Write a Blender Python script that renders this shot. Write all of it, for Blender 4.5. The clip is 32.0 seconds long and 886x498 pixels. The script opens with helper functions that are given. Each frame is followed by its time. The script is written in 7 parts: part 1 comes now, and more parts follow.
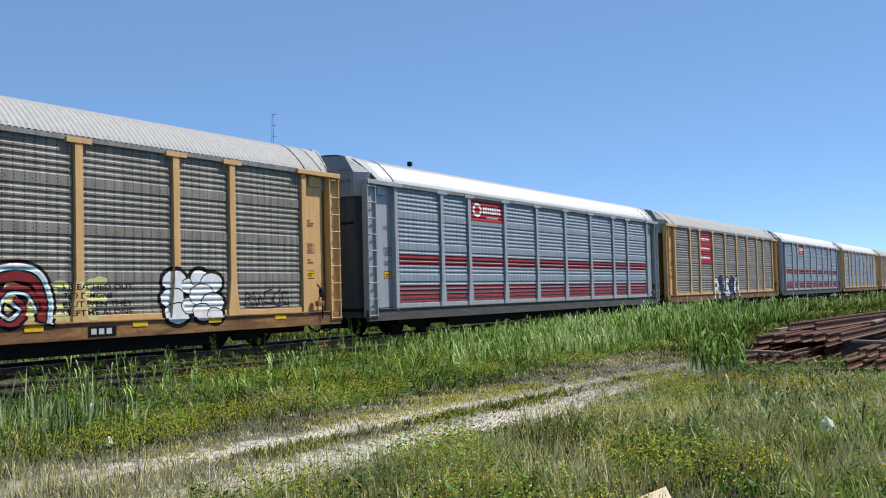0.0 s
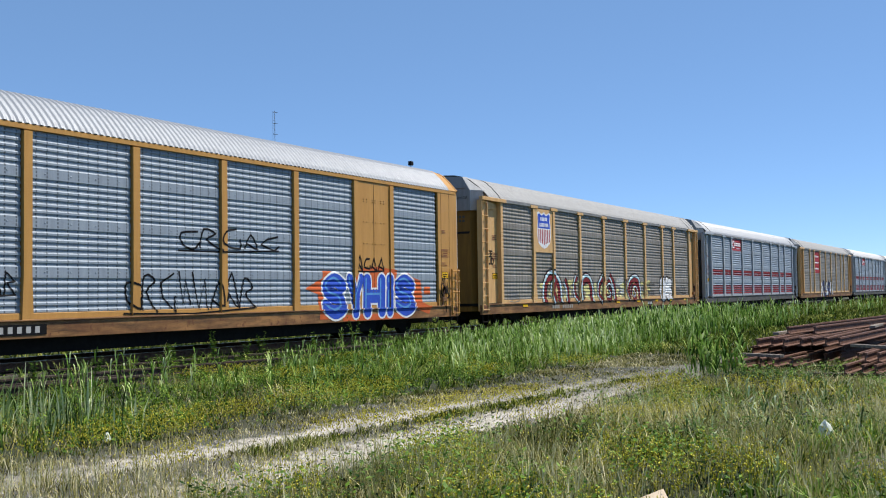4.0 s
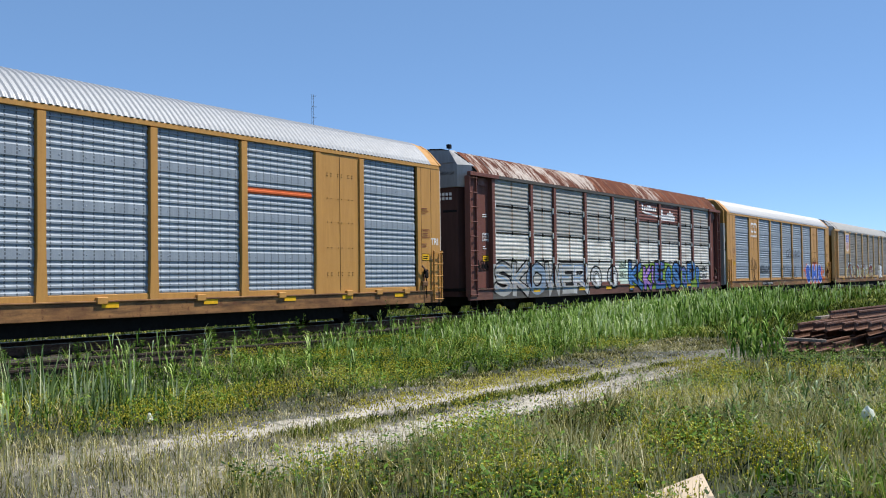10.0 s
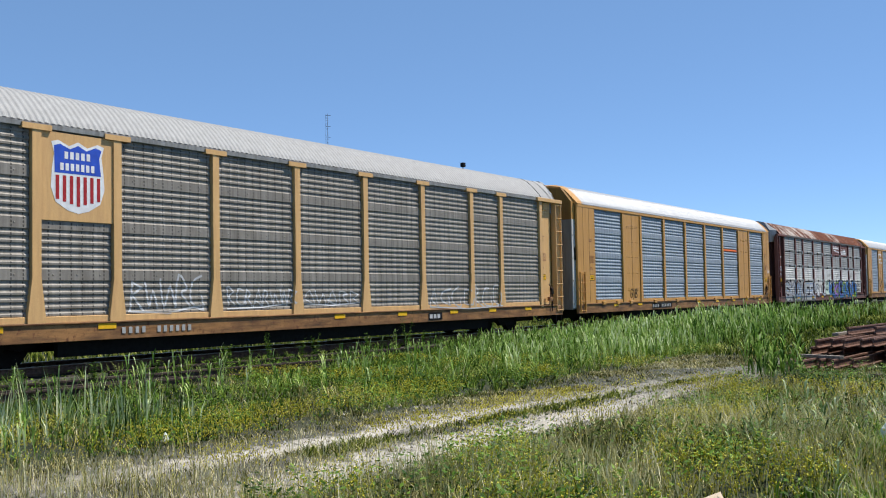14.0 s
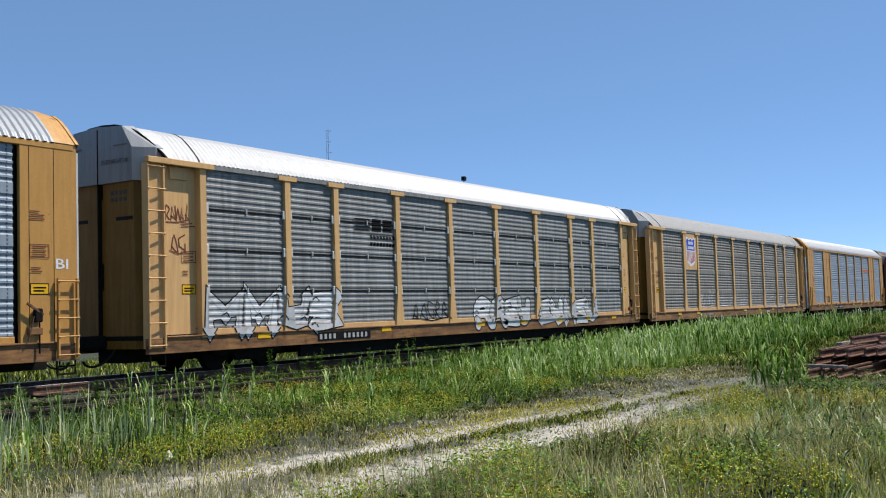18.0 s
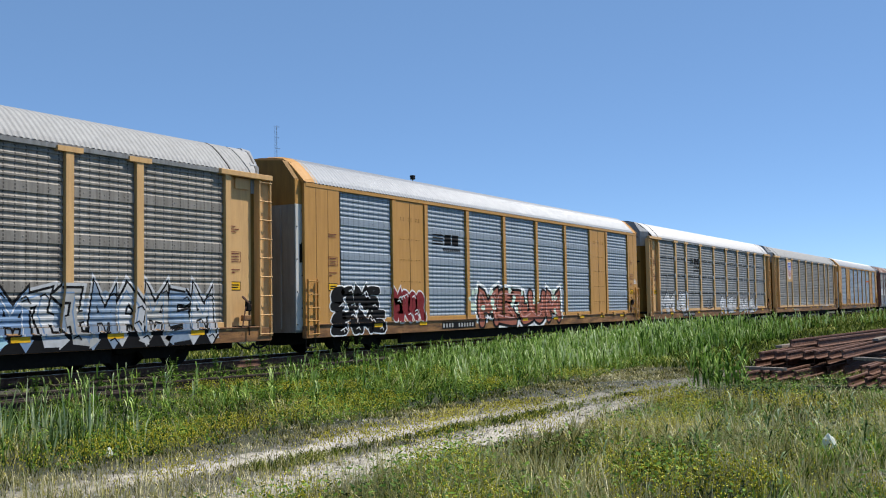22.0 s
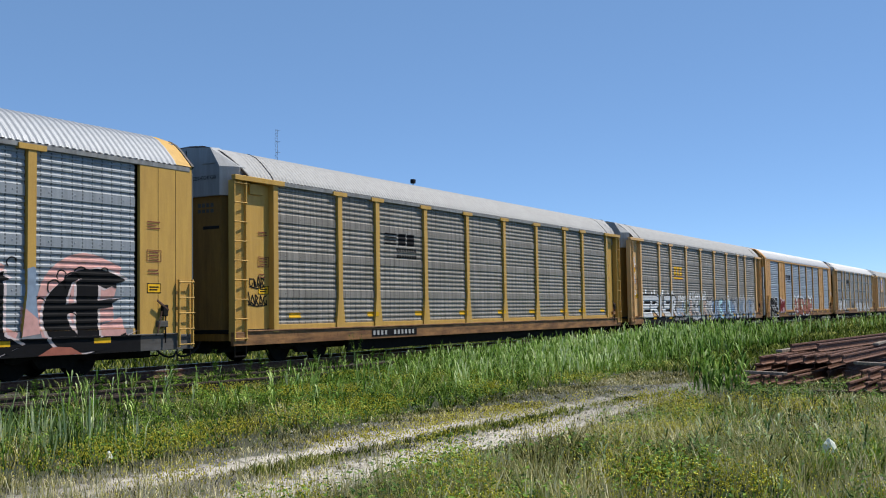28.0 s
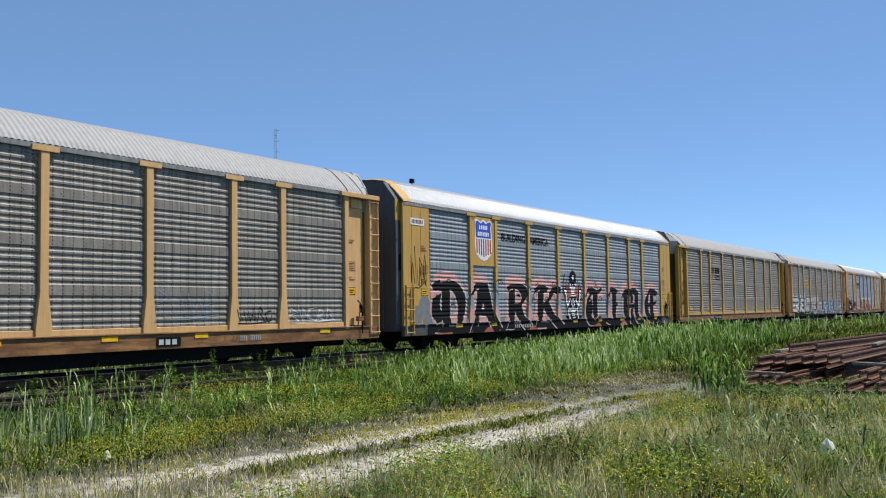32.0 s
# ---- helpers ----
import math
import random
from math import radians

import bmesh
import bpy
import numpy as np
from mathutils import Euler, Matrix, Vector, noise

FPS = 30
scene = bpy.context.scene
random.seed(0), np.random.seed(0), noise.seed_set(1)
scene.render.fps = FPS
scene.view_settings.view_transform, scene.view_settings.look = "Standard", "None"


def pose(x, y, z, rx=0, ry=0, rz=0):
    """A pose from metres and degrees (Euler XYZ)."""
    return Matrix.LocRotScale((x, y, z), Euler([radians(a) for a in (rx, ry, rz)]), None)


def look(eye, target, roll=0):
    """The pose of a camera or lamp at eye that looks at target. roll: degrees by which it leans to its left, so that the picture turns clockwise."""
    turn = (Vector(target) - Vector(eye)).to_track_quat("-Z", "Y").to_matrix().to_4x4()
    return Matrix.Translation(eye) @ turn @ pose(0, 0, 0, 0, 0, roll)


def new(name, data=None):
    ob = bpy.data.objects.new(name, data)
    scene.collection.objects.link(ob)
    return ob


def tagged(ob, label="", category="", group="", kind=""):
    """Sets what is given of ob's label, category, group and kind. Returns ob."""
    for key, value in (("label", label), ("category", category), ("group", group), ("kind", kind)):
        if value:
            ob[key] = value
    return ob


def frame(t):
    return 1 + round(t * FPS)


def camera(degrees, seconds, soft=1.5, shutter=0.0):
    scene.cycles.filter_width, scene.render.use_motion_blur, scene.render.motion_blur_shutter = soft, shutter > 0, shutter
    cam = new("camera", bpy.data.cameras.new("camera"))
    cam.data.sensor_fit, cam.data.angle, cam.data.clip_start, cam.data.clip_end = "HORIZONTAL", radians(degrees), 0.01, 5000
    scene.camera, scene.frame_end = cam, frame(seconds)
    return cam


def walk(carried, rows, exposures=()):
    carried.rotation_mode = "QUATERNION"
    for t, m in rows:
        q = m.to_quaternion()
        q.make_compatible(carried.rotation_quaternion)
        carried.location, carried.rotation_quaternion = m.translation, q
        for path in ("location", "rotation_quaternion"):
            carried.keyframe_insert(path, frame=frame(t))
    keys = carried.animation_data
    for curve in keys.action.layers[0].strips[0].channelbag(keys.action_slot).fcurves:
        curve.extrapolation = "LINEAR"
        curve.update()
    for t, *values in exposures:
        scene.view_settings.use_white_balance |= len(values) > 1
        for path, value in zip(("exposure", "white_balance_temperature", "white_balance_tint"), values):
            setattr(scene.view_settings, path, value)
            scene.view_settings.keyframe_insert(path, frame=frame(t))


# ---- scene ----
cam = camera(45.93, 32.0, soft=1.1)
PATH = [
    (0, pose(0, 0, 1.65, 92.49, 1.47, -60.27)),
    (0.5, pose(0, 0, 1.65, 92.60, 1.66, -60.29)),
    (1, pose(0, 0, 1.65, 92.71, 1.36, -60.56)),
    (1.5, pose(0, 0, 1.65, 92.80, 1.32, -60.54)),
    (2, pose(0, 0, 1.65, 92.74, 1.22, -60.62)),
    (2.5, pose(0, 0, 1.65, 92.71, 0.89, -60.64)),
    (3, pose(0, 0, 1.65, 92.70, 0.91, -60.55)),
    (3.5, pose(0, 0, 1.65, 92.59, 0.93, -60.44)),
    (5.5, pose(0, 0, 1.65, 92.11, 0.27, -59.51)),
    (6, pose(0, 0, 1.65, 91.96, 0.15, -59.23)),
    (6.5, pose(0, 0, 1.65, 91.99, 0.24, -59.08)),
    (7, pose(0, 0, 1.65, 92.16, 0.38, -58.80)),
    (7.5, pose(0, 0, 1.65, 92.25, 0.40, -58.66)),
    (8, pose(0, 0, 1.65, 92.15, 0.20, -58.54)),
    (8.5, pose(0, 0, 1.65, 92.01, 0.30, -58.49)),
    (9, pose(0, 0, 1.65, 91.90, 0.51, -58.37)),
    (9.5, pose(0, 0, 1.65, 91.74, 0.85, -58.36)),
    (10, pose(0, 0, 1.65, 91.59, 0.72, -58.20)),
    (10.5, pose(0, 0, 1.65, 91.74, 0.72, -58.09)),
    (11, pose(0, 0, 1.65, 92.05, 0.54, -57.93)),
    (11.5, pose(0, 0, 1.65, 92.28, 0.69, -57.86)),
    (12, pose(0, 0, 1.65, 92.47, 0.42, -57.70)),
    (12.5, pose(0, 0, 1.65, 92.59, 0.70, -57.55)),
    (13, pose(0, 0, 1.65, 92.58, 1.15, -57.34)),
    (13.5, pose(0, 0, 1.65, 92.56, 1.10, -57.34)),
    (15.5, pose(0, 0, 1.65, 93.07, 0.91, -57.78)),
    (16, pose(0, 0, 1.65, 93.48, 1.00, -57.81)),
    (16.5, pose(0, 0, 1.65, 93.71, 1.10, -57.78)),
    (17, pose(0, 0, 1.65, 93.64, 1.19, -57.71)),
    (17.5, pose(0, 0, 1.65, 93.44, 1.55, -57.45)),
    (18, pose(0, 0, 1.65, 93.37, 1.71, -57.26)),
    (18.5, pose(0, 0, 1.65, 93.21, 1.47, -57.67)),
    (19, pose(0, 0, 1.65, 93.09, 1.36, -59.07)),
    (19.5, pose(0, 0, 1.65, 93.05, 1.54, -60.42)),
    (20, pose(0, 0, 1.65, 93.00, 1.58, -60.30)),
    (20.5, pose(0, 0, 1.65, 92.91, 1.30, -60.29)),
    (21, pose(0, 0, 1.65, 92.95, 1.32, -60.24)),
    (21.5, pose(0, 0, 1.65, 93.08, 1.26, -60.24)),
    (22, pose(0, 0, 1.65, 93.24, 0.99, -60.17)),
    (22.5, pose(0, 0, 1.65, 93.44, 1.00, -60.18)),
    (23, pose(0, 0, 1.65, 93.65, 1.04, -60.12)),
    (23.5, pose(0, 0, 1.65, 93.74, 0.99, -60.14)),
    (24, pose(0, 0, 1.65, 93.76, 0.74, -60.07)),
    (24.5, pose(0, 0, 1.65, 93.76, 0.92, -60.05)),
    (25, pose(0, 0, 1.65, 93.56, 0.85, -60.12)),
    (25.5, pose(0, 0, 1.65, 93.48, 0.66, -60.16)),
    (27.5, pose(0, 0, 1.65, 93.41, 1.03, -60.14)),
    (28, pose(0, 0, 1.65, 93.46, 0.92, -60.16)),
    (28.5, pose(0, 0, 1.65, 93.51, 0.96, -60.18)),
    (29, pose(0, 0, 1.65, 93.46, 1.08, -60.14)),
    (29.5, pose(0, 0, 1.65, 93.46, 0.96, -60.17)),
    (30, pose(0, 0, 1.65, 93.49, 0.99, -60.17)),
    (30.5, pose(0, 0, 1.65, 93.52, 1.10, -60.20)),
    (31, pose(0, 0, 1.65, 93.52, 0.81, -60.20)),
    (31.5, pose(0, 0, 1.65, 93.49, 1.03, -60.22)),
    (32, pose(0, 0, 1.65, 93.44, 0.84, -60.23)),
]
walk(cam, PATH, exposures=[(0, 0.35), (15.9, 0.35), (17.0, 0.26), (32, 0.26)])

# ---- world, sun ----
SUN_ELEV, SUN_AZ = 58.0, -38.0          # azimuth counted from the train's heading (+x), towards the camera's side
world = bpy.data.worlds.new("sky")
scene.world = world
world.use_nodes = True
wn, wl = world.node_tree.nodes, world.node_tree.links
wn.clear()
sky = wn.new("ShaderNodeTexSky")
sky.sky_type, sky.sun_disc = "NISHITA", False
sky.sun_elevation, sky.sun_rotation = radians(SUN_ELEV), radians(90 - SUN_AZ)
sky.altitude, sky.air_density, sky.dust_density, sky.ozone_density = 2500.0, 0.66, 0.0, 4.0
wb = wn.new("ShaderNodeBackground")
wb.inputs["Strength"].default_value = 0.124
wo = wn.new("ShaderNodeOutputWorld")
tint = wn.new("ShaderNodeMix")
tint.data_type, tint.blend_type = "RGBA", "MULTIPLY"
tint.inputs["Factor"].default_value, tint.inputs["B"].default_value = 1.0, (0.97, 1.06, 1.12, 1.0)
wl.new(sky.outputs["Color"], tint.inputs["A"])
haze = wn.new("ShaderNodeMix")          # even haze that softens the step from zenith to horizon
haze.data_type = "RGBA"
haze.inputs["Factor"].default_value, haze.inputs["B"].default_value = 0.42, (1.52, 2.82, 4.80, 1.0)
wl.new(tint.outputs["Result"], haze.inputs["A"])
wl.new(haze.outputs["Result"], wb.inputs["Color"])
wl.new(wb.outputs["Background"], wo.inputs["Surface"])
sun = new("sun", bpy.data.lights.new("sun", "SUN"))
sun.data.energy, sun.data.angle, sun.data.color = 5.0, radians(0.53), (1.0, 0.94, 0.86)
sun_dir = Vector((math.cos(radians(SUN_ELEV)) * math.cos(radians(SUN_AZ)), math.cos(radians(SUN_ELEV)) * math.sin(radians(SUN_AZ)), math.sin(radians(SUN_ELEV))))
sun.matrix_world = look(sun_dir * 100, (0, 0, 0))


RUTS = ((8.0, -0.085), (6.3, -0.01))      # each wheel rut of the dirt track: y at x = 8, slope along x


def rut_y(i, x):
    return RUTS[i][0] + RUTS[i][1] * (np.clip(x, 4, 26) - 8)


# ---- materials ----
def node_mat(name):
    m = bpy.data.materials.new(name)
    m.use_nodes = True
    nt = m.node_tree
    return m, nt, nt.nodes["Principled BSDF"]


def tex_noise(nt, vec, scale, detail=4.0, rough=0.6):
    n = nt.nodes.new("ShaderNodeTexNoise")
    n.inputs["Scale"].default_value, n.inputs["Detail"].default_value, n.inputs["Roughness"].default_value = scale, detail, rough
    nt.links.new(vec, n.inputs["Vector"])
    return n.outputs["Fac"]


def ramp(nt, fac, *stops):
    r = nt.nodes.new("ShaderNodeValToRGB")
    el = r.color_ramp.elements
    while len(el) < len(stops):
        el.new(0.5)
    for e, (p, c) in zip(el, stops):
        e.position, e.color = p, (*c, 1.0) if len(c) == 3 else c
    nt.links.new(fac, r.inputs["Fac"])
    return r.outputs["Color"]


def mixc(nt, fac, a, b, mode="MIX"):
    n = nt.nodes.new("ShaderNodeMix")
    n.data_type, n.blend_type = "RGBA", mode
    for sock, v in ((n.inputs["Factor"], fac), (n.inputs["A"], a), (n.inputs["B"], b)):
        if isinstance(v, bpy.types.NodeSocket):
            nt.links.new(v, sock)
        elif isinstance(v, (int, float)):
            sock.default_value = v
        else:
            sock.default_value = (*v, 1.0)
    return n.outputs["Result"]


def mathn(nt, op, a, b=0.0, c=None):
    n = nt.nodes.new("ShaderNodeMath")
    n.operation = op
    for i, v in enumerate((a, b) if c is None else (a, b, c)):
        if isinstance(v, bpy.types.NodeSocket):
            nt.links.new(v, n.inputs[i])
        else:
            n.inputs[i].default_value = v
    return n.outputs["Value"]


def coords(nt, scale=(1, 1, 1), jitter=True):
    """Object coordinates, scaled, shifted at random from object to object."""
    tc = nt.nodes.new("ShaderNodeTexCoord")
    mp = nt.nodes.new("ShaderNodeMapping")
    mp.inputs["Scale"].default_value = scale
    nt.links.new(tc.outputs["Object"], mp.inputs["Vector"])
    if jitter:
        oi = nt.nodes.new("ShaderNodeObjectInfo")
        sc = nt.nodes.new("ShaderNodeVectorMath")
        sc.operation = "SCALE"
        cb = nt.nodes.new("ShaderNodeCombineXYZ")
        for i in range(3):
            nt.links.new(oi.outputs["Random"], cb.inputs[i])
        nt.links.new(cb.outputs["Vector"], sc.inputs[0])
        sc.inputs["Scale"].default_value = 37.0
        nt.links.new(sc.outputs["Vector"], mp.inputs["Location"])
    return mp.outputs["Vector"]


def bump(nt, bsdf, height, strength=0.2, dist=0.01):
    b = nt.nodes.new("ShaderNodeBump")
    b.inputs["Strength"].default_value, b.inputs["Distance"].default_value = strength, dist
    nt.links.new(height, b.inputs["Height"])
    nt.links.new(b.outputs["Normal"], bsdf.inputs["Normal"])


def weathered(name, base, dirt, stain, metal=0.0, rough=0.5, dirt_amount=0.5, rust=0.0, rust_col=(0.12, 0.045, 0.02)):
    """Painted or bare sheet: fine grain, vertical run-down streaks, blotches of dirt, specks of rust."""
    base, dirt, stain = [tuple(0.86 * v for v in q) for q in (base, dirt, stain)]
    m, nt, b = node_mat(name)
    streak = tex_noise(nt, coords(nt, (0.7, 5.0, 5.0) if name.startswith("sill") else (5.0, 5.0, 0.5)), 1.6, 5, 0.65)
    blotch = tex_noise(nt, coords(nt, (1, 1, 1)), 0.9, 4, 0.6)
    grain = tex_noise(nt, coords(nt, (1, 1, 1)), 38.0, 3, 0.7)
    c = mixc(nt, ramp(nt, streak, (0.38, (0, 0, 0)), (0.72, (dirt_amount,) * 3)), base, dirt)
    c = mixc(nt, ramp(nt, blotch, (0.45, (0, 0, 0)), (0.75, (dirt_amount,) * 3)), c, stain)
    c = mixc(nt, 0.25, c, ramp(nt, grain, (0.3, (0.25, 0.25, 0.25)), (0.7, (0.75, 0.75, 0.75))), "SOFT_LIGHT")
    if name in ("panel_grey", "panel_blue", "panel_mid", "panel_pale"):
        # rows of small punched holes in the sheet
        sp = nt.nodes.new("ShaderNodeSeparateXYZ")
        nt.links.new(coords(nt, (1, 1, 1), False), sp.inputs["Vector"])
        across = mathn(nt, "LESS_THAN", mathn(nt, "ABSOLUTE", mathn(nt, "SUBTRACT", mathn(nt, "FRACT", mathn(nt, "MULTIPLY", sp.outputs["X"], 3.8)), 0.5)), 0.065)
        along = mathn(nt, "LESS_THAN", mathn(nt, "ABSOLUTE", mathn(nt, "SUBTRACT", mathn(nt, "FRACT", mathn(nt, "MULTIPLY", sp.outputs["Z"], 13.0)), 0.5)), 0.32)
        c = mixc(nt, mathn(nt, "MULTIPLY", mathn(nt, "MULTIPLY", across, along), 0.75), c, tuple(0.2 * v for v in dirt))
    if rust > 0:
        spots = tex_noise(nt, coords(nt, (1, 1, 0.7)), 7.0, 6, 0.72)
        c = mixc(nt, ramp(nt, spots, (0.74 - 0.22 * rust, (0, 0, 0)), (0.80 - 0.15 * rust, (1, 1, 1))), c, rust_col)
    nt.links.new(c, b.inputs["Base Color"])
    b.inputs["Metallic"].default_value = metal
    b.inputs["Specular IOR Level"].default_value = 0.3
    nt.links.new(mathn(nt, "MULTIPLY_ADD", streak, 0.35, rough - 0.15), b.inputs["Roughness"])
    bump(nt, b, blotch, 0.25, 0.02)
    return m


def plain(name, col, rough=0.6, metal=0.0, var=0.25, scale=9.0):
    m, nt, b = node_mat(name)
    n = tex_noise(nt, coords(nt), scale, 4, 0.6)
    d = tuple(v * (1 - var) for v in col)
    u = tuple(min(1.0, v * (1 + var)) for v in col)
    nt.links.new(ramp(nt, n, (0.3, d), (0.7, u)), b.inputs["Base Color"])
    b.inputs["Roughness"].default_value, b.inputs["Metallic"].default_value = rough, metal
    b.inputs["Specular IOR Level"].default_value = 0.1
    bump(nt, b, n, 0.15, 0.01)
    return m


M = {
    "panel_grey": weathered("panel_grey", (0.325, 0.30, 0.262), (0.12, 0.102, 0.082), (0.195, 0.175, 0.148), 0.05, 0.55, 0.75),
    "panel_dark": weathered("panel_dark", (0.31, 0.315, 0.31), (0.10, 0.10, 0.098), (0.19, 0.19, 0.187), 0.1, 0.6, 0.7),
    # galvanised sheet; the sky's blue reflection is put into the base colour
    "panel_blue": weathered("panel_blue", (0.34, 0.395, 0.455), (0.19, 0.23, 0.28), (0.28, 0.33, 0.385), 0.12, 0.6, 0.55),
    "panel_mid": weathered("panel_mid", (0.34, 0.37, 0.40), (0.18, 0.20, 0.22), (0.26, 0.285, 0.31), 0.1, 0.6, 0.6),
    "panel_pale": weathered("panel_pale", (0.50, 0.50, 0.475), (0.22, 0.205, 0.18), (0.36, 0.35, 0.32), 0.15, 0.55, 0.6),
    "paint_tan": weathered("paint_tan", (0.77, 0.475, 0.20), (0.50, 0.28, 0.12), (0.64, 0.39, 0.17), 0.0, 0.55, 0.6, 0.25),
    "paint_amber": weathered("paint_amber", (0.60, 0.315, 0.082), (0.40, 0.19, 0.05), (0.51, 0.262, 0.07), 0.0, 0.5, 0.55, 0.2),
    "paint_yellow": weathered("paint_yellow", (0.62, 0.375, 0.085), (0.38, 0.21, 0.055), (0.52, 0.31, 0.08), 0.0, 0.5, 0.5, 0.15),
    "paint_brown": weathered("paint_brown", (0.21, 0.075, 0.055), (0.10, 0.042, 0.034), (0.155, 0.058, 0.044), 0.0, 0.6, 0.6, 0.2),
    "paint_silver": weathered("paint_silver", (0.46, 0.48, 0.50), (0.25, 0.26, 0.27), (0.38, 0.40, 0.42), 0.2, 0.5, 0.5, 0.1),
    "paint_grey": weathered("paint_grey", (0.10, 0.11, 0.12), (0.05, 0.05, 0.055), (0.08, 0.085, 0.09), 0.1, 0.6, 0.5),
    "sill_tan": weathered("sill_tan", (0.38, 0.19, 0.068), (0.060, 0.034, 0.020), (0.14, 0.060, 0.025), 0.0, 0.65, 1.0, 0.85),
    "sill_dark": weathered("sill_dark", (0.11, 0.105, 0.10), (0.05, 0.045, 0.04), (0.08, 0.07, 0.06), 0.0, 0.7, 0.8, 0.4),
    "door_top": weathered("door_top", (0.34, 0.355, 0.37), (0.17, 0.17, 0.17), (0.26, 0.265, 0.27), 0.1, 0.5, 0.5),
    # end door colours, lowered to hold the shade between the wagons
    "door_brown": weathered("door_brown", (0.085, 0.034, 0.028), (0.04, 0.02, 0.017), (0.06, 0.026, 0.022), 0.0, 0.6, 0.6, 0.2),
    "door_grey": weathered("door_grey", (0.27, 0.27, 0.25), (0.12, 0.11, 0.095), (0.20, 0.195, 0.175), 0.0, 0.6, 0.6, 0.15),
    "sill_brown": weathered("sill_brown", (0.19, 0.085, 0.065), (0.07, 0.035, 0.03), (0.13, 0.06, 0.047), 0.0, 0.7, 0.8, 0.3),
    "white_strip": weathered("white_strip", (0.68, 0.67, 0.63), (0.45, 0.42, 0.37), (0.6, 0.58, 0.54), 0.0, 0.5, 0.4, 0.1),
    "roof_galv": weathered("roof_galv", (0.39, 0.39, 0.38), (0.27, 0.265, 0.255), (0.34, 0.335, 0.325), 0.0, 0.68, 0.45),
    "roof_white": weathered("roof_white", (0.56, 0.56, 0.555), (0.42, 0.42, 0.415), (0.50, 0.50, 0.495), 0.1, 0.52, 0.3),
    # slight blue here imitates sky reflected in the bare roof sheet
    "roof_bright": weathered("roof_bright", (0.35, 0.37, 0.395), (0.25, 0.265, 0.285), (0.31, 0.325, 0.345), 0.2, 0.5, 0.4),
    # dark copy of the tan paints, with the end doors' shade in its colour
    "door_tan": weathered("door_tan", (0.27, 0.14, 0.022), (0.13, 0.064, 0.015), (0.19, 0.098, 0.02), 0.0, 0.6, 0.7, 0.3),
    # near-black steel; also colours the pieces that stand in for shade
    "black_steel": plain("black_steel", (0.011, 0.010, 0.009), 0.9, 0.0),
    "rail_rust": plain("rail_rust", (0.135, 0.075, 0.055), 0.75, 0.1, 0.5, 14),
    "rail_dark": plain("rail_dark", (0.060, 0.045, 0.038), 0.8, 0.1, 0.5, 14),
    "rail_head": plain("rail_head", (0.35, 0.34, 0.33), 0.3, 0.9, 0.1),
    "tie_wood": plain("tie_wood", (0.045, 0.036, 0.029), 0.9, 0.0, 0.5, 12),
    "paint_white": plain("paint_white", (0.78, 0.78, 0.76), 0.6, 0.0, 0.06),
    "paint_black": plain("paint_black", (0.015, 0.015, 0.017), 0.6, 0.0, 0.3),
    "paint_red": plain("paint_red", (0.35, 0.03, 0.035), 0.55, 0.0, 0.2),
    "sign_yellow": plain("sign_yellow", (0.75, 0.42, 0.02), 0.5, 0.0, 0.15),
    "mast_grey": plain("mast_grey", (0.20, 0.21, 0.22), 0.6, 0.2, 0.1),
    "card": plain("card", (0.62, 0.50, 0.36), 0.85, 0.0, 0.12, 4),
    "litter": plain("litter", (0.68, 0.71, 0.62), 0.6, 0.0, 0.1),
    "old_plank": plain("old_plank", (0.22, 0.19, 0.16), 0.9, 0.0, 0.4, 15),
}


def patched_panel():
    """Sheet with grey upper leaves and whitened lower leaves."""
    m, nt, b = node_mat("panel_patched")
    tc = nt.nodes.new("ShaderNodeTexCoord")
    sp = nt.nodes.new("ShaderNodeSeparateXYZ")
    nt.links.new(tc.outputs["Object"], sp.inputs["Vector"])
    streak, grain = tex_noise(nt, coords(nt, (5, 5, 0.5)), 1.6, 5, 0.65), tex_noise(nt, coords(nt), 30.0, 3, 0.7)
    up = mathn(nt, "GREATER_THAN", sp.outputs["Z"], 2.78)
    base = mixc(nt, up, (0.66, 0.65, 0.61), (0.35, 0.35, 0.335))
    c = mixc(nt, ramp(nt, streak, (0.4, (0, 0, 0)), (0.8, (0.5, 0.5, 0.5))), base, (0.20, 0.18, 0.15))
    smear = tex_noise(nt, coords(nt, (0.5, 1, 2.6)), 1.3, 5, 0.65)
    c = mixc(nt, ramp(nt, smear, (0.48, (0, 0, 0)), (0.68, (0.7, 0.7, 0.7))), c, (0.20, 0.185, 0.16))
    c = mixc(nt, 0.25, c, ramp(nt, grain, (0.3, (0.25, 0.25, 0.25)), (0.7, (0.75, 0.75, 0.75))), "SOFT_LIGHT")
    mid = mathn(nt, "ADD", mathn(nt, "ABSOLUTE", sp.outputs["X"]), mathn(nt, "MULTIPLY_ADD", streak, 0.3, -0.15))
    run = mathn(nt, "MULTIPLY", mathn(nt, "LESS_THAN", mid, 0.055), ramp(nt, tex_noise(nt, coords(nt, (1, 1, 0.6)), 1.8, 3), (0.42, (0, 0, 0)), (0.6, (0.7, 0.7, 0.7))))
    c = mixc(nt, run, c, (0.17, 0.075, 0.025))
    nt.links.new(c, b.inputs["Base Color"])
    b.inputs["Roughness"].default_value, b.inputs["Specular IOR Level"].default_value = 0.6, 0.25
    return m


M["panel_patched"] = patched_panel()


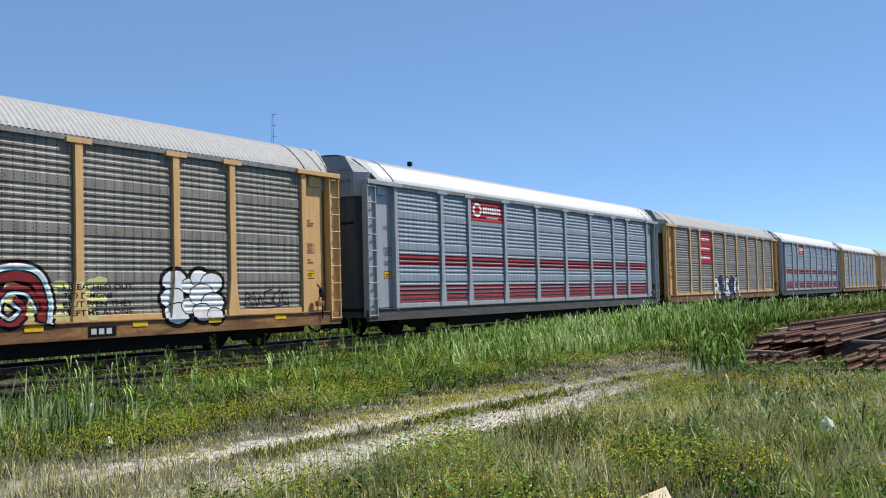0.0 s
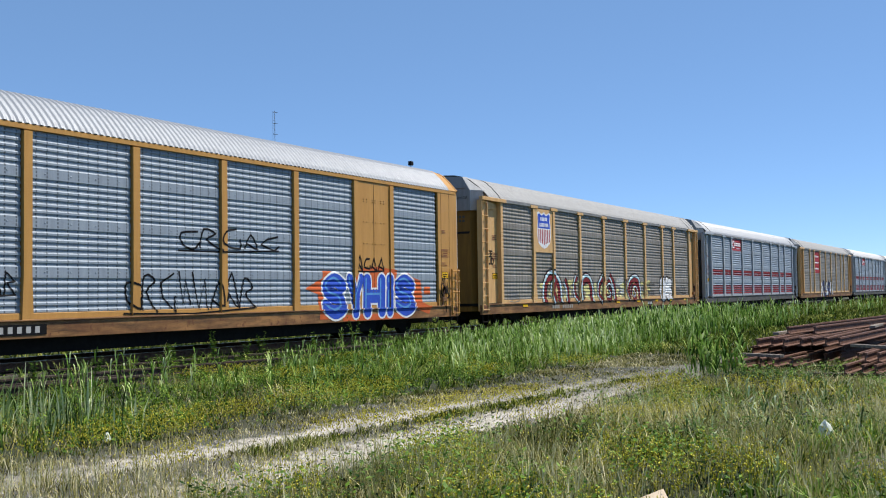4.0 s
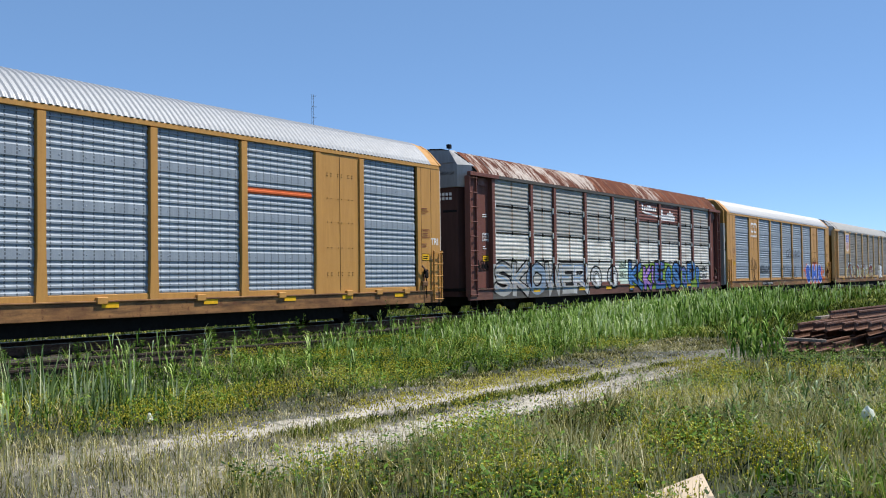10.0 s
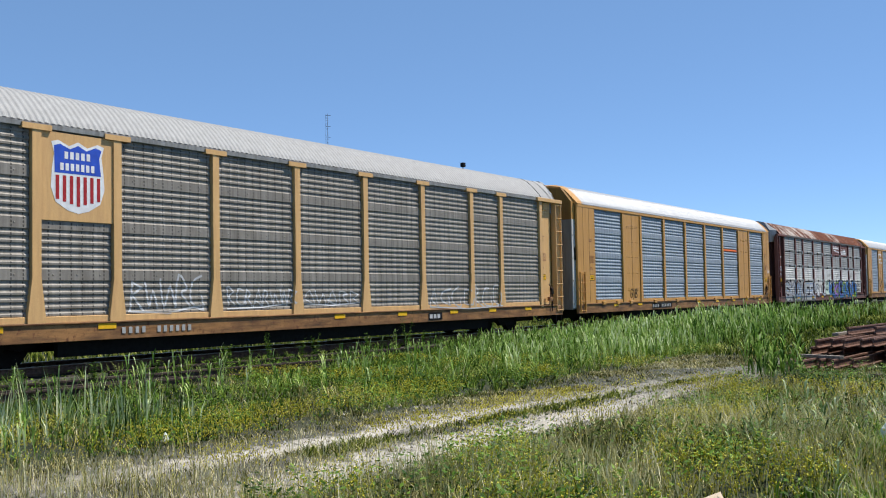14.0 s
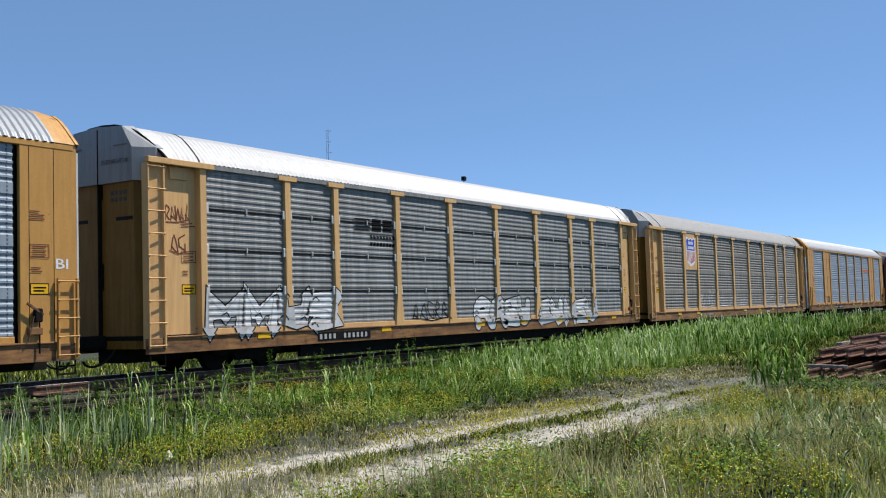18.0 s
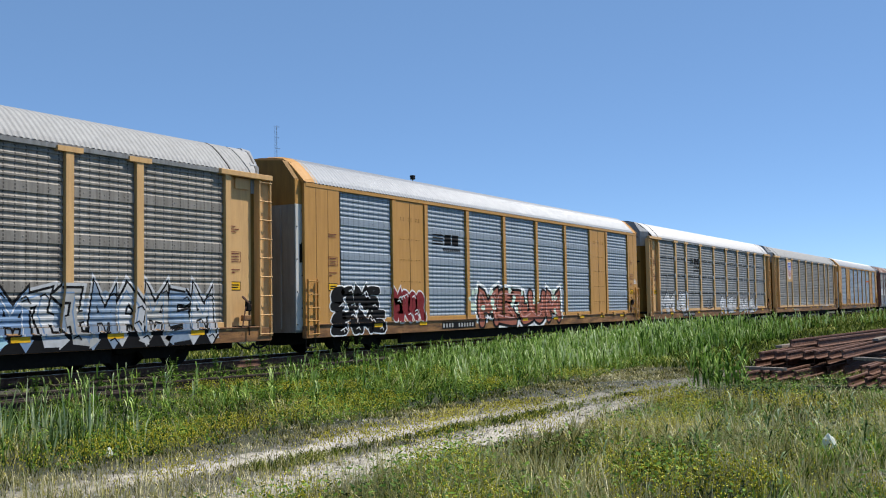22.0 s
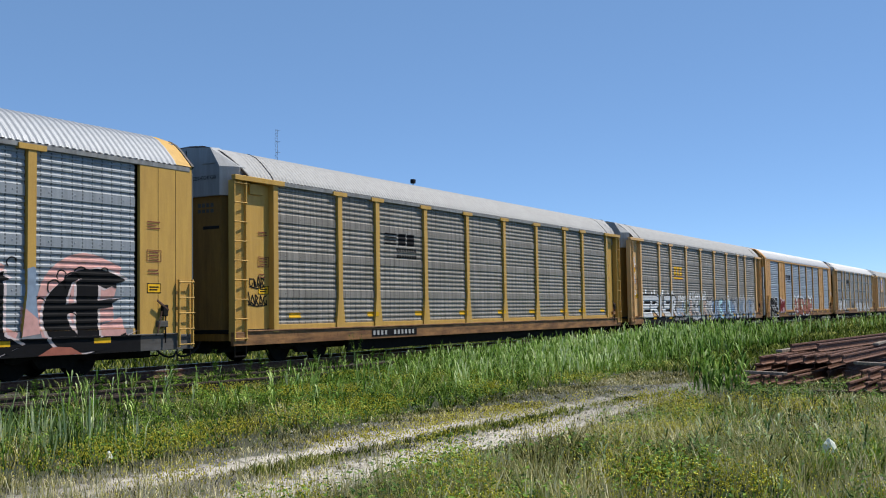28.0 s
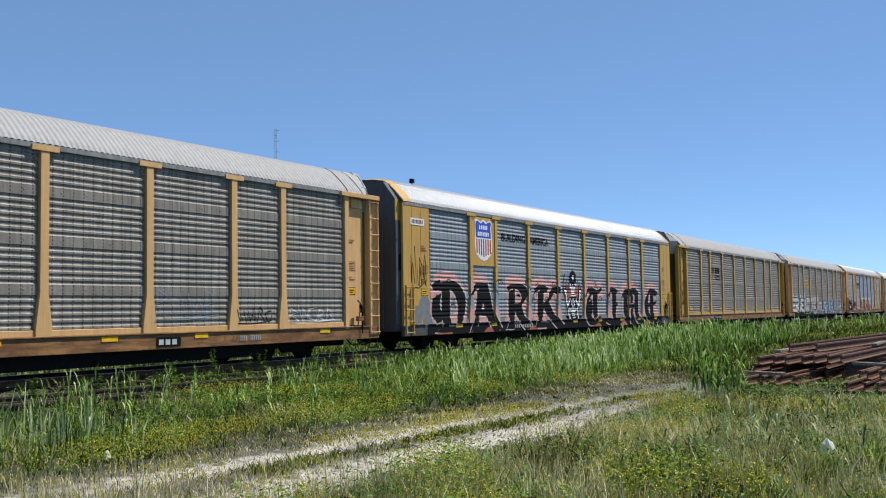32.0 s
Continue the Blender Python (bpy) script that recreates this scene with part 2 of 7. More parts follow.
def rust_roof():
    """Rusted sheet with pale runs where the old coating still clings beside the seams."""
    m, nt, b = node_mat("roof_rust")
    P = coords(nt, (1, 1, 1), False)
    sp = nt.nodes.new("ShaderNodeSeparateXYZ")
    nt.links.new(P, sp.inputs["Vector"])
    n1, n2, n3 = tex_noise(nt, P, 0.22, 3), tex_noise(nt, coords(nt, (6, 1, 1), False), 1.1, 5, 0.7), tex_noise(nt, P, 26.0, 4, 0.7)
    c = ramp(nt, n2, (0.28, (0.045, 0.017, 0.013)), (0.46, (0.10, 0.034, 0.02)), (0.60, (0.17, 0.058, 0.027)), (0.76, (0.33, 0.12, 0.045)))
    shift = mathn(nt, "MULTIPLY_ADD", tex_noise(nt, coords(nt, (1, 1.5, 1.5), False), 1.0, 4, 0.7), 0.75, -0.37)
    seam = mathn(nt, "FRACT", mathn(nt, "MULTIPLY", mathn(nt, "ADD", sp.outputs["X"], shift), 0.86))
    line = mathn(nt, "LESS_THAN", seam, mathn(nt, "MULTIPLY_ADD", n2, 0.5, -0.16))
    patch = ramp(nt, mathn(nt, "ADD", mathn(nt, "MULTIPLY", n1, 0.75), mathn(nt, "MULTIPLY", n2, 0.5)), (0.66, (0, 0, 0)), (0.71, (0.85, 0.85, 0.85)))
    run = mathn(nt, "MAXIMUM", mathn(nt, "MULTIPLY", line, ramp(nt, n1, (0.42, (0.15, 0.15, 0.15)), (0.58, (0.7, 0.7, 0.7)))), patch)
    c = mixc(nt, run, c, ramp(nt, n3, (0.3, (0.34, 0.27, 0.22)), (0.7, (0.60, 0.57, 0.53))))
    nt.links.new(c, b.inputs["Base Color"])
    b.inputs["Roughness"].default_value = 0.85
    b.inputs["Specular IOR Level"].default_value = 0.1
    bump(nt, b, n3, 0.3, 0.02)
    return m


M["roof_rust"] = rust_roof()


def leafy(name, *cols, shine=0.25):
    """Blades and leaves, each with its own tint, in lighter and darker drifts."""
    m, nt, b = node_mat(name)
    g = nt.nodes.new("ShaderNodeNewGeometry")
    tc = nt.nodes.new("ShaderNodeTexCoord")
    step = 1.0 / (len(cols) - 1)
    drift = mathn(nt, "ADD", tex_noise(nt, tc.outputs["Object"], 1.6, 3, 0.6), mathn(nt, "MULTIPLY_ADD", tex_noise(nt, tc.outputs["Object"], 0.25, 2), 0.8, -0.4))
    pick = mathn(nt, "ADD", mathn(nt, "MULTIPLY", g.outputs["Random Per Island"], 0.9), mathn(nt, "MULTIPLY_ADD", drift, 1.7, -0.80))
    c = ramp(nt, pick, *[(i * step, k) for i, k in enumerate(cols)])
    nt.links.new(c, b.inputs["Base Color"])
    b.inputs["Roughness"].default_value = 0.5
    b.inputs["Specular IOR Level"].default_value = 0.08
    tr = nt.nodes.new("ShaderNodeBsdfTranslucent")
    nt.links.new(c, tr.inputs["Color"])
    mx = nt.nodes.new("ShaderNodeMixShader")
    mx.inputs["Fac"].default_value = shine
    out = nt.nodes["Material Output"]
    nt.links.new(b.outputs["BSDF"], mx.inputs[1])
    nt.links.new(tr.outputs["BSDF"], mx.inputs[2])
    nt.links.new(mx.outputs["Shader"], out.inputs["Surface"])
    return m


# near-black low tones put the shade between plants into the blade colours
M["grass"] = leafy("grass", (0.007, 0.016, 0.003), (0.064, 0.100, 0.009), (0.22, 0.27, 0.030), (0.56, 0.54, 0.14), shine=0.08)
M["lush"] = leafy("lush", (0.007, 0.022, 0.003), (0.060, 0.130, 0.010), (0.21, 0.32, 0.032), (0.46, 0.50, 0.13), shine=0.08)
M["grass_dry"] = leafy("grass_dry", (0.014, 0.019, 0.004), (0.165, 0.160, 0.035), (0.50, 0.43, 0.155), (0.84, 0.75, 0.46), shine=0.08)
M["straw"] = leafy("straw", (0.16, 0.17, 0.04), (0.52, 0.47, 0.18), (0.88, 0.82, 0.54), shine=0.15)
M["reed_pale"] = leafy("reed_pale", (0.022, 0.050, 0.010), (0.14, 0.22, 0.065), (0.42, 0.51, 0.24), (0.68, 0.72, 0.46), shine=0.2)
M["reed"] = leafy("reed", (0.018, 0.05, 0.006), (0.13, 0.26, 0.022), (0.31, 0.42, 0.075), (0.55, 0.61, 0.28), shine=0.2)
M["reed_blue"] = leafy("reed_blue", (0.030, 0.075, 0.010), (0.19, 0.34, 0.050), (0.44, 0.58, 0.16), (0.70, 0.78, 0.44), shine=0.2)
M["gravel"] = leafy("gravel", (0.09, 0.08, 0.065), (0.20, 0.18, 0.15), (0.33, 0.30, 0.26), (0.46, 0.44, 0.39), shine=0.0)
M["flower"] = leafy("flower", (0.46, 0.42, 0.03), (0.70, 0.62, 0.07), (0.84, 0.77, 0.20))
# near-black green that imitates shadow spots by leaf colour
M["shade_leaf"] = leafy("shade_leaf", (0.006, 0.016, 0.003), (0.030, 0.065, 0.008), (0.085, 0.15, 0.02), shine=0.08)
M["weed"] = leafy("weed", (0.018, 0.05, 0.005), (0.085, 0.17, 0.016), (0.22, 0.33, 0.05), shine=0.2)


def ground_material():
    m, nt, b = node_mat("field")
    tc = nt.nodes.new("ShaderNodeTexCoord")
    P = tc.outputs["Object"]
    sp = nt.nodes.new("ShaderNodeSeparateXYZ")
    nt.links.new(P, sp.inputs["Vector"])
    X, Y = sp.outputs["X"], sp.outputs["Y"]
    n1, n2, n3 = tex_noise(nt, P, 0.35, 4), tex_noise(nt, P, 3.0, 5, 0.65), tex_noise(nt, P, 30.0, 4, 0.7)
    # greens kept dark so bare gaps imitate shade under the grass
    green = ramp(nt, n1, (0.3, (0.015, 0.022, 0.005)), (0.55, (0.030, 0.036, 0.010)), (0.75, (0.065, 0.06, 0.022)))
    green = mixc(nt, ramp(nt, n3, (0.35, (0, 0, 0)), (0.7, (0.6, 0.6, 0.6))), green, (0.035, 0.042, 0.014))
    dirt = ramp(nt, mathn(nt, "ADD", mathn(nt, "MULTIPLY", n3, 0.6), mathn(nt, "MULTIPLY", tex_noise(nt, P, 9.0, 5, 0.7), 0.4)), (0.32, (0.18, 0.155, 0.125)), (0.45, (0.38, 0.345, 0.28)), (0.62, (0.57, 0.53, 0.445)))
    wob = mathn(nt, "MULTIPLY_ADD", n2, 0.9, -0.45)
    yy = mathn(nt, "ADD", Y, mathn(nt, "MULTIPLY_ADD", n1, 0.5, -0.25))
    fac = None
    for (c, k), w in zip(RUTS, (0.48, 0.56)):
        line = mathn(nt, "MULTIPLY_ADD", mathn(nt, "MINIMUM", mathn(nt, "MAXIMUM", X, 4.0), 26.0), k, c - 8 * k)
        d = mathn(nt, "ABSOLUTE", mathn(nt, "SUBTRACT", yy, line))
        f = mathn(nt, "SUBTRACT", w, mathn(nt, "ADD", d, mathn(nt, "ADD", mathn(nt, "MULTIPLY", wob, 1.7), mathn(nt, "MULTIPLY_ADD", n3, 0.5, -0.25))))
        f = mathn(nt, "MULTIPLY", f, 6.0)
        fac = f if fac is None else mathn(nt, "MAXIMUM", fac, f)
    fac = mathn(nt, "MINIMUM", mathn(nt, "MAXIMUM", fac, 0.0), 1.0)
    fac = mathn(nt, "MULTIPLY", fac, ramp(nt, tex_noise(nt, coords(nt, (0.45, 1.6, 1), False), 1.7, 5, 0.7), (0.36, (0.35, 0.35, 0.35)), (0.52, (1, 1, 1))))
    fade = nt.nodes.new("ShaderNodeMapRange")
    fade.inputs["From Min"].default_value, fade.inputs["From Max"].default_value = 21.0, 13.0
    nt.links.new(X, fade.inputs["Value"])
    fac = mathn(nt, "MULTIPLY", fac, mathn(nt, "MULTIPLY_ADD", fade.outputs["Result"], 0.75, 0.25))
    near = nt.nodes.new("ShaderNodeMapRange")
    near.inputs["From Min"].default_value, near.inputs["From Max"].default_value = 5.8, 8.0
    nt.links.new(mathn(nt, "ADD", X, mathn(nt, "MULTIPLY", wob, 2.5)), near.inputs["Value"])
    fac = mathn(nt, "MULTIPLY", fac, mathn(nt, "MULTIPLY_ADD", near.outputs["Result"], 0.8, 0.2))
    mid = mathn(nt, "SUBTRACT", 1.6, mathn(nt, "ABSOLUTE", mathn(nt, "SUBTRACT", yy, 7.3)))
    mid = mathn(nt, "MINIMUM", mathn(nt, "MAXIMUM", mathn(nt, "MULTIPLY", mathn(nt, "ADD", mid, wob), 0.9), 0.0), 0.3)
    grit = ramp(nt, n3, (0.3, (0.11, 0.10, 0.075)), (0.6, (0.23, 0.21, 0.17)), (0.8, (0.36, 0.34, 0.29)))
    mid = mathn(nt, "MULTIPLY", mid, mathn(nt, "MULTIPLY_ADD", fade.outputs["Result"], 0.7, 0.3))
    yard = nt.nodes.new("ShaderNodeMapRange")
    yard.inputs["From Min"].default_value, yard.inputs["From Max"].default_value = 11.5, 8.5
    nt.links.new(mathn(nt, "ADD", X, mathn(nt, "MULTIPLY", wob, 3.0)), yard.inputs["Value"])
    strip = mathn(nt, "MINIMUM", mathn(nt, "MAXIMUM", mathn(nt, "SUBTRACT", 2.2, mathn(nt, "ABSOLUTE", mathn(nt, "SUBTRACT", yy, 7.4))), 0.0), 1.0)
    mid = mathn(nt, "MAXIMUM", mid, mathn(nt, "MULTIPLY", mathn(nt, "MULTIPLY", yard.outputs["Result"], strip), 0.42))
    c = mixc(nt, fac, mixc(nt, mid, green, grit), dirt)
    sx, sy = mathn(nt, "MULTIPLY", mathn(nt, "SUBTRACT", X, 10.1), 0.9), mathn(nt, "MULTIPLY", mathn(nt, "SUBTRACT", Y, 1.35), 2.2)
    far = mathn(nt, "ADD", mathn(nt, "MULTIPLY", sx, sx), mathn(nt, "MULTIPLY", sy, sy))
    spot = mathn(nt, "MINIMUM", mathn(nt, "MAXIMUM", mathn(nt, "SUBTRACT", mathn(nt, "ADD", 1.1, mathn(nt, "MULTIPLY", wob, 2.0)), far), 0.0), 0.9)
    c = mixc(nt, spot, c, grit)
    # ballast band, darkened like the ties to imitate shade below the wagons
    bal = mathn(nt, "SUBTRACT", 2.0, mathn(nt, "ABSOLUTE", mathn(nt, "SUBTRACT", Y, 18.75)))
    bal = mathn(nt, "MINIMUM", mathn(nt, "MAXIMUM", mathn(nt, "MULTIPLY", mathn(nt, "ADD", bal, wob), 2.0), 0.0), 0.9)
    c = mixc(nt, bal, c, ramp(nt, n3, (0.3, (0.028, 0.025, 0.022)), (0.7, (0.10, 0.09, 0.076))))
    nt.links.new(c, b.inputs["Base Color"])
    b.inputs["Roughness"].default_value = 0.95
    bump(nt, b, n3, 0.6, 0.04)
    return m


M["field"] = ground_material()


# ---- building helpers ----
def mesh_of(name, verts, faces, mat, smooth=False):
    me = bpy.data.meshes.new(name)
    me.from_pydata([tuple(v) for v in verts], [], faces)
    me.materials.append(mat)
    if smooth:
        me.polygons.foreach_set("use_smooth", [True] * len(me.polygons))
    me.update()
    return me


def put(name, me, parent=None, loc=(0, 0, 0), rot=(0, 0, 0), label=""):
    ob = new(name, me)
    ob.matrix_basis = pose(*loc, *rot)
    if parent is not None:
        ob.parent = parent
    return tagged(ob, label)


def part(name, bm, mat, parent, label="", loc=(0, 0, 0), rot=(0, 0, 0)):
    me = bpy.data.meshes.new(name)
    bm.to_mesh(me)
    bm.free()
    me.materials.append(mat)
    return put(name, me, parent, loc, rot, label)


def thing(name, loc, label, category, group=""):
    e = new(name)
    e.empty_display_size = 0.3
    e.matrix_basis = pose(*loc)
    return tagged(e, label, category, group)


CACHE = {}


def box_mesh(size, mat, ch=0.008):
    key = ("box", tuple(round(s, 3) for s in size), mat.name, ch)
    if key not in CACHE:
        hx, hy, hz = (s / 2 for s in size)
        c = min(ch, hx * 0.45, hy * 0.45, hz * 0.45)
        bm = bmesh.new()
        for sx in (-1, 1):
            for sy in (-1, 1):
                for sz in (-1, 1):
                    for p in ((hx, hy - c, hz - c), (hx - c, hy, hz - c), (hx - c, hy - c, hz)):
                        bm.verts.new((sx * p[0], sy * p[1], sz * p[2]))
        bmesh.ops.convex_hull(bm, input=bm.verts)
        me = bpy.data.meshes.new("block")
        bm.to_mesh(me)
        bm.free()
        me.materials.append(mat)
        CACHE[key] = me
    return CACHE[key]


def block(name, mat, parent, x, y, z, label="", ch=0.008, rot=(0, 0, 0)):
    """A bevelled box from its extents (pairs)."""
    me = box_mesh((x[1] - x[0], y[1] - y[0], z[1] - z[0]), mat, ch)
    return put(name, me, parent, ((x[0] + x[1]) / 2, (y[0] + y[1]) / 2, (z[0] + z[1]) / 2), rot, label)


def prism(poly, axis, a, b):
    """Vertices and faces of a polygon (pairs) drawn out along axis 0 or 1 from a to b."""
    n = len(poly)
    vs = []
    for k in (a, b):
        for p, q in poly:
            vs.append((k, p, q) if axis == 0 else (p, k, q))
    fs = [tuple(range(n))[::-1], tuple(range(n, 2 * n))]
    fs += [(i, (i + 1) % n, n + (i + 1) % n, n + i) for i in range(n)]
    return vs, fs


def lathe(profile, n=20):
    """Profile of (y, r) turned round the y axis."""
    vs, fs = [], []
    m = len(profile)
    for i in range(n):
        a = 2 * math.pi * i / n
        for y, r in profile:
            vs.append((r * math.cos(a), y, r * math.sin(a)))
    for i in range(n):
        j = (i + 1) % n
        for k in range(m - 1):
            fs.append((i * m + k, j * m + k, j * m + k + 1, i * m + k + 1))
    fs.append(tuple(i * m for i in range(n)))
    fs.append(tuple(i * m + m - 1 for i in range(n))[::-1])
    return vs, fs


# ---- the auto-carrier wagon ----
Z0 = 0.40                       # top of rail
TRACK_Y, HALF = 18.755, 1.525   # centre of the track, half the wagon's width
PITCH = 28.5
POSTS = (-9.03, -7.10, -4.28, -1.43, 1.43, 4.28, 7.10, 9.03)
SIDE_END, CAR_END = 11.9, 13.55
PAN0, PAN1, EAVE, CROWN = 0.97, 4.62, 4.74, 5.60


def rib_profile(kind):
    """Heights and depths (outwards) of a side panel's corrugation, from bottom to top."""
    pts = []
    groups, ribs = (4, 5) if kind == "bands" else (4, 6)
    deep = 0.019 if kind == "bands" else 0.016
    band = 0.30 if kind == "bands" else 0.07
    gh = (PAN1 - PAN0 - (groups - 1) * band) / groups
    z = PAN0
    for g in range(groups):
        p = gh / ribs
        for r in range(ribs):
            b = z + r * p
            pts += [(b + 0.22 * p, 0.0), (b + 0.33 * p, deep), (b + 0.62 * p, deep), (b + 0.80 * p, 0.0)]
        z += gh
        if g < groups - 1:
            if kind == "bands":
                pts += [(z + 0.02, 0.0), (z + 0.045, 0.022), (z + band - 0.045, 0.022), (z + band - 0.02, 0.0)]
            else:
                pts += [(z + 0.008, 0.0), (z + 0.010, -0.05), (z + 0.045, -0.05), (z + 0.048, 0.02), (z + 0.062, 0.02), (z + 0.066, 0.0)]
            z += band
    return [(PAN0, 0.0)] + pts + [(PAN1, 0.0)]


PROFILE = {k: rib_profile(k) for k in ("bands", "seams")}
SEAMS = [PAN0 + (i + 1) * (PAN1 - PAN0 + 0.07) / 4 - 0.035 for i in range(3)]
FACE = HALF - 0.075             # plane of the panels' valleys


def panel_mesh(width, kind, mat):
    key = ("panel", round(width, 3), kind, mat.name)
    if key not in CACHE:
        pr = PROFILE[kind]
        vs = [(x, -FACE - d, z) for x in (-width / 2, width / 2) for z, d in pr]
        n = len(pr)
        fs = [(i, n + i, n + i + 1, i + 1) for i in range(n - 1)]
        m0 = len(vs)
        vs += [(x, -FACE + 0.03, z) for x in (-width / 2, width / 2) for z in (PAN0, PAN1)]
        fs += [(m0, m0 + 1, m0 + 3, m0 + 2)]
        if kind == "bands":
            gh = (PAN1 - PAN0 - 0.9) / 4
            for g in range(3):
                zb = PAN0 + (g + 1) * gh + g * 0.30 + 0.15
                for j in range(max(2, int(width / 0.55))):
                    xb = -width / 2 + (j + 0.5) * width / max(2, int(width / 0.55))
                    m0, r = len(vs), 0.016
                    vs += [(xb - r, -FACE - 0.022, zb - r), (xb + r, -FACE - 0.022, zb - r), (xb + r, -FACE - 0.022, zb + r), (xb - r, -FACE - 0.022, zb + r), (xb, -FACE - 0.036, zb)]
                    fs += [(m0, m0 + 1, m0 + 4), (m0 + 1, m0 + 2, m0 + 4), (m0 + 2, m0 + 3, m0 + 4), (m0 + 3, m0, m0 + 4)]
        CACHE[key] = mesh_of("panel", vs, fs, mat)
    return CACHE[key]


ROOF_ARC = ((1.515, 4.74), (1.45, 4.85), (1.31, 5.01), (1.14, 5.19), (0.95, 5.36), (0.74, 5.47), (0.42, 5.54), (0.0, 5.565))


VISOR = ((1.515, 4.735), (1.46, 4.80), (1.35, 4.92), (1.18, 5.11), (1.00, 5.28), (0.80, 5.40), (0.44, 5.455), (0.0, 5.475))


def roof_mesh(mat, x0, x1, pitch, depth):
    key = ("roof", mat.name, x0, x1, pitch, depth)
    if key not in CACHE:
        half = [Vector(p) for p in ROOF_ARC]
        arc = half + [Vector((-p.x, p.y)) for p in half[-2::-1]]
        n = len(arc)
        nor = []
        for i in range(n):
            t = (arc[min(i + 1, n - 1)] - arc[max(i - 1, 0)]).normalized()
            nor.append(Vector((t.y, -t.x)))
        count = int((x1 - x0) / pitch)
        p = (x1 - x0) / count
        xs = []
        for i in range(count):
            xs += [(x0 + i * p, 0.0), (x0 + (i + 0.25) * p, depth), (x0 + (i + 0.5) * p, depth), (x0 + (i + 0.75) * p, 0.0)]
        xs.append((x1, 0.0))
        vs = [(x, -(a.x + m.x * d), a.y + m.y * d) for x, d in xs for a, m in zip(arc, nor)]
        fs = [(i * n + k, i * n + k + 1, (i + 1) * n + k + 1, (i + 1) * n + k) for i in range(len(xs) - 1) for k in range(n - 1)]
        CACHE[key] = mesh_of("roof", vs, fs, mat)
    return CACHE[key]


def arch_mesh(mat, x0, x1, grow, z0=None):
    """A solid slice of the roof's shape, or, with z0, of the whole end down to z0."""
    key = ("arch", mat.name, round(x0, 3), round(x1, 3), grow, z0)
    if key not in CACHE:
        half = [(y * (1 + grow / 1.5), z + grow) for y, z in ROOF_ARC]
        poly = [(-y, z) for y, z in half] + [(y, z) for y, z in half[-2::-1]]
        if z0 is not None:
            poly = [(-half[0][0], z0)] + poly + [(half[0][0], z0)]
        CACHE[key] = mesh_of("arch", *prism(poly, 0, x0, x1), mat)
    return CACHE[key]


def t_post_mesh(mat, flare, cap):
    key = ("post", mat.name, flare, cap)
    if key not in CACHE:
        w = 0.10
        poly = [(-w, PAN1 - 0.02), (-w, 1.75), (-flare, 0.99), (-flare, 0.86), (flare, 0.86), (flare, 0.99), (w, 1.75), (w, PAN1 - 0.02)]
        vs, fs = prism(poly, 1, -HALF - 0.012, -FACE + 0.02)
        if cap:
            n = len(vs)
            v2, f2 = prism([(-0.33, PAN1 + 0.08), (-0.33, PAN1 - 0.03), (0.33, PAN1 - 0.03), (0.33, PAN1 + 0.08)], 1, -HALF - 0.03, -FACE + 0.02)
            vs += v2
            fs += [tuple(i + n for i in f) for f in f2]
        CACHE[key] = mesh_of("post", vs, fs, mat)
    return CACHE[key]


def ladder(parent, mat, x0, x1, y, z0, z1, rungs, side, deep=0.06):
    """Flat stiles with round rungs between them; deep is how far the stiles reach inwards."""
    ym = y - side * (deep / 2 - 0.03)
    st = block("ladder", mat, parent, (x0, x0 + 0.045), (ym - deep / 2, ym + deep / 2), (z0, z1), ch=0.006)
    o = st.matrix_basis.translation
    put("stile", box_mesh((0.045, deep, z1 - z0), mat, 0.006), st, (x1 - 0.0225 - o.x, 0, 0))
    key = ("rung", mat.name, round(x1 - x0, 3))
    if key not in CACHE:
        vs, fs = lathe([(-(x1 - x0) / 2 - 0.012, 0.016), ((x1 - x0) / 2 + 0.012, 0.016)], 6)
        CACHE[key] = mesh_of("rung", [(b, a, c) for a, b, c in vs], fs, mat)
    for i in range(rungs):
        z = z0 + 0.06 + (z1 - z0 - 0.12) * i / (rungs - 1)
        put("rung", CACHE[key], st, ((x0 + x1) / 2 - o.x, y + side * 0.03 - o.y, z - o.z))
    return st


def plan_mesh(key, pts, z0, z1, mat):
    """An upright solid from its outline in plan."""
    if key not in CACHE:
        n = len(pts)
        vs = [(x, y, z) for z in (z0, z1) for x, y in pts]
        fs = [tuple(range(n))[::-1], tuple(range(n, 2 * n))] + [(i, (i + 1) % n, n + (i + 1) % n, n + i) for i in range(n)]
        CACHE[key] = mesh_of("solid", vs, fs, mat)
    return CACHE[key]


def hull_mesh(key, pts, mat):
    if key not in CACHE:
        bm = bmesh.new()
        for p in pts:
            bm.verts.new(p)
        bmesh.ops.convex_hull(bm, input=bm.verts)
        me = bpy.data.meshes.new("hull")
        bm.to_mesh(me)
        bm.free()
        me.materials.append(mat)
        CACHE[key] = me
    return CACHE[key]


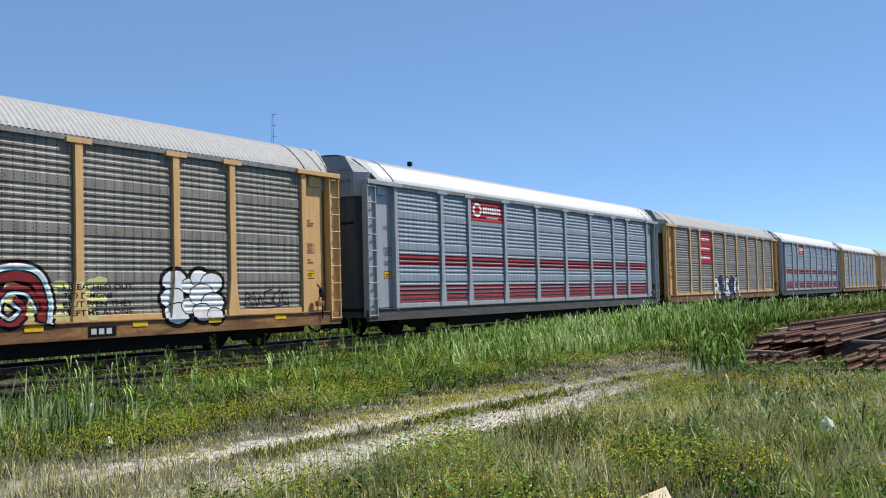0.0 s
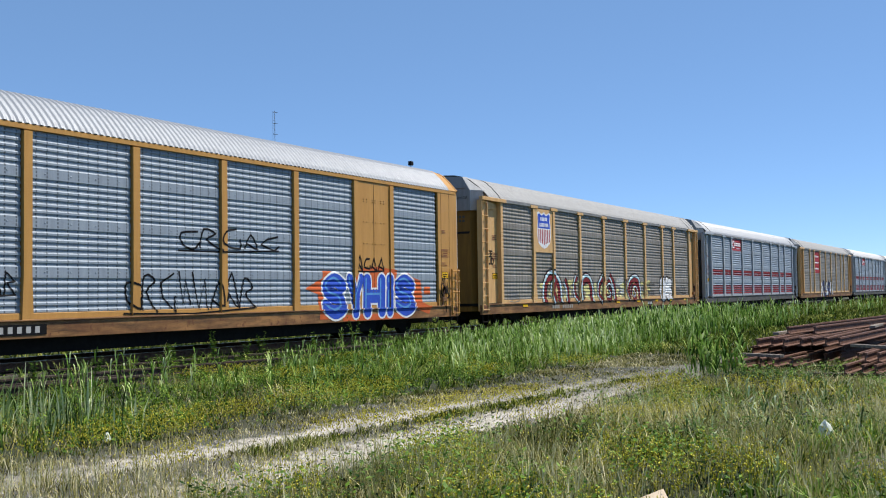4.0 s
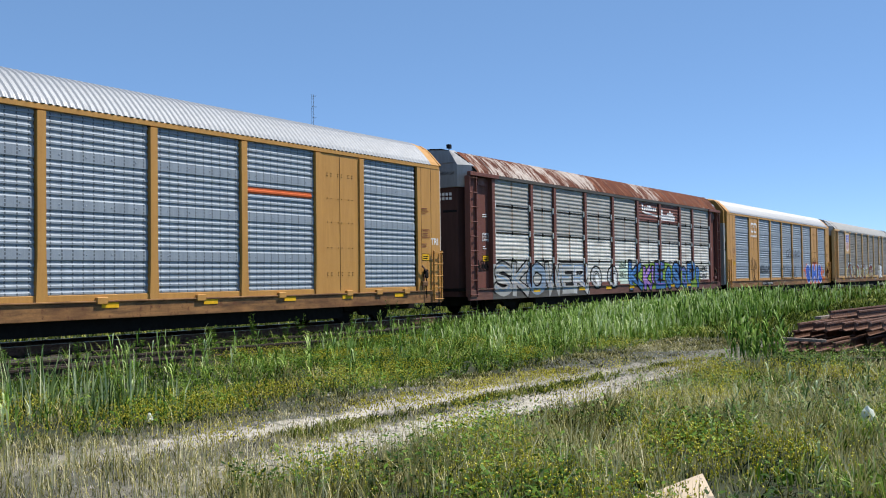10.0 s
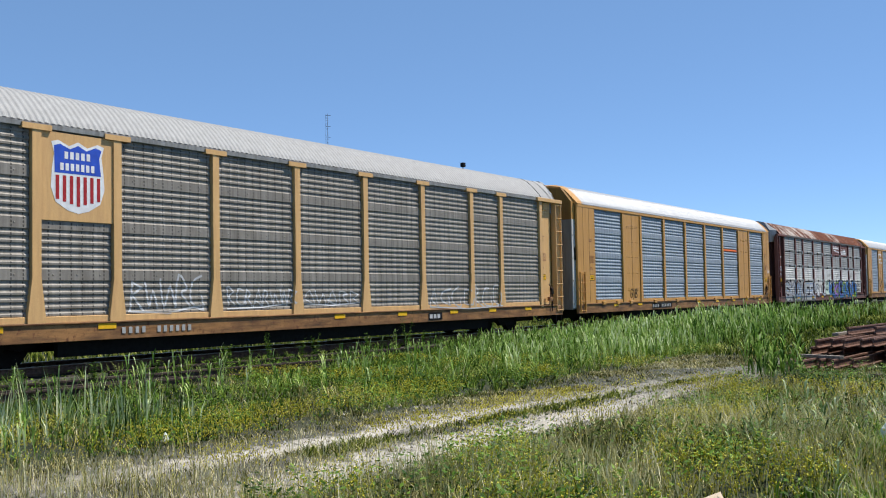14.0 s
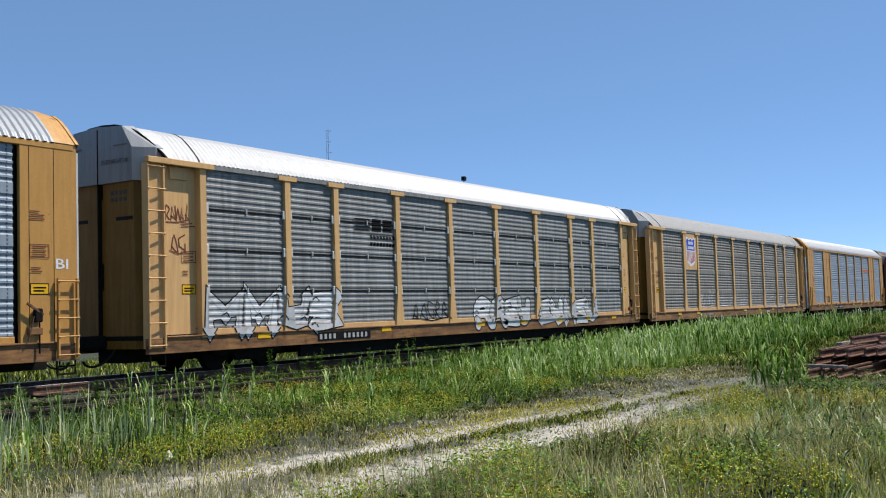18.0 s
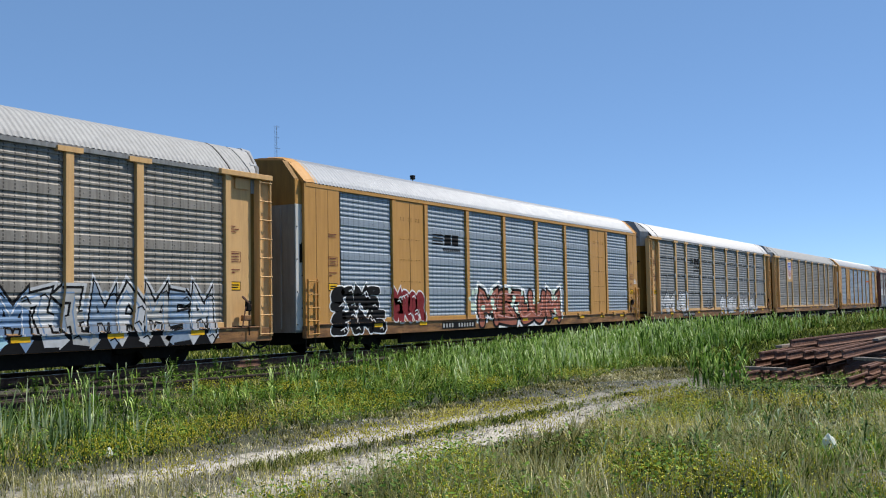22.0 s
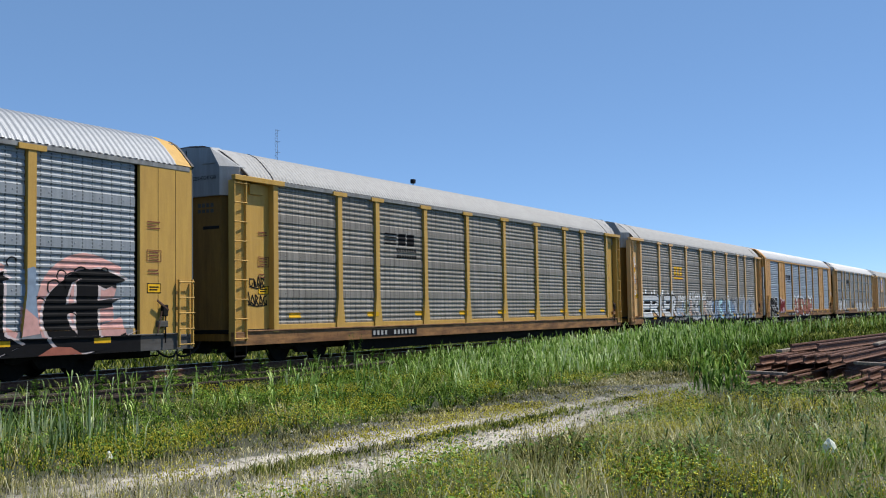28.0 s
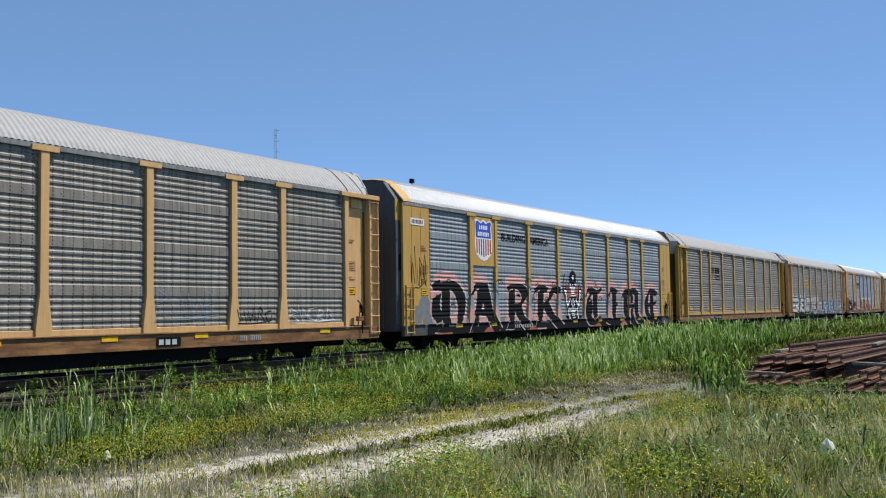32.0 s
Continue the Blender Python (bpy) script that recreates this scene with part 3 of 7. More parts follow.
def end_words(parent, body, x, y0, y1, z0, z1, mat):
    """Lettering on a trailing end door, read from behind the wagon."""
    key = ("words", body, round(x, 3), mat.name)
    if key not in CACHE:
        cu = bpy.data.curves.new("words", "FONT")
        cu.body, cu.resolution_u = body, 2
        ob = bpy.data.objects.new("words", cu)
        me = bpy.data.meshes.new_from_object(ob)
        co = np.array([v.co for v in me.vertices])
        lo, hi = co.min(0), co.max(0)
        for v in me.vertices:
            u, w = (v.co.x - lo[0]) / (hi[0] - lo[0]), (v.co.y - lo[1]) / (hi[1] - lo[1])
            v.co = (x, y0 + (y1 - y0) * u, z0 + (z1 - z0) * w)
        me.materials.clear()
        me.materials.append(mat)
        bpy.data.objects.remove(ob)
        bpy.data.curves.remove(cu)
        CACHE[key] = me
    return put("door_lettering", CACHE[key], parent, label="small dark stencilled lettering")


def truck(parent, x):
    """A two-axle truck: side frames with their pedestals, bolster and turning wheelsets."""
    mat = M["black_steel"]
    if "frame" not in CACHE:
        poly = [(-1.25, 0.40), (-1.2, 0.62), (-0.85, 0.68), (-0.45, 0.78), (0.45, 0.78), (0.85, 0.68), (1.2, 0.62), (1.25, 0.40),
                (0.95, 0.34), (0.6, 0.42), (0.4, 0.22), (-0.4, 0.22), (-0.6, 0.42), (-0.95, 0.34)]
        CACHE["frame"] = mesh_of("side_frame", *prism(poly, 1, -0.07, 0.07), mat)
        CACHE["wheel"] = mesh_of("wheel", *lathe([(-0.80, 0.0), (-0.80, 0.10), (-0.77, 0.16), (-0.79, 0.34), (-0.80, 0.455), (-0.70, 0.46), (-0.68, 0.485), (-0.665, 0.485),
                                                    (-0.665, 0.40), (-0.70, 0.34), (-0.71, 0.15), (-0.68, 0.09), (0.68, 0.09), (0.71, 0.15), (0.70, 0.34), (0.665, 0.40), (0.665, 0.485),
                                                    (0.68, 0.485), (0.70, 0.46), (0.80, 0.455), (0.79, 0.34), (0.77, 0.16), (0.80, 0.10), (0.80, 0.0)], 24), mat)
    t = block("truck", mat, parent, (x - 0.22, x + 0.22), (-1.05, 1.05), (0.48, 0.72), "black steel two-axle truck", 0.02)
    o = t.matrix_basis.translation
    for s in (-1, 1):
        put("side_frame", CACHE["frame"], t, (0, s * 1.02, -o.z))
        for k in (-0.12, 0.0, 0.12):
            put("spring", box_mesh((0.1, 0.1, 0.26), mat, 0.02), t, (k, s * 1.02, 0.42 - o.z))
    ws = []
    for k in (-0.86, 0.86):
        ws.append(put("wheelset", CACHE["wheel"], t, (k, 0, 0.46 - o.z), label="dark steel wheels on an axle"))
    return ws


def tall_end(car, sg, sp, E):
    """Folded doors with a pale angular hood, and the roof swept back from crown to eave above them."""
    ex = lambda d: E - sg * d
    plan = [(ex(d), y) for d, y in ((0.62, -1.36), (0.48, -1.36), (0.06, -1.06), (0.06, 1.06), (0.48, 1.36), (0.62, 1.36))]
    door = put("end_door", plan_mesh(("door", sg, sp["door"].name), plan, 0.62, 4.25, sp["door"]), car, label="weathered steel end doors of the wagon")
    pts = [(ex(d), y * k, z) for z, k in ((4.252, 1.008), (4.98, 1.008)) for d, y in ((0.62, -1.37), (0.40, -1.37), (-0.03, -1.10), (-0.03, 1.10), (0.40, 1.37), (0.62, 1.37))]
    pts += [(ex(d), y, z) for d, h in ((-0.03, 0.0), (0.30, 0.03)) for y, z in ((-0.80, 5.47 + h), (0.0, 5.525 + h), (0.80, 5.47 + h))]
    put("door_top", hull_mesh(("hood", sg, sp["dtop"].name), pts, sp["dtop"]), door, label="pale grey hood over the doors")
    band = lambda d0, d1: tuple(sorted((ex(d0), ex(d1))))
    block("door_seam", M["black_steel"], door, band(0.20, -0.04), (-0.018, 0.018), (0.65, 5.46))
    for y in (-0.75, 0.72):
        # flat black plate that paints the dark of a recess on the door
        block("door_recess", M["paint_black"], door, band(0.10, 0.052), (y - 0.27, y + 0.27), (3.42, 3.50))
        block("grab_bar", M["door_top"], door, band(0.0, -0.07), (y - 0.2, y + 0.2), (5.06, 5.085))
        block("door_hinge", M["black_steel"], door, band(0.10, 0.04), (y * 0.04 - 0.03, y * 0.04 + 0.03), (3.9, 4.28))
        block("door_lock", M["black_steel"], door, band(0.10, 0.04), (y * 0.05 - 0.03, y * 0.05 + 0.03), (1.9, 2.5))
    if sg < 0:
        end_words(door, "EXCESS HEIGHT CAR", ex(-0.036), -0.12, -1.0, 4.66, 4.76, M["paint_black"])
        for j, y in enumerate((-0.36, -0.50, -0.64, -0.78)):
            block("door_marking", M["paint_white"] if sp["paint"].name == "paint_brown" else M["sill_dark"], door, band(0.10, 0.056), (y - 0.05, y + 0.05), (3.98, 4.08), ch=0.002)
            block("door_marking", M["paint_white"] if sp["paint"].name == "paint_brown" else M["sill_dark"], door, band(0.10, 0.056), (y - 0.05, y + 0.05), (3.84, 3.93), ch=0.002)
    key = ("visor", sg, sp["cap"].name, sp["lip"].name)
    if key not in CACHE:
        A = [(y, z) for y, z in ROOF_ARC] + [(-y, z) for y, z in ROOF_ARC[-2::-1]]
        n = len(A)
        sweep = [0.10 + 0.46 * max(0.0, min(1.0, (5.52 - z) / 0.78)) ** 0.85 for y, z in A]
        rows = [([0.80] * n, 0.014), (sweep, 0.014), (sweep, -0.012), ([0.80] * n, -0.012)]
        vs = [(ex(d[j]), -y * (1 + g / 1.5), z + g) for d, g in rows for j, (y, z) in enumerate(A)]
        fs = [(i * n + j, i * n + j + 1, (i + 1) * n + j + 1, (i + 1) * n + j) for i in range(3) for j in range(n - 1)]
        rows = [(0.04, 0.012), (0.04, 0.020), (-0.012, 0.020), (-0.012, -0.016), (0.04, -0.016)]
        v2 = [(ex(sweep[j] + o), -y * (1 + g / 1.5), z + g) for o, g in rows for j, (y, z) in enumerate(A)]
        f2 = [(i * n + j, i * n + j + 1, (i + 1) * n + j + 1, (i + 1) * n + j) for i in range(4) for j in range(n - 1)]
        CACHE[key] = mesh_of("roof_end", vs, fs, sp["cap"]), mesh_of("roof_lip", v2, f2, sp["lip"])
    cap = put("roof_end", CACHE[key][0], car, label=sp.get("caplabel", ""))
    put("roof_lip", CACHE[key][1], cap)
    put("roof_seam", arch_mesh(M["sill_dark"], *sorted((ex(1.55), ex(1.575))), 0.018), car)


def flush_end(car, sg, sp, E):
    """Smooth end: an arched cap; at the trailing end a box of doors stands out with bolted side plates."""
    ex = lambda d: E - sg * d
    band = lambda d0, d1: tuple(sorted((ex(d0), ex(d1))))
    d0, d1 = (-0.24, 0.14) if sg < 0 else (0.13, 0.40)
    door = put("end_door", plan_mesh(("fdoor", sg, sp["door"].name), [(ex(d), y) for d, y in ((d0, -1.38), (d0, 1.38), (d1, 1.38), (d1, -1.38))], 0.66, 4.12, sp["door"]), car, label="weathered steel end doors of the wagon")
    pts = [(ex(d), y, z) for d in (d0 - 0.004, d1) for y, z in ((-1.385, 4.122), (-1.385, 4.82), (-0.98, 5.34), (0.0, 5.42), (0.98, 5.34), (1.385, 4.82), (1.385, 4.122))]
    put("door_top", hull_mesh(("fhood", sg, sp["dtop"].name), pts, sp["dtop"]), door)
    block("door_seam", M["black_steel"], door, band(d0 + 0.05, d0 - 0.02), (-0.018, 0.018), (0.70, 5.30))
    for y in (-0.9, -0.45, 0.45, 0.9):
        block("door_rib", sp["door"], door, band(d0 + 0.05, d0 - 0.03), (y - 0.04, y + 0.04), (0.75, 4.05), ch=0.015)
    key = ("fvisor", sg, sp["cap"].name, sp["lip"].name)
    if key not in CACHE:
        A = [(y, z) for y, z in ROOF_ARC] + [(-y, z) for y, z in ROOF_ARC[-2::-1]]
        B = [(y, z) for y, z in VISOR] + [(-y, z) for y, z in VISOR[-2::-1]]
        rings = [(ex(0.62), A, 0.012), (ex(0.40), A, 0.012), (ex(0.03), B, 0.012), (ex(0.03), B, -0.05), (ex(0.40), A, -0.05)]
        n = len(A)
        vs = [(x, -y * (1 + g / 1.5), z + g) for x, r, g in rings for y, z in r]
        fs = [(i * n + j, i * n + j + 1, (i + 1) * n + j + 1, (i + 1) * n + j) for i in range(4) for j in range(n - 1)]
        C2 = [(ex(0.06), 0.015), (ex(0.06), 0.028), (ex(-0.015), 0.028), (ex(-0.015), -0.045), (ex(0.06), -0.045)]
        v2 = [(x, -y * (1 + g / 1.5), z + g) for x, g in C2 for y, z in B]
        CACHE[key] = mesh_of("roof_end", vs, fs, sp["cap"]), mesh_of("roof_lip", v2, fs, sp["lip"])
    cap = put("roof_end", CACHE[key][0], car, label=sp.get("caplabel", ""))
    put("roof_lip", CACHE[key][1], cap)
    for s in (-1, 1):
        if sg < 0:
            plate = block("door_edge", sp["edge"], car, band(-0.22, 0.10), tuple(sorted((s * 1.37, s * 1.402))), (0.72, 4.13), "bolted pale side plate of the end doors")
            o = plate.matrix_basis.translation
            for j in range(8):
                for dx in (-0.11, 0.10):
                    if (j + (dx > 0)) % 2 == 0:
                        put("bolt", box_mesh((0.035, 0.03, 0.035), M["black_steel"], 0.008), plate, (dx, s * 0.018, -1.55 + 0.44 * j))
            block("door_corner", sp["paint"], car, band(-0.22, 0.10), tuple(sorted((s * 1.372, s * 1.398))), (4.135, 4.80))
            block("door_hook", M["black_steel"], car, band(-0.06, 0.03), tuple(sorted((s * 1.39, s * 1.43))), (2.55, 3.05), ch=0.012)
        else:
            block("door_edge", sp["edge"], car, band(-0.035, 0.02), tuple(sorted((s * 1.40, s * 1.49))), (0.72, 4.60), "thin pale edge of the end doors")


def brake_gear(car, sg, sp, E):
    """Hand brake gear on the side of the leading end."""
    gear = block("brake_gear", M["black_steel"], car, tuple(sorted((E - sg * 0.88, E - sg * 1.06))), (-HALF - 0.09, -HALF + 0.0), (1.26, 1.52), "dark hand brake gear with lever and chain", 0.03)
    put("brake_chain", box_mesh((0.03, 0.03, 0.62), M["black_steel"], 0.008), gear, (sg * 0.03, 0.0, -0.42))
    put("brake_lever", box_mesh((0.42, 0.03, 0.05), M["rail_rust"], 0.01), gear, (-sg * 0.08, -0.03, 0.12), (0, 32 * sg, 0))
    put("brake_bracket", box_mesh((0.30, 0.10, 0.14), sp["sill"], 0.012), gear, (-sg * 0.05, 0.03, -0.30))
    put("brake_rod", box_mesh((0.03, 0.03, 0.5), M["rail_rust"], 0.008), gear, (-sg * 0.16, -0.01, -0.26), (0, 14 * sg, 0))


def end_parts(car, sg, sp):
    """One end: doors, roof visor, door columns, ladders, coupler. sg: +1 for the leading end."""
    paint, E = sp["paint"], sg * CAR_END - (sp.get("front", 0.0) if sg > 0 else 0.0)
    (tall_end if sp["style"] == "tall" else flush_end)(car, sg, sp, E)
    for s in (-1, 1):
        yo = s * HALF
        if sp["style"] == "tall":
            x = sorted((E - sg * 0.62, E - sg * 1.55))
            block("end_panel", paint, car, tuple(x), tuple(sorted((yo - s * 0.22, yo - s * 0.15))), (0.78, PAN1))
            block("door_header", paint, car, tuple(sorted((E, E - sg * 1.95))), tuple(sorted((yo - s * 0.06, yo + s * 0.07))), (PAN1 - 0.01, PAN1 + 0.12))
            block("header_bracket", paint, car, tuple(sorted((E - sg * 0.75, E - sg * 1.25))), tuple(sorted((yo - s * 0.15, yo - s * 0.10))), (PAN1 - 0.30, PAN1 - 0.02))
            block("end_post", paint, car, tuple(sorted((E - sg * 1.54, E - sg * 1.74))), tuple(sorted((yo - s * 0.24, yo + s * 0.015))), (0.80, PAN1))
            if sg < 0:
                back = ((0.03, 0.10), (0.47, 0.03), (0.47, 0.05), (0.03, 0.12))
            else:
                back = ((0.03, 0.035), (0.24, 0.10), (0.47, 0.035), (0.47, 0.055), (0.24, 0.12), (0.03, 0.055))
            put("corner_post", plan_mesh(("corner", sg, s, paint.name), [(E - sg * d, yo - s * q) for d, q in back], 0.62, PAN1 - 0.005, paint), car)
            ladder(car, paint, *sorted((E - sg * 0.01, E - sg * 0.49)), yo + s * 0.0, 0.62, PAN1 - 0.02, 9, s, 0.20)
        else:
            x = sorted((E - sg * 0.03, sg * (CAR_END - 1.66)))
            block("end_panel", paint, car, tuple(x), tuple(sorted((yo - s * 0.10, yo - s * 0.015))), (0.78, EAVE))
            for k in (0.55, 1.10):
                block("end_seam", M["black_steel"], car, tuple(sorted((E - sg * k, E - sg * (k + 0.018)))), tuple(sorted((yo - s * 0.03, yo - s * 0.012))), (0.9, PAN1))
            ladder(car, paint, *sorted((E - sg * 0.06, E - sg * 0.54)), yo + s * 0.05, 0.55, 2.1, 5, s)
        block("stirrup", M["black_steel"], car, tuple(sorted((E - sg * 0.05, E - sg * 0.50))), tuple(sorted((yo - s * 0.05, yo - s * 0.02))), (0.22, 0.26))
        for k in (0.06, 0.48):
            block("stirrup_arm", M["black_steel"], car, tuple(sorted((E - sg * k, E - sg * (k + 0.03)))), tuple(sorted((yo - s * 0.05, yo - s * 0.02))), (0.24, 0.7))
    if sg > 0:
        brake_gear(car, sg, sp, E)
    block("coupler", M["black_steel"], car, tuple(sorted((E + sg * 0.62, E - sg * 0.3))), (-0.14, 0.14), (0.62, 0.92), "black steel coupler", 0.05)
    cu = bpy.data.curves.new("hose", "CURVE")
    cu.dimensions, cu.bevel_depth, cu.bevel_resolution = "3D", 0.028, 1
    s1 = cu.splines.new("BEZIER")
    s1.bezier_points.add(1)
    for bp, co in zip(s1.bezier_points, ((E - sg * 0.1, -0.35, 0.62), (E + sg * 0.70, -0.30, 0.40))):
        bp.co, bp.handle_left, bp.handle_right = co, (co[0] - sg * 0.1, co[1], co[2] - 0.28), (co[0] + sg * 0.1, co[1], co[2] - 0.28)
    hose = new("air_hose", cu)
    cu.materials.append(M["paint_black"])
    hose.parent = car


def rivets(car, c):
    """Paired bolt heads in rows on a solid panel."""
    if "rivets" not in CACHE:
        vs, fs = [], []
        for z in (1.36, 1.43, 2.10, 2.78, 3.42, 4.02, 4.09):
            for x in (-0.55, -0.38, -0.08, 0.08, 0.38, 0.55):
                n, r, y = len(vs), 0.014, -HALF + 0.028
                vs += [(x - r, y, z - r), (x + r, y, z - r), (x + r, y, z + r), (x - r, y, z + r), (x, y - 0.03, z)]
                fs += [(n, n + 1, n + 4), (n + 1, n + 2, n + 4), (n + 2, n + 3, n + 4), (n + 3, n, n + 4)]
        CACHE["rivets"] = mesh_of("bolted_seam", vs, fs, M["door_tan"])
    tagged(put("bolted_seam", CACHE["rivets"], car, (c, 0, 0)), kind="stuff")


def wagon(name, k, sp):
    """One auto-carrier: sp names its paints and style. k counts from the head of the train."""
    car = thing("auto_carrier_wagon", (39.16 - PITCH * k, TRACK_Y, Z0), sp["label"], "railway wagon", "wagons of the train")
    paint, sill = sp["paint"], sp["sill"]
    kind = sp.get("kind", "bands")
    L, F = CAR_END, CAR_END - sp.get("front", 0.0)      # half length; the leading end of some stands farther back
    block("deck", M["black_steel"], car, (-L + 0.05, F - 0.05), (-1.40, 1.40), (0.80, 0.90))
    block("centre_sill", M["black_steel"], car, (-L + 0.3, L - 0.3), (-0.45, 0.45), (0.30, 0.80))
    # black sheets below the sills, added for the dark shade under the wagon
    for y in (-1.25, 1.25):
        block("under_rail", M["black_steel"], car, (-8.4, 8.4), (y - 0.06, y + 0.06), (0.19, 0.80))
    # unseen black box that gives the darkness behind the panels by its colour
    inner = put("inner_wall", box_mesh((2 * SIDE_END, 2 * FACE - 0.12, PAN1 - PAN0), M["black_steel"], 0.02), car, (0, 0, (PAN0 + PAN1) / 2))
    for s in (-1, 1):
        block("side_sill", sill, car, (-L, F), tuple(sorted((s * (HALF - 0.10), s * (HALF - 0.005)))), (0.50, 0.84), "rusty channel sill below the side")
        block("sill_lip", sill, car, (-L + 0.5, F - 0.5), tuple(sorted((s * (HALF - 0.10), s * (HALF + 0.03)))), (0.84, 0.875))
        block("eave_rail", sp["eave"], car, (-L + 0.1, F - 0.1), tuple(sorted((s * (FACE - 0.05), s * (HALF - 0.005)))), (PAN1 + 0.005, EAVE - 0.005))
        rot = (0, 0, 0) if s < 0 else (0, 0, 180)
        edges = (-SIDE_END, *POSTS, SIDE_END)
        solid = sp.get("solid", ())
        for i in range(len(edges) - 1):
            a, b = edges[i], edges[i + 1]
            c = (a + b) / 2 * (1 if s < 0 else 1)
            # narrowed so the black box shows as shadow strips beside the posts
            w = b - a - 0.25
            if i in solid:
                block("solid_panel", paint, car, (a + 0.02, b - 0.02), tuple(sorted((s * (HALF - 0.10), s * (HALF - 0.03)))), (0.87, PAN1), ch=0.012)
                block("panel_seam", M["black_steel"], car, (c - 0.01, c + 0.01), tuple(sorted((s * (HALF - 0.05), s * (HALF - 0.024)))), (0.95, PAN1 - 0.05))
                if s < 0:
                    rivets(car, c)
                continue
            put("panel", panel_mesh(w, kind, sp["panel"]), car, (c, 0, 0), rot)
            if i == 1 and sp.get("plate"):
                block("emblem_plate", paint, car, (a + 0.08, b - 0.08), tuple(sorted((s * (HALF - 0.09), s * (HALF - 0.02)))), (2.86, PAN1 - 0.02))
            if kind == "seams":
                for z in SEAMS:
                    # black bar over the groove, painting in the shade of the seam
                    block("seam_gap", M["black_steel"], car, (c - w / 2, c + w / 2), tuple(sorted((s * (FACE - 0.01), s * (FACE + 0.020)))), (z - 0.034, z + 0.020), ch=0.003)
                    for x in (a + 0.13, b - 0.13):
                        block("clip", M["white_strip"], car, (x - 0.045, x + 0.045), tuple(sorted((s * (FACE + 0.02), s * (FACE + 0.07)))), (z - 0.11, z + 0.11), ch=0.03)
                    block("seam_latch", M["black_steel"] if sp["paint"].name == "paint_brown" else M["white_strip"], car, (c - 0.02, c + 0.02), tuple(sorted((s * (FACE + 0.0), s * (FACE + 0.05)))), (z - 0.06, z + 0.06))
            block("panel_base", paint, car, (a + 0.12, b - 0.12), tuple(sorted((s * (FACE - 0.02), s * (FACE + 0.05)))), (0.872, PAN0 + 0.03))
        if s < 0:
            for i in range(17):
                px = -11.2 + 1.4 * i
                if min(abs(px - q) for q in POSTS) > 0.35 and px > sp.get("pockets", 99):
                    block("stake_pocket", paint, car, (px - 0.14, px + 0.14), (-HALF - 0.05, -HALF + 0.06), (0.80, 0.945), ch=0.012)
        for i, x in enumerate(POSTS):
            put("side_post", t_post_mesh(paint, sp.get("flare", 0.20), sp.get("cap_t", True)), car, (x, 0, 0), rot)
    put("roof", roof_mesh(sp["roof"], -L + (0.78 if sp["style"] == "tall" else 0.48), F - (0.78 if sp["style"] == "tall" else 0.48), sp.get("rib", 0.15), sp.get("ribd", 0.015)), car, label=sp.get("rooflabel", "ribbed sheet-metal roof"))
    for sg in (-1, 1):
        end_parts(car, sg, sp)
    wheels = truck(car, -10.0) + truck(car, 10.0)
    return car, wheels


def spec(label, paint, panel, sill, roof, style="tall", **kw):
    d = dict(label=label, paint=M[paint], panel=M[panel], sill=M[sill], roof=M[roof], style=style, door=M["door_tan" if paint in ("paint_tan", "paint_amber", "paint_yellow") else paint], dtop=M["door_top"],
             cap=M[roof], edge=M["white_strip"], eave=M["panel_dark"], lip=M["sill_dark"])
    for key, v in kw.items():
        d[key] = M[v] if isinstance(v, str) and v in M else v
    return d


TAN = lambda label, **kw: spec(label, "paint_tan", "panel_grey", "sill_tan", "roof_galv", **kw)
FLUSH = lambda label, **kw: spec(label, "paint_amber", "panel_blue", "sill_tan", "roof_bright", "flush", front=0.35, door="door_grey", dtop="door_tan", cap="paint_amber", solid=(1, 7), lip="paint_amber", cap_t=False, eave="paint_amber", flare=0.13, rib=0.17, ribd=0.024, **kw)
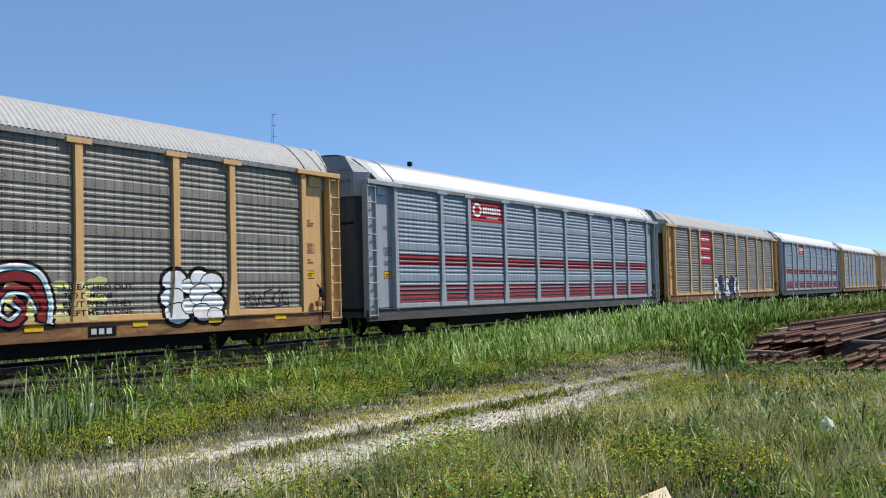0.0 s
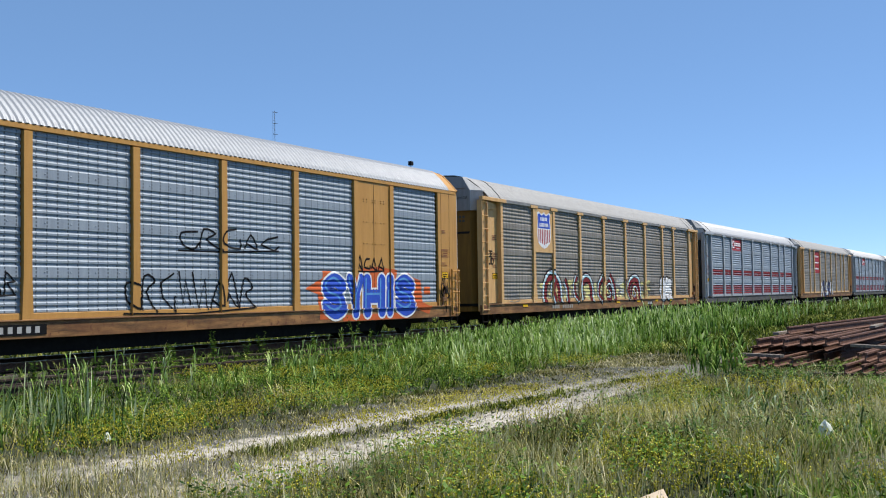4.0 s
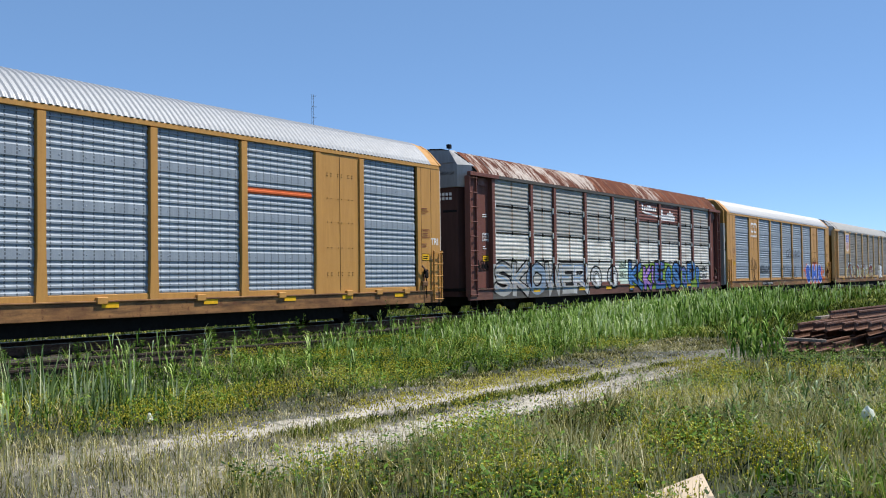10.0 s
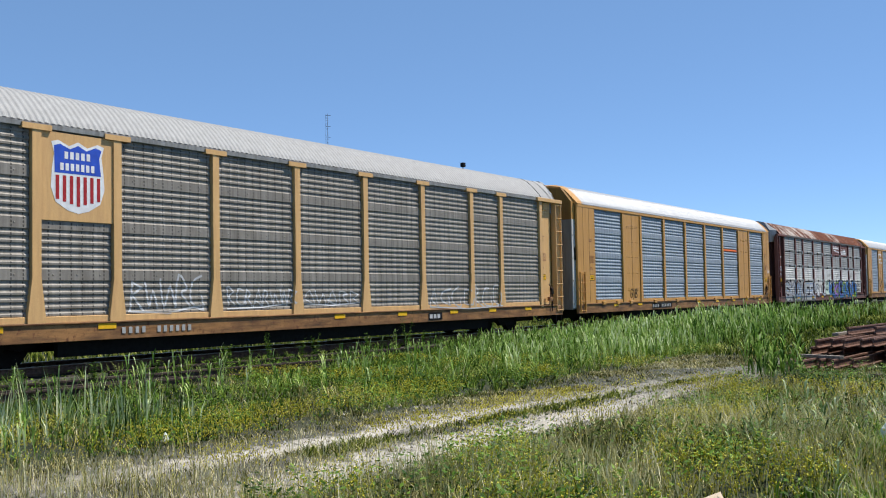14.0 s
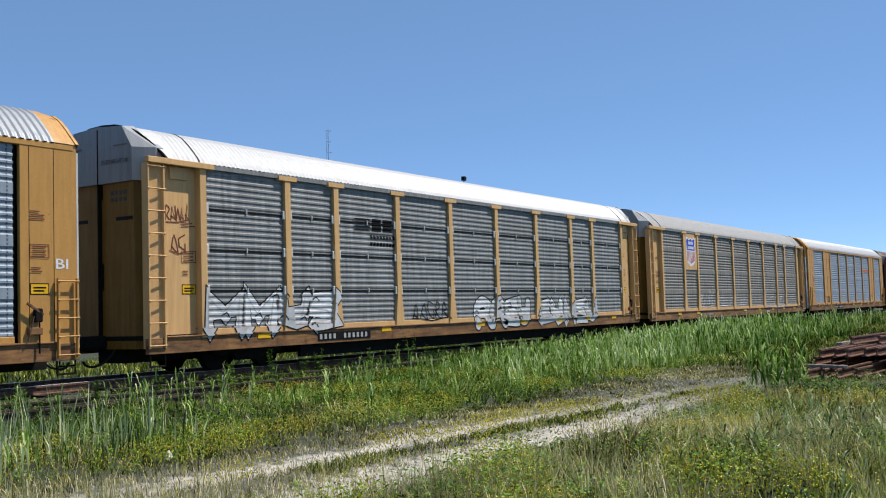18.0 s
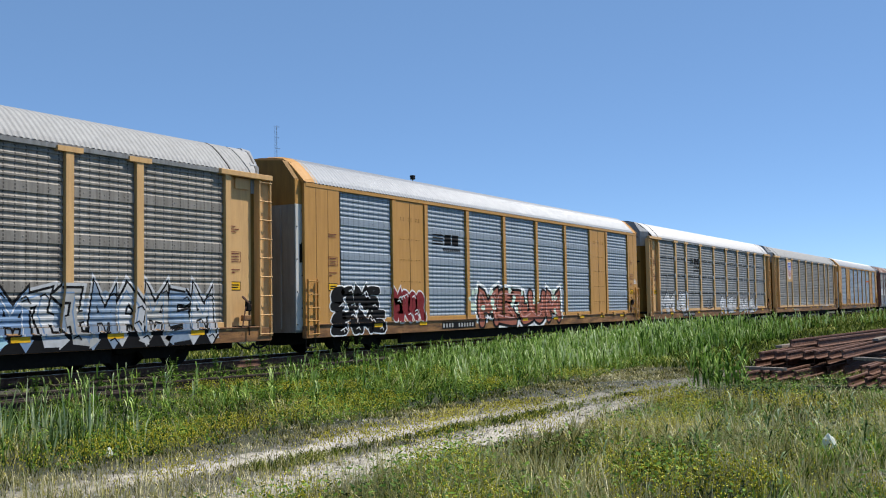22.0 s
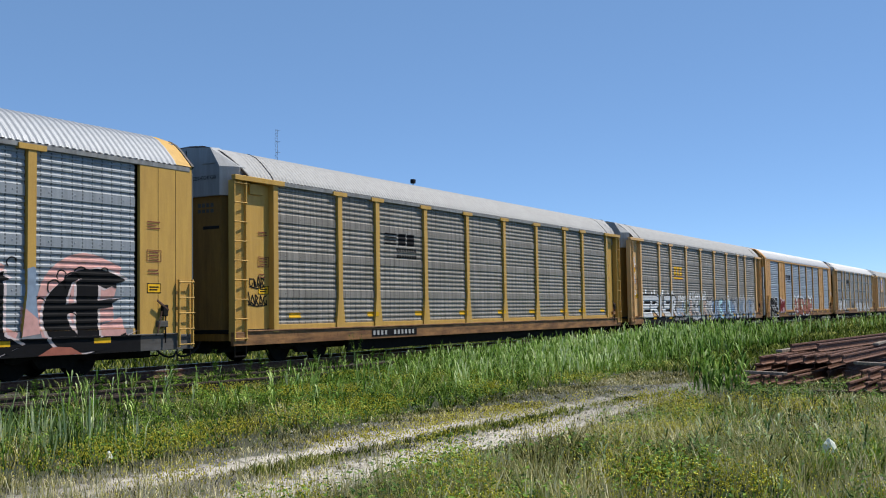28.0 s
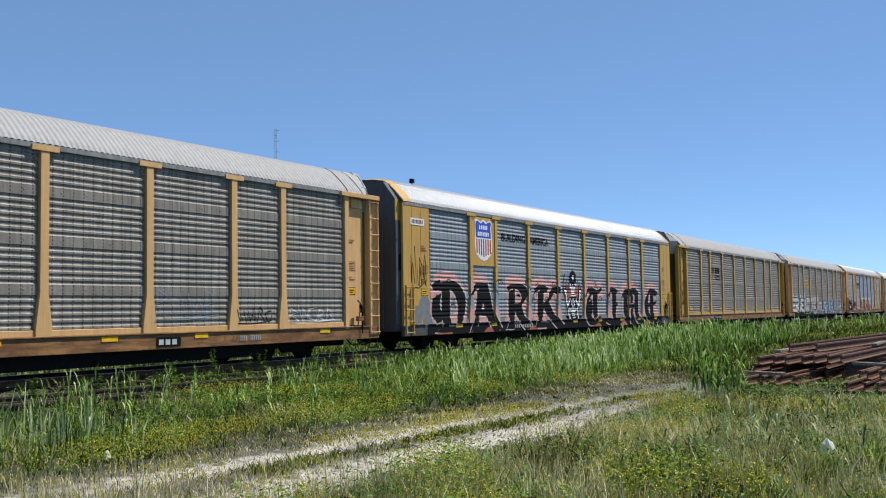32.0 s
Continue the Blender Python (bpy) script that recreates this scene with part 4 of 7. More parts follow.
CARS = {
    -5: TAN("weathered tan and grey auto-carrier wagon"),
    -4: TAN("weathered tan and grey auto-carrier wagon"),
    -3: spec("tan auto-carrier wagon with pale galvanised side panels", "paint_tan", "panel_blue", "sill_tan", "roof_white"),
    -2: spec("silver auto-carrier wagon with dark red stripes", "paint_silver", "panel_blue", "sill_dark", "roof_white"),
    -1: TAN("weathered tan auto-carrier wagon with a red emblem"),
    0: spec("silver auto-carrier wagon with dark red stripes and a red emblem", "paint_silver", "panel_blue", "sill_dark", "roof_bright", door="paint_grey"),
    1: TAN("weathered tan auto-carrier wagon with spiral graffiti", plate=True),
    2: FLUSH("amber auto-carrier wagon with blue-grey panels and blue graffiti"),
    3: spec("brown auto-carrier wagon with rusted roof and colourful graffiti", "paint_brown", "panel_patched", "sill_brown", "roof_rust", kind="seams", door="door_brown", lip="black_steel", cap_t=False, eave="sill_dark", flare=0.11, rib=0.30, ribd=0.015),
    4: FLUSH("amber auto-carrier wagon with blue-grey panels and a red stripe", pockets=-12),
    5: TAN("weathered tan auto-carrier wagon with a shield emblem", plate=True),
    6: spec("tan auto-carrier wagon with dark panels, white roof and white graffiti", "paint_tan", "panel_dark", "sill_tan", "roof_white", kind="seams", eave="panel_dark", lip="black_steel"),
    7: FLUSH("amber auto-carrier wagon with blue-grey panels and red graffiti", pockets=4.2),
    8: TAN("weathered tan auto-carrier wagon with white and blue graffiti"),
    9: spec("yellow auto-carrier wagon with ribbed grey panels", "paint_yellow", "panel_grey", "sill_tan", "roof_galv"),
    10: spec("yellow auto-carrier wagon with black and pink lettered graffiti", "paint_yellow", "panel_mid", "sill_dark", "roof_bright", "flush", plate=True, cap="paint_yellow", dtop="paint_grey", door="paint_grey", edge="paint_grey", rib=0.17, ribd=0.022),
    11: TAN("weathered tan auto-carrier wagon with faded graffiti"),
}
TRAIN = {k: wagon("wagon", k, sp) for k, sp in CARS.items()}


# ---- paint on the sides: emblems, lettering, graffiti ----
GLYPHS = {
    "A": "0,0 .4,1 .6,1 1,0|.22,.36 .78,.36", "B": "0,0 0,1|~0,1 .75,.95 .8,.7 .1,.53|~.1,.53 .95,.42 .9,.08 0,0", "C": "~.95,.8 .6,1 .15,.85 0,.5 .15,.12 .6,0 .95,.2",
    "D": "0,0 0,1|~0,1 .7,.95 1,.5 .7,.05 0,0", "E": "1,1 0,1 0,0 1,0|0,.5 .75,.5", "F": "1,1 0,1 0,0|0,.5 .7,.5", "G": "~.95,.85 .5,1 .05,.7 .05,.25 .5,0 .95,.2 .95,.5 .55,.5",
    "H": "0,0 0,1|1,0 1,1|0,.48 1,.48", "I": ".5,0 .5,1", "K": "0,0 0,1|.95,1 .1,.48 1,0", "L": "0,1 0,0 1,0", "M": "0,0 .08,1 .5,.4 .92,1 1,0", "N": "0,0 0,1 1,0 1,1",
    "O": "~.5,1 .06,.75 .06,.25 .5,0 .94,.25 .94,.75 .5,1", "P": "0,0 0,1|~0,1 .8,.97 .92,.68 .5,.45 0,.45", "R": "0,0 0,1|~0,1 .8,.97 .88,.68 .5,.48 0,.47|.35,.47 1,0",
    "S": "~.95,.82 .5,1 .08,.8 .3,.55 .8,.42 .92,.15 .5,0 .05,.18", "T": "0,1 1,1|.5,1 .5,0", "U": "~0,1 .03,.25 .5,0 .97,.25 1,1", "V": "0,1 .5,0 1,1", "W": "0,1 .2,0 .5,.6 .8,0 1,1",
    "X": "0,0 1,1|0,1 1,0", "Y": "0,1 .5,.45 1,1|.5,.45 .5,0", "Z": "0,1 1,1 0,0 1,0", "i": ".5,0 .5,.62|.5,.86 .5,1", "@": "~.5,.5 .62,.55 .6,.4 .42,.36 .32,.55 .5,.72 .78,.62 .78,.32 .5,.16 .16,.34 .14,.72 .5,.98 .95,.8 1,.3",
    "e": "~.9,.62 .95,.85 .5,1 .05,.7 .05,.3 .5,0 .92,.12 .8,.46 .4,.42", "&": "~0,.3 .2,.8 .5,.9 .6,.5 .3,.2 .6,.05 .9,.4 1,1", "~": "~0,.2 .15,.8 .3,.2 .45,.9 .6,.1 .75,.8 1,.3",
}


def strokes_of(ch):
    out = []
    for s in GLYPHS.get(ch, GLYPHS["~"]).split("|"):
        curved = s.startswith("~")
        pts = [Vector([float(v) for v in p.split(",")]) for p in s.lstrip("~").split()]
        out.append(smooth(pts) if curved else pts)
    return out


def smooth(pts, n=4):
    out = []
    for i in range(len(pts) - 1):
        p0, p1, p2, p3 = pts[max(i - 1, 0)], pts[i], pts[i + 1], pts[min(i + 2, len(pts) - 1)]
        for j in range(n):
            u = j / n
            out.append(0.5 * (2 * p1 + (p2 - p0) * u + (2 * p0 - 5 * p1 + 4 * p2 - p3) * u * u + (3 * p1 - p0 - 3 * p2 + p3) * u ** 3))
    return out + [pts[-1]]


class Paint:
    """Flat shapes (x along the wagon, z up) that are laid on the corrugated side like a coat of paint."""

    def __init__(self, sp, *mats):
        self.sp, self.mats, self.faces, self.lift = sp, [M[m] if isinstance(m, str) else m for m in mats], [], 0.004

    def poly(self, pts, mi=0, layer=0):
        self.lift += 0.00015
        self.faces.append(([tuple(p) for p in pts], mi, self.lift + 0.0022 * layer))

    def rect(self, x0, x1, z0, z1, mi=0, layer=0):
        self.poly([(x0, z0), (x1, z0), (x1, z1), (x0, z1)], mi, layer)

    def blob(self, x, z, rx, rz, mi=0, layer=0, n=14, wob=0.0):
        self.poly([(x + rx * (1 + wob * math.sin(3 * a + x)) * math.cos(a), z + rz * (1 + wob * math.cos(2 * a + z)) * math.sin(a)) for a in (2 * math.pi * i / n for i in range(n))], mi, layer)

    def stroke(self, pts, w, mi=0, layer=0, ext=0.0, nib=None):
        pts = [Vector(p) for p in pts]
        if ext and len(pts) > 1:
            a, b = (pts[0] - pts[1]).normalized(), (pts[-1] - pts[-2]).normalized()
            pts = [pts[0] + a * ext, *pts[1:-1], pts[-1] + b * ext]
        L, R = [], []
        for i, p in enumerate(pts):
            if nib is not None:
                o = Vector(nib) * 0.5
            else:
                d1 = (p - pts[i - 1]).normalized() if i else None
                d2 = (pts[i + 1] - p).normalized() if i + 1 < len(pts) else None
                t = ((d1 or d2) + (d2 or d1))
                t = t.normalized() if t.length > 1e-4 else (d1 or d2)
                c = max(0.55, abs(t.dot(d1 or d2)))
                o = Vector((-t.y, t.x)) * (w / 2 / c)
            L.append(p + o)
            R.append(p - o)
        self.lift += 0.00015
        y = self.lift + 0.0022 * layer
        for i in range(len(pts) - 1):
            q = [L[i], L[i + 1], R[i + 1], R[i]]
            self.faces.append(([tuple(v) for v in q], mi, y))

    def letter(self, ch, x0, x1, z0, z1, w, mi=0, layer=0, ext=0.0, slant=0.0, nib=None):
        for s in strokes_of(ch):
            self.stroke([(x0 + (x1 - x0) * p.x + slant * p.y, z0 + (z1 - z0) * p.y) for p in s], w, mi, layer, ext, nib)

    def caps(self, ch, x0, x1, z0, z1, w, mi, layer, slant=0.0):
        """Round ends and corners for fat letters."""
        for s in strokes_of(ch):
            ends = s if len(s) < 6 else (s[0], s[-1])
            for p in ends:
                self.blob(x0 + (x1 - x0) * p.x + slant * p.y, z0 + (z1 - z0) * p.y, w / 2, w / 2, mi, layer, 12)

    def text(self, body, x0, x1, z0, z1, mi=0, layer=0, bold=0.0):
        cu = bpy.data.curves.new("words", "FONT")
        cu.body, cu.resolution_u, cu.offset = body, 2, bold
        ob = bpy.data.objects.new("words", cu)
        me = bpy.data.meshes.new_from_object(ob)
        co = [v.co.copy() for v in me.vertices]
        ax, bx = min(c.x for c in co), max(c.x for c in co)
        az, bz = min(c.y for c in co), max(c.y for c in co)
        self.lift += 0.0003
        for p in me.polygons:
            self.faces.append(([(x0 + (co[i].x - ax) / (bx - ax) * (x1 - x0), z0 + (co[i].y - az) / (bz - az) * (z1 - z0)) for i in p.vertices], mi, self.lift + 0.0022 * layer))
        bpy.data.objects.remove(ob)
        bpy.data.meshes.remove(me)
        bpy.data.curves.remove(cu)

    def zone(self, x, z):
        """Which surface lies at this place of the side, and how far out it is."""
        sp = self.sp
        if z < 0.84:
            return "sill", HALF - 0.005
        if z < 0.875 and abs(x) < CAR_END - 0.5:
            return "lip", HALF + 0.03
        if abs(x) > SIDE_END - 0.09:
            if sp["style"] == "tall":
                return ("endpost", HALF + 0.015) if abs(x) < 12.01 else ("end", HALF - 0.15)
            return "end", HALF - 0.015
        edges = (-SIDE_END, *POSTS, SIDE_END)
        f = sp.get("flare", 0.20)
        for p in POSTS:
            hw = 0.10 if z > 1.75 else f if z < 0.99 else 0.10 + (f - 0.10) * (1.75 - z) / 0.76
            if abs(x - p) < hw:
                return "post", HALF + 0.012
        i = sum(1 for e in edges if e < x) - 1
        if i in sp.get("solid", ()):
            return "solid", HALF - 0.03
        if i == 1 and z > 2.86 and sp.get("plate"):
            return "plate", HALF - 0.02
        if z < 1.0:
            return "base", FACE + 0.05
        return "panel", None

    def lay(self, car, name, label=""):
        bm = bmesh.new()
        xs = [p[0] for f in self.faces for p in f[0]]
        zs = [p[1] for f in self.faces for p in f[0]]
        x0, x1, z0, z1 = min(xs), max(xs), min(zs), max(zs)
        for pts, mi, y in self.faces:
            try:
                f = bm.faces.new([bm.verts.new((p[0], y, p[1])) for p in pts])
                f.material_index = mi
            except ValueError:
                pass
        pr = PROFILE[self.sp.get("kind", "bands")]
        cuts = [((0, 0, z), (0, 0, 1)) for z in (0.505, 0.84, 0.875, 0.99, 1.0, 1.75, 2.86) if z0 < z < z1]
        cuts += [((0, 0, z), (0, 0, 1)) for z, d in pr if z0 < z < z1 and 1.0 < z]
        fl = self.sp.get("flare", 0.20)
        for p in POSTS:
            if x0 - 0.3 < p < x1 + 0.3:
                for s in (-1, 1):
                    cuts.append(((p + s * 0.10, 0, 0), (1, 0, 0)))
                    if z0 < 1.75:
                        cuts.append(((p + s * fl, 0, 0.99), (0.76, 0, s * (fl - 0.10))))
        for x in (SIDE_END - 0.09, 12.01):
            for s in (-1, 1):
                if x0 < s * x < x1:
                    cuts.append(((s * x, 0, 0), (1, 0, 0)))
        for co, no in cuts:
            bmesh.ops.bisect_plane(bm, geom=bm.verts[:] + bm.edges[:] + bm.faces[:], dist=1e-5, plane_co=co, plane_no=no)
        zz, dd = [p[0] for p in pr], [p[1] for p in pr]
        vs, fs, mats, idx = [], [], [], {}
        for f in bm.faces:
            c = f.calc_center_median()
            if c.z < 0.505:
                continue
            kind, out = self.zone(c.x, c.z)
            face = []
            for v in f.verts:
                k = (v.index, kind) if v.index >= 0 else None
                k = (round(v.co.x, 5), round(v.co.y, 6), round(v.co.z, 5), kind)
                if k not in idx:
                    o = out if out is not None else FACE + float(np.interp(v.co.z, zz, dd))
                    idx[k] = len(vs)
                    vs.append((v.co.x, -o - v.co.y, v.co.z))
                if idx[k] not in face:
                    face.append(idx[k])
            if len(face) > 2:
                fs.append(face)
                mats.append(f.material_index)
        bm.free()
        me = bpy.data.meshes.new(name)
        me.from_pydata(vs, [], fs)
        for m in self.mats:
            me.materials.append(m)
        me.polygons.foreach_set("material_index", mats)
        me.update()
        return put(name, me, car, label=label)


for nm, col in dict(g_blue=(0.035, 0.09, 0.48), g_navy=(0.03, 0.045, 0.12), g_sky=(0.10, 0.28, 0.58), g_white=(0.72, 0.73, 0.74), g_blush=(0.55, 0.46, 0.45), g_black=(0.008, 0.008, 0.009), g_orange=(0.55, 0.12, 0.04), g_pink=(0.56, 0.31, 0.28),
                    g_maroon=(0.20, 0.025, 0.03), g_cream=(0.58, 0.54, 0.24), g_green=(0.16, 0.34, 0.05), g_purple=(0.16, 0.09, 0.42), g_cyan=(0.38, 0.60, 0.68), g_grey=(0.19, 0.20, 0.215), g_silver=(0.46, 0.47, 0.48),
                    g_salmon=(0.33, 0.115, 0.08), g_mint=(0.55, 0.66, 0.55), g_slate=(0.22, 0.28, 0.36), g_gold=(0.60, 0.34, 0.02), g_sage=(0.27, 0.31, 0.24), g_peach=(0.46, 0.33, 0.26), g_dusk=(0.17, 0.26, 0.40), g_steel=(0.055, 0.15, 0.34), g_violet=(0.24, 0.15, 0.50), g_chalk=(0.56, 0.57, 0.58), g_lime=(0.20, 0.33, 0.06), g_brown=(0.17, 0.055, 0.04), g_gauze=(0.36, 0.36, 0.35)).items():
    M[nm] = plain(nm, col, 0.75, 0.0, 0.14, 6.0)


def piece(k, word, x0, x1, z0, z1, fill, line, weight=0.30, edge=0.10, shine=None, halo=None, slant=0.0, label="painted graffiti letter", jitter=0.04, gap=0.06, soft=False, most=0.235):
    """A row of fat outlined graffiti letters on wagon k, each letter a part."""
    car, sp = TRAIN[k][0], CARS[k]
    rd = random.Random(len(word) * 31 + k)
    n = len(word)
    w = (x1 - x0) / n
    for i, ch in enumerate(word):
        if ch == " ":
            continue
        a, b = x0 + i * w + gap * w, x0 + (i + 1) * w - gap * w
        lo, hi = z0 + rd.uniform(0, jitter) * (z1 - z0), z1 - rd.uniform(0, 3 * jitter) * (z1 - z0)
        t = min(weight * w, most * (z1 - z0))
        m = t * 0.5
        fl = fill[i % len(fill)] if isinstance(fill, (list, tuple)) else fill
        p = Paint(sp, line, fl, shine or fl, halo or line)
        box = (a + m, b - m, lo + m, hi - m) if ch not in "iI" else ((a + b) / 2 - 0.03, (a + b) / 2 + 0.03, lo + m, hi - m)
        s = slant + rd.uniform(-0.05, 0.05)
        if halo:
            p.letter(ch, *box, t + 4.2 * edge, 3, 0, t * 0.5 + 2.1 * edge, s)
        sq = 0.0 if soft else 1.0
        p.letter(ch, *box, t + 2 * edge, 0, 1, sq * (t * 0.5 + edge), s)
        if soft:
            p.caps(ch, *box, t + 2 * edge, 0, 1, s)
        p.letter(ch, *box, t, 1, 2, sq * t * 0.5, s)
        if soft:
            p.caps(ch, *box, t, 1, 2, s)
        if shine:
            p.letter(ch, box[0] - t * 0.16, box[1] - t * 0.16, box[2] + t * 0.18, box[3] + t * 0.18, t * 0.16, 2, 3, 0.0, s)
        p.lay(car, "graffiti_letter", label)


def scribble(k, x0, x1, z0, z1, col="g_black", w=0.045, loops=4):
    """A thin sprayed tag of quick bent strokes that spells nothing."""
    rd = random.Random(int(abs(x0) * 100) + 7 * k + loops)
    p = Paint(CARS[k], col)
    n = max(2, int(loops * 1.4))
    u, h = (x1 - x0) / n, z1 - z0
    for i in range(n):
        a, tall = x0 + i * u, rd.uniform(0.7, 1.0)
        q = lambda fx, fz: Vector((a + u * (fx + rd.uniform(-0.14, 0.14)), z0 + h * tall * max(0.0, min(1.0, fz + rd.uniform(-0.12, 0.12)))))
        form = rd.choice((((0.1, 0.0), (0.2, 0.95), (0.8, 0.7), (0.3, 0.45), (0.95, 0.0)), ((0.85, 0.9), (0.2, 0.8), (0.15, 0.3), (0.8, 0.05), (0.9, 0.45)), ((0.05, 0.95), (0.4, 0.05), (0.6, 0.7), (0.95, 0.1)), ((0.1, 0.1), (0.5, 1.0), (0.9, 0.05), (0.2, 0.4))))
        pts = [q(*f) for f in form]
        p.stroke(smooth(pts, 3) if rd.random() < 0.6 else pts, w, 0, 1, 0.01)
    p.stroke([(x0, z0 + h * rd.uniform(-0.1, 0.1)), (x0 + 0.5 * (x1 - x0), z0 - 0.06 * h), (x1, z0 + h * rd.uniform(0.0, 0.15))], w * 0.8, 0, 2)
    return p.lay(TRAIN[k][0], "graffiti_scribble", "thin sprayed graffiti scribble")


def wild(k, x0, x1, z0, z1, fills, line, n, edge=0.06, shine=None, halo=None, fat=0.2, label="fat outlined graffiti shape", sharp=False):
    """Interlocking fat outlined shapes with inner strokes, that spell nothing, each a part."""
    rd = random.Random(int(abs(x0) * 37) + 11 * k + n)
    w, h = (x1 - x0) / n, z1 - z0
    t = fat * h
    for i in range(n):
        a = x0 + i * w
        q = lambda u, v: Vector((a + w * (u + rd.uniform(-0.08, 0.08)), z0 + t * 0.6 + (h - 1.2 * t) * min(1, max(0, v + rd.uniform(-0.1, 0.1)))))
        form = rd.choice((((0.1, 0), (0.15, 0.6), (0.5, 1), (0.9, 0.75), (0.75, 0.4), (1.0, 0)), ((0.9, 0.95), (0.3, 0.9), (0.15, 0.5), (0.7, 0.45), (0.9, 0.1), (0.1, 0.05)),
                          ((0.1, 1), (0.2, 0.3), (0.5, 0.05), (0.85, 0.3), (0.9, 1)), ((0.0, 0.9), (0.55, 1.0), (0.45, 0.5), (0.6, 0.0), (1.05, 0.1)), ((0.15, 0), (0.2, 1), (0.55, 0.45), (0.95, 1), (0.9, 0))))
        path = [q(u, v) for u, v in form] if sharp else smooth([q(u, v) for u, v in form], 4)
        cross = [q(0.2, 0.5), q(0.85, 0.5)]
        p = Paint(CARS[k], line, fills[i % len(fills)], shine or fills[i % len(fills)], halo or line)
        if halo:
            p.stroke(path, t + 4.4 * edge, 3, 0, 0.05)
        for mi, ww, ly in ((0, t + 2 * edge, 1), (1, t, 2)):
            p.stroke(path, ww, mi, ly, 0.03)
            for end, prev in ((path[0], path[1]), (path[-1], path[-2])):
                if sharp:
                    d = (end - prev).normalized()
                    o = Vector((-d.y, d.x)) * ww * 0.72
                    p.poly([end + o - d * 0.06, end - o - d * 0.06, end + d * ww * 0.75], mi, ly)
                else:
                    p.blob(*end, ww / 2, ww / 2, mi, ly, 11)
            p.stroke(cross, ww * 0.75, mi, ly)
        if shine:
            p.stroke([(v.x - t * 0.2, v.y + t * 0.2) for v in path], t * 0.13, 2, 3)
        for m in range(2):
            c = rd.choice(path)
            p.stroke([(c.x - t * 0.4, c.y), (c.x + t * 0.1, c.y + t * 0.2), (c.x + t * 0.4, c.y - t * 0.15)], 0.03, 0, 4)
        p.lay(TRAIN[k][0], "graffiti_shape", label)


def bars(k, x0, x1, z0, z1, n, col="g_white", back=None, name="marking", label="stencilled marking", fillw=0.66):
    """A short line of lettering, as plain bars."""
    p = Paint(CARS[k], col, back or col)
    if back:
        p.rect(x0 - 0.07, x1 + 0.07, z0 - 0.05, z1 + 0.05, 1, 3)
    u = (x1 - x0) / n
    for i in range(n):
        p.rect(x0 + i * u, x0 + (i + fillw) * u, z0, z1, 0, 4)
    return p.lay(TRAIN[k][0], name, label)


def shield(k, xc, z0, z1, name="emblem"):
    """A striped shield with a blue head, on its painted plate."""
    car = TRAIN[k][0]
    h = z1 - z0
    w = h * 0.44
    out = [(-1, .97), (-.75, 1), (-.35, .93), (0, 1), (.35, .93), (.75, 1), (1, .97), (.9, .82), (.98, .6), (1.02, .35), (.85, .15), (.4, .04), (0, 0), (-.4, .04), (-.85, .15), (-1.02, .35), (-.98, .6), (-.9, .82)]
    p = Paint(CARS[k], "g_white", "g_blue", "paint_red")
    p.poly([(xc + x * w, z0 + z * h) for x, z in out[::-1]], 0, 0)
    q = [(x * 0.9, 0.05 + z * 0.9) for x, z in out]
    head = [v for v in q if v[1] > 0.52]
    head = [(-0.88, 0.55)] + [v for v in q[:7]] + [(0.81, .8), (0.88, 0.55)]
    head[1], head[7] = (-0.9, 0.92), (0.9, 0.92)
    p.poly([(xc + x * w, z0 + z * h) for x, z in head[::-1]], 1, 1)
    for i in range(7):
        x = -0.78 + i * 0.26
        p.rect(xc + (x - 0.065) * w, xc + (x + 0.065) * w, z0 + h * (0.10 + 0.11 * abs(x)), z0 + h * 0.52, 2, 1)
    for r, n, sc in ((0.80, 5, 0.52), (0.64, 7, 0.68)):
        for i in range(n):
            x = -sc + 2 * sc * i / n
            p.rect(xc + x * w, xc + (x + 1.3 * sc / n) * w, z0 + h * (r - 0.05), z0 + h * (r + 0.05), 0, 2)
    p.lay(car, name, "red white and blue shield emblem with bars of lettering")


def sill_marks(k, x0, x1, n=10, plate=True, refl=True, rx=(-10.2, -7.6, -5.2, 0.0, 2.9, 5.7, 8.1, 10.6)):
    """A reporting mark on the sill, as plain bars: four, a gap, six; and the reflectors along it."""
    p = Paint(CARS[k], "g_gauze", "g_black")
    if plate:
        p.rect(x0 - 0.07, x1 + 0.07, 0.57, 0.78, 1, 3)
    u = (x1 - x0) / 11.4
    for i in range(10):
        a = x0 + (i + (1.4 if i > 3 else 0.0)) * u
        p.rect(a, a + 0.52 * u, 0.61, 0.74, 0, 4)
    p.lay(TRAIN[k][0], "number_plate", "white bars of lettering on the sill")
    if refl:
        for x in rx:
            if not x0 - 0.6 < x < x1 + 0.1:
                p = Paint(CARS[k], "sign_yellow")
                p.rect(x, x + 0.45, 0.72, 0.83, 0, 4)
                p.lay(TRAIN[k][0], "reflector", "yellow reflective strip")


def tag(k, word, x0, x1, z0, z1, col="g_black", w=0.05, slant=0.0):
    """A thin hand-sprayed word."""
    p = Paint(CARS[k], col)
    u = (x1 - x0) / len(word)
    for i, ch in enumerate(word):
        p.letter(ch, x0 + i * u + 0.1 * u, x0 + (i + 0.86) * u, z0, z1, w, 0, 1, 0.01, slant)
    return p.lay(TRAIN[k][0], "graffiti_tag", "thin hand-sprayed word")


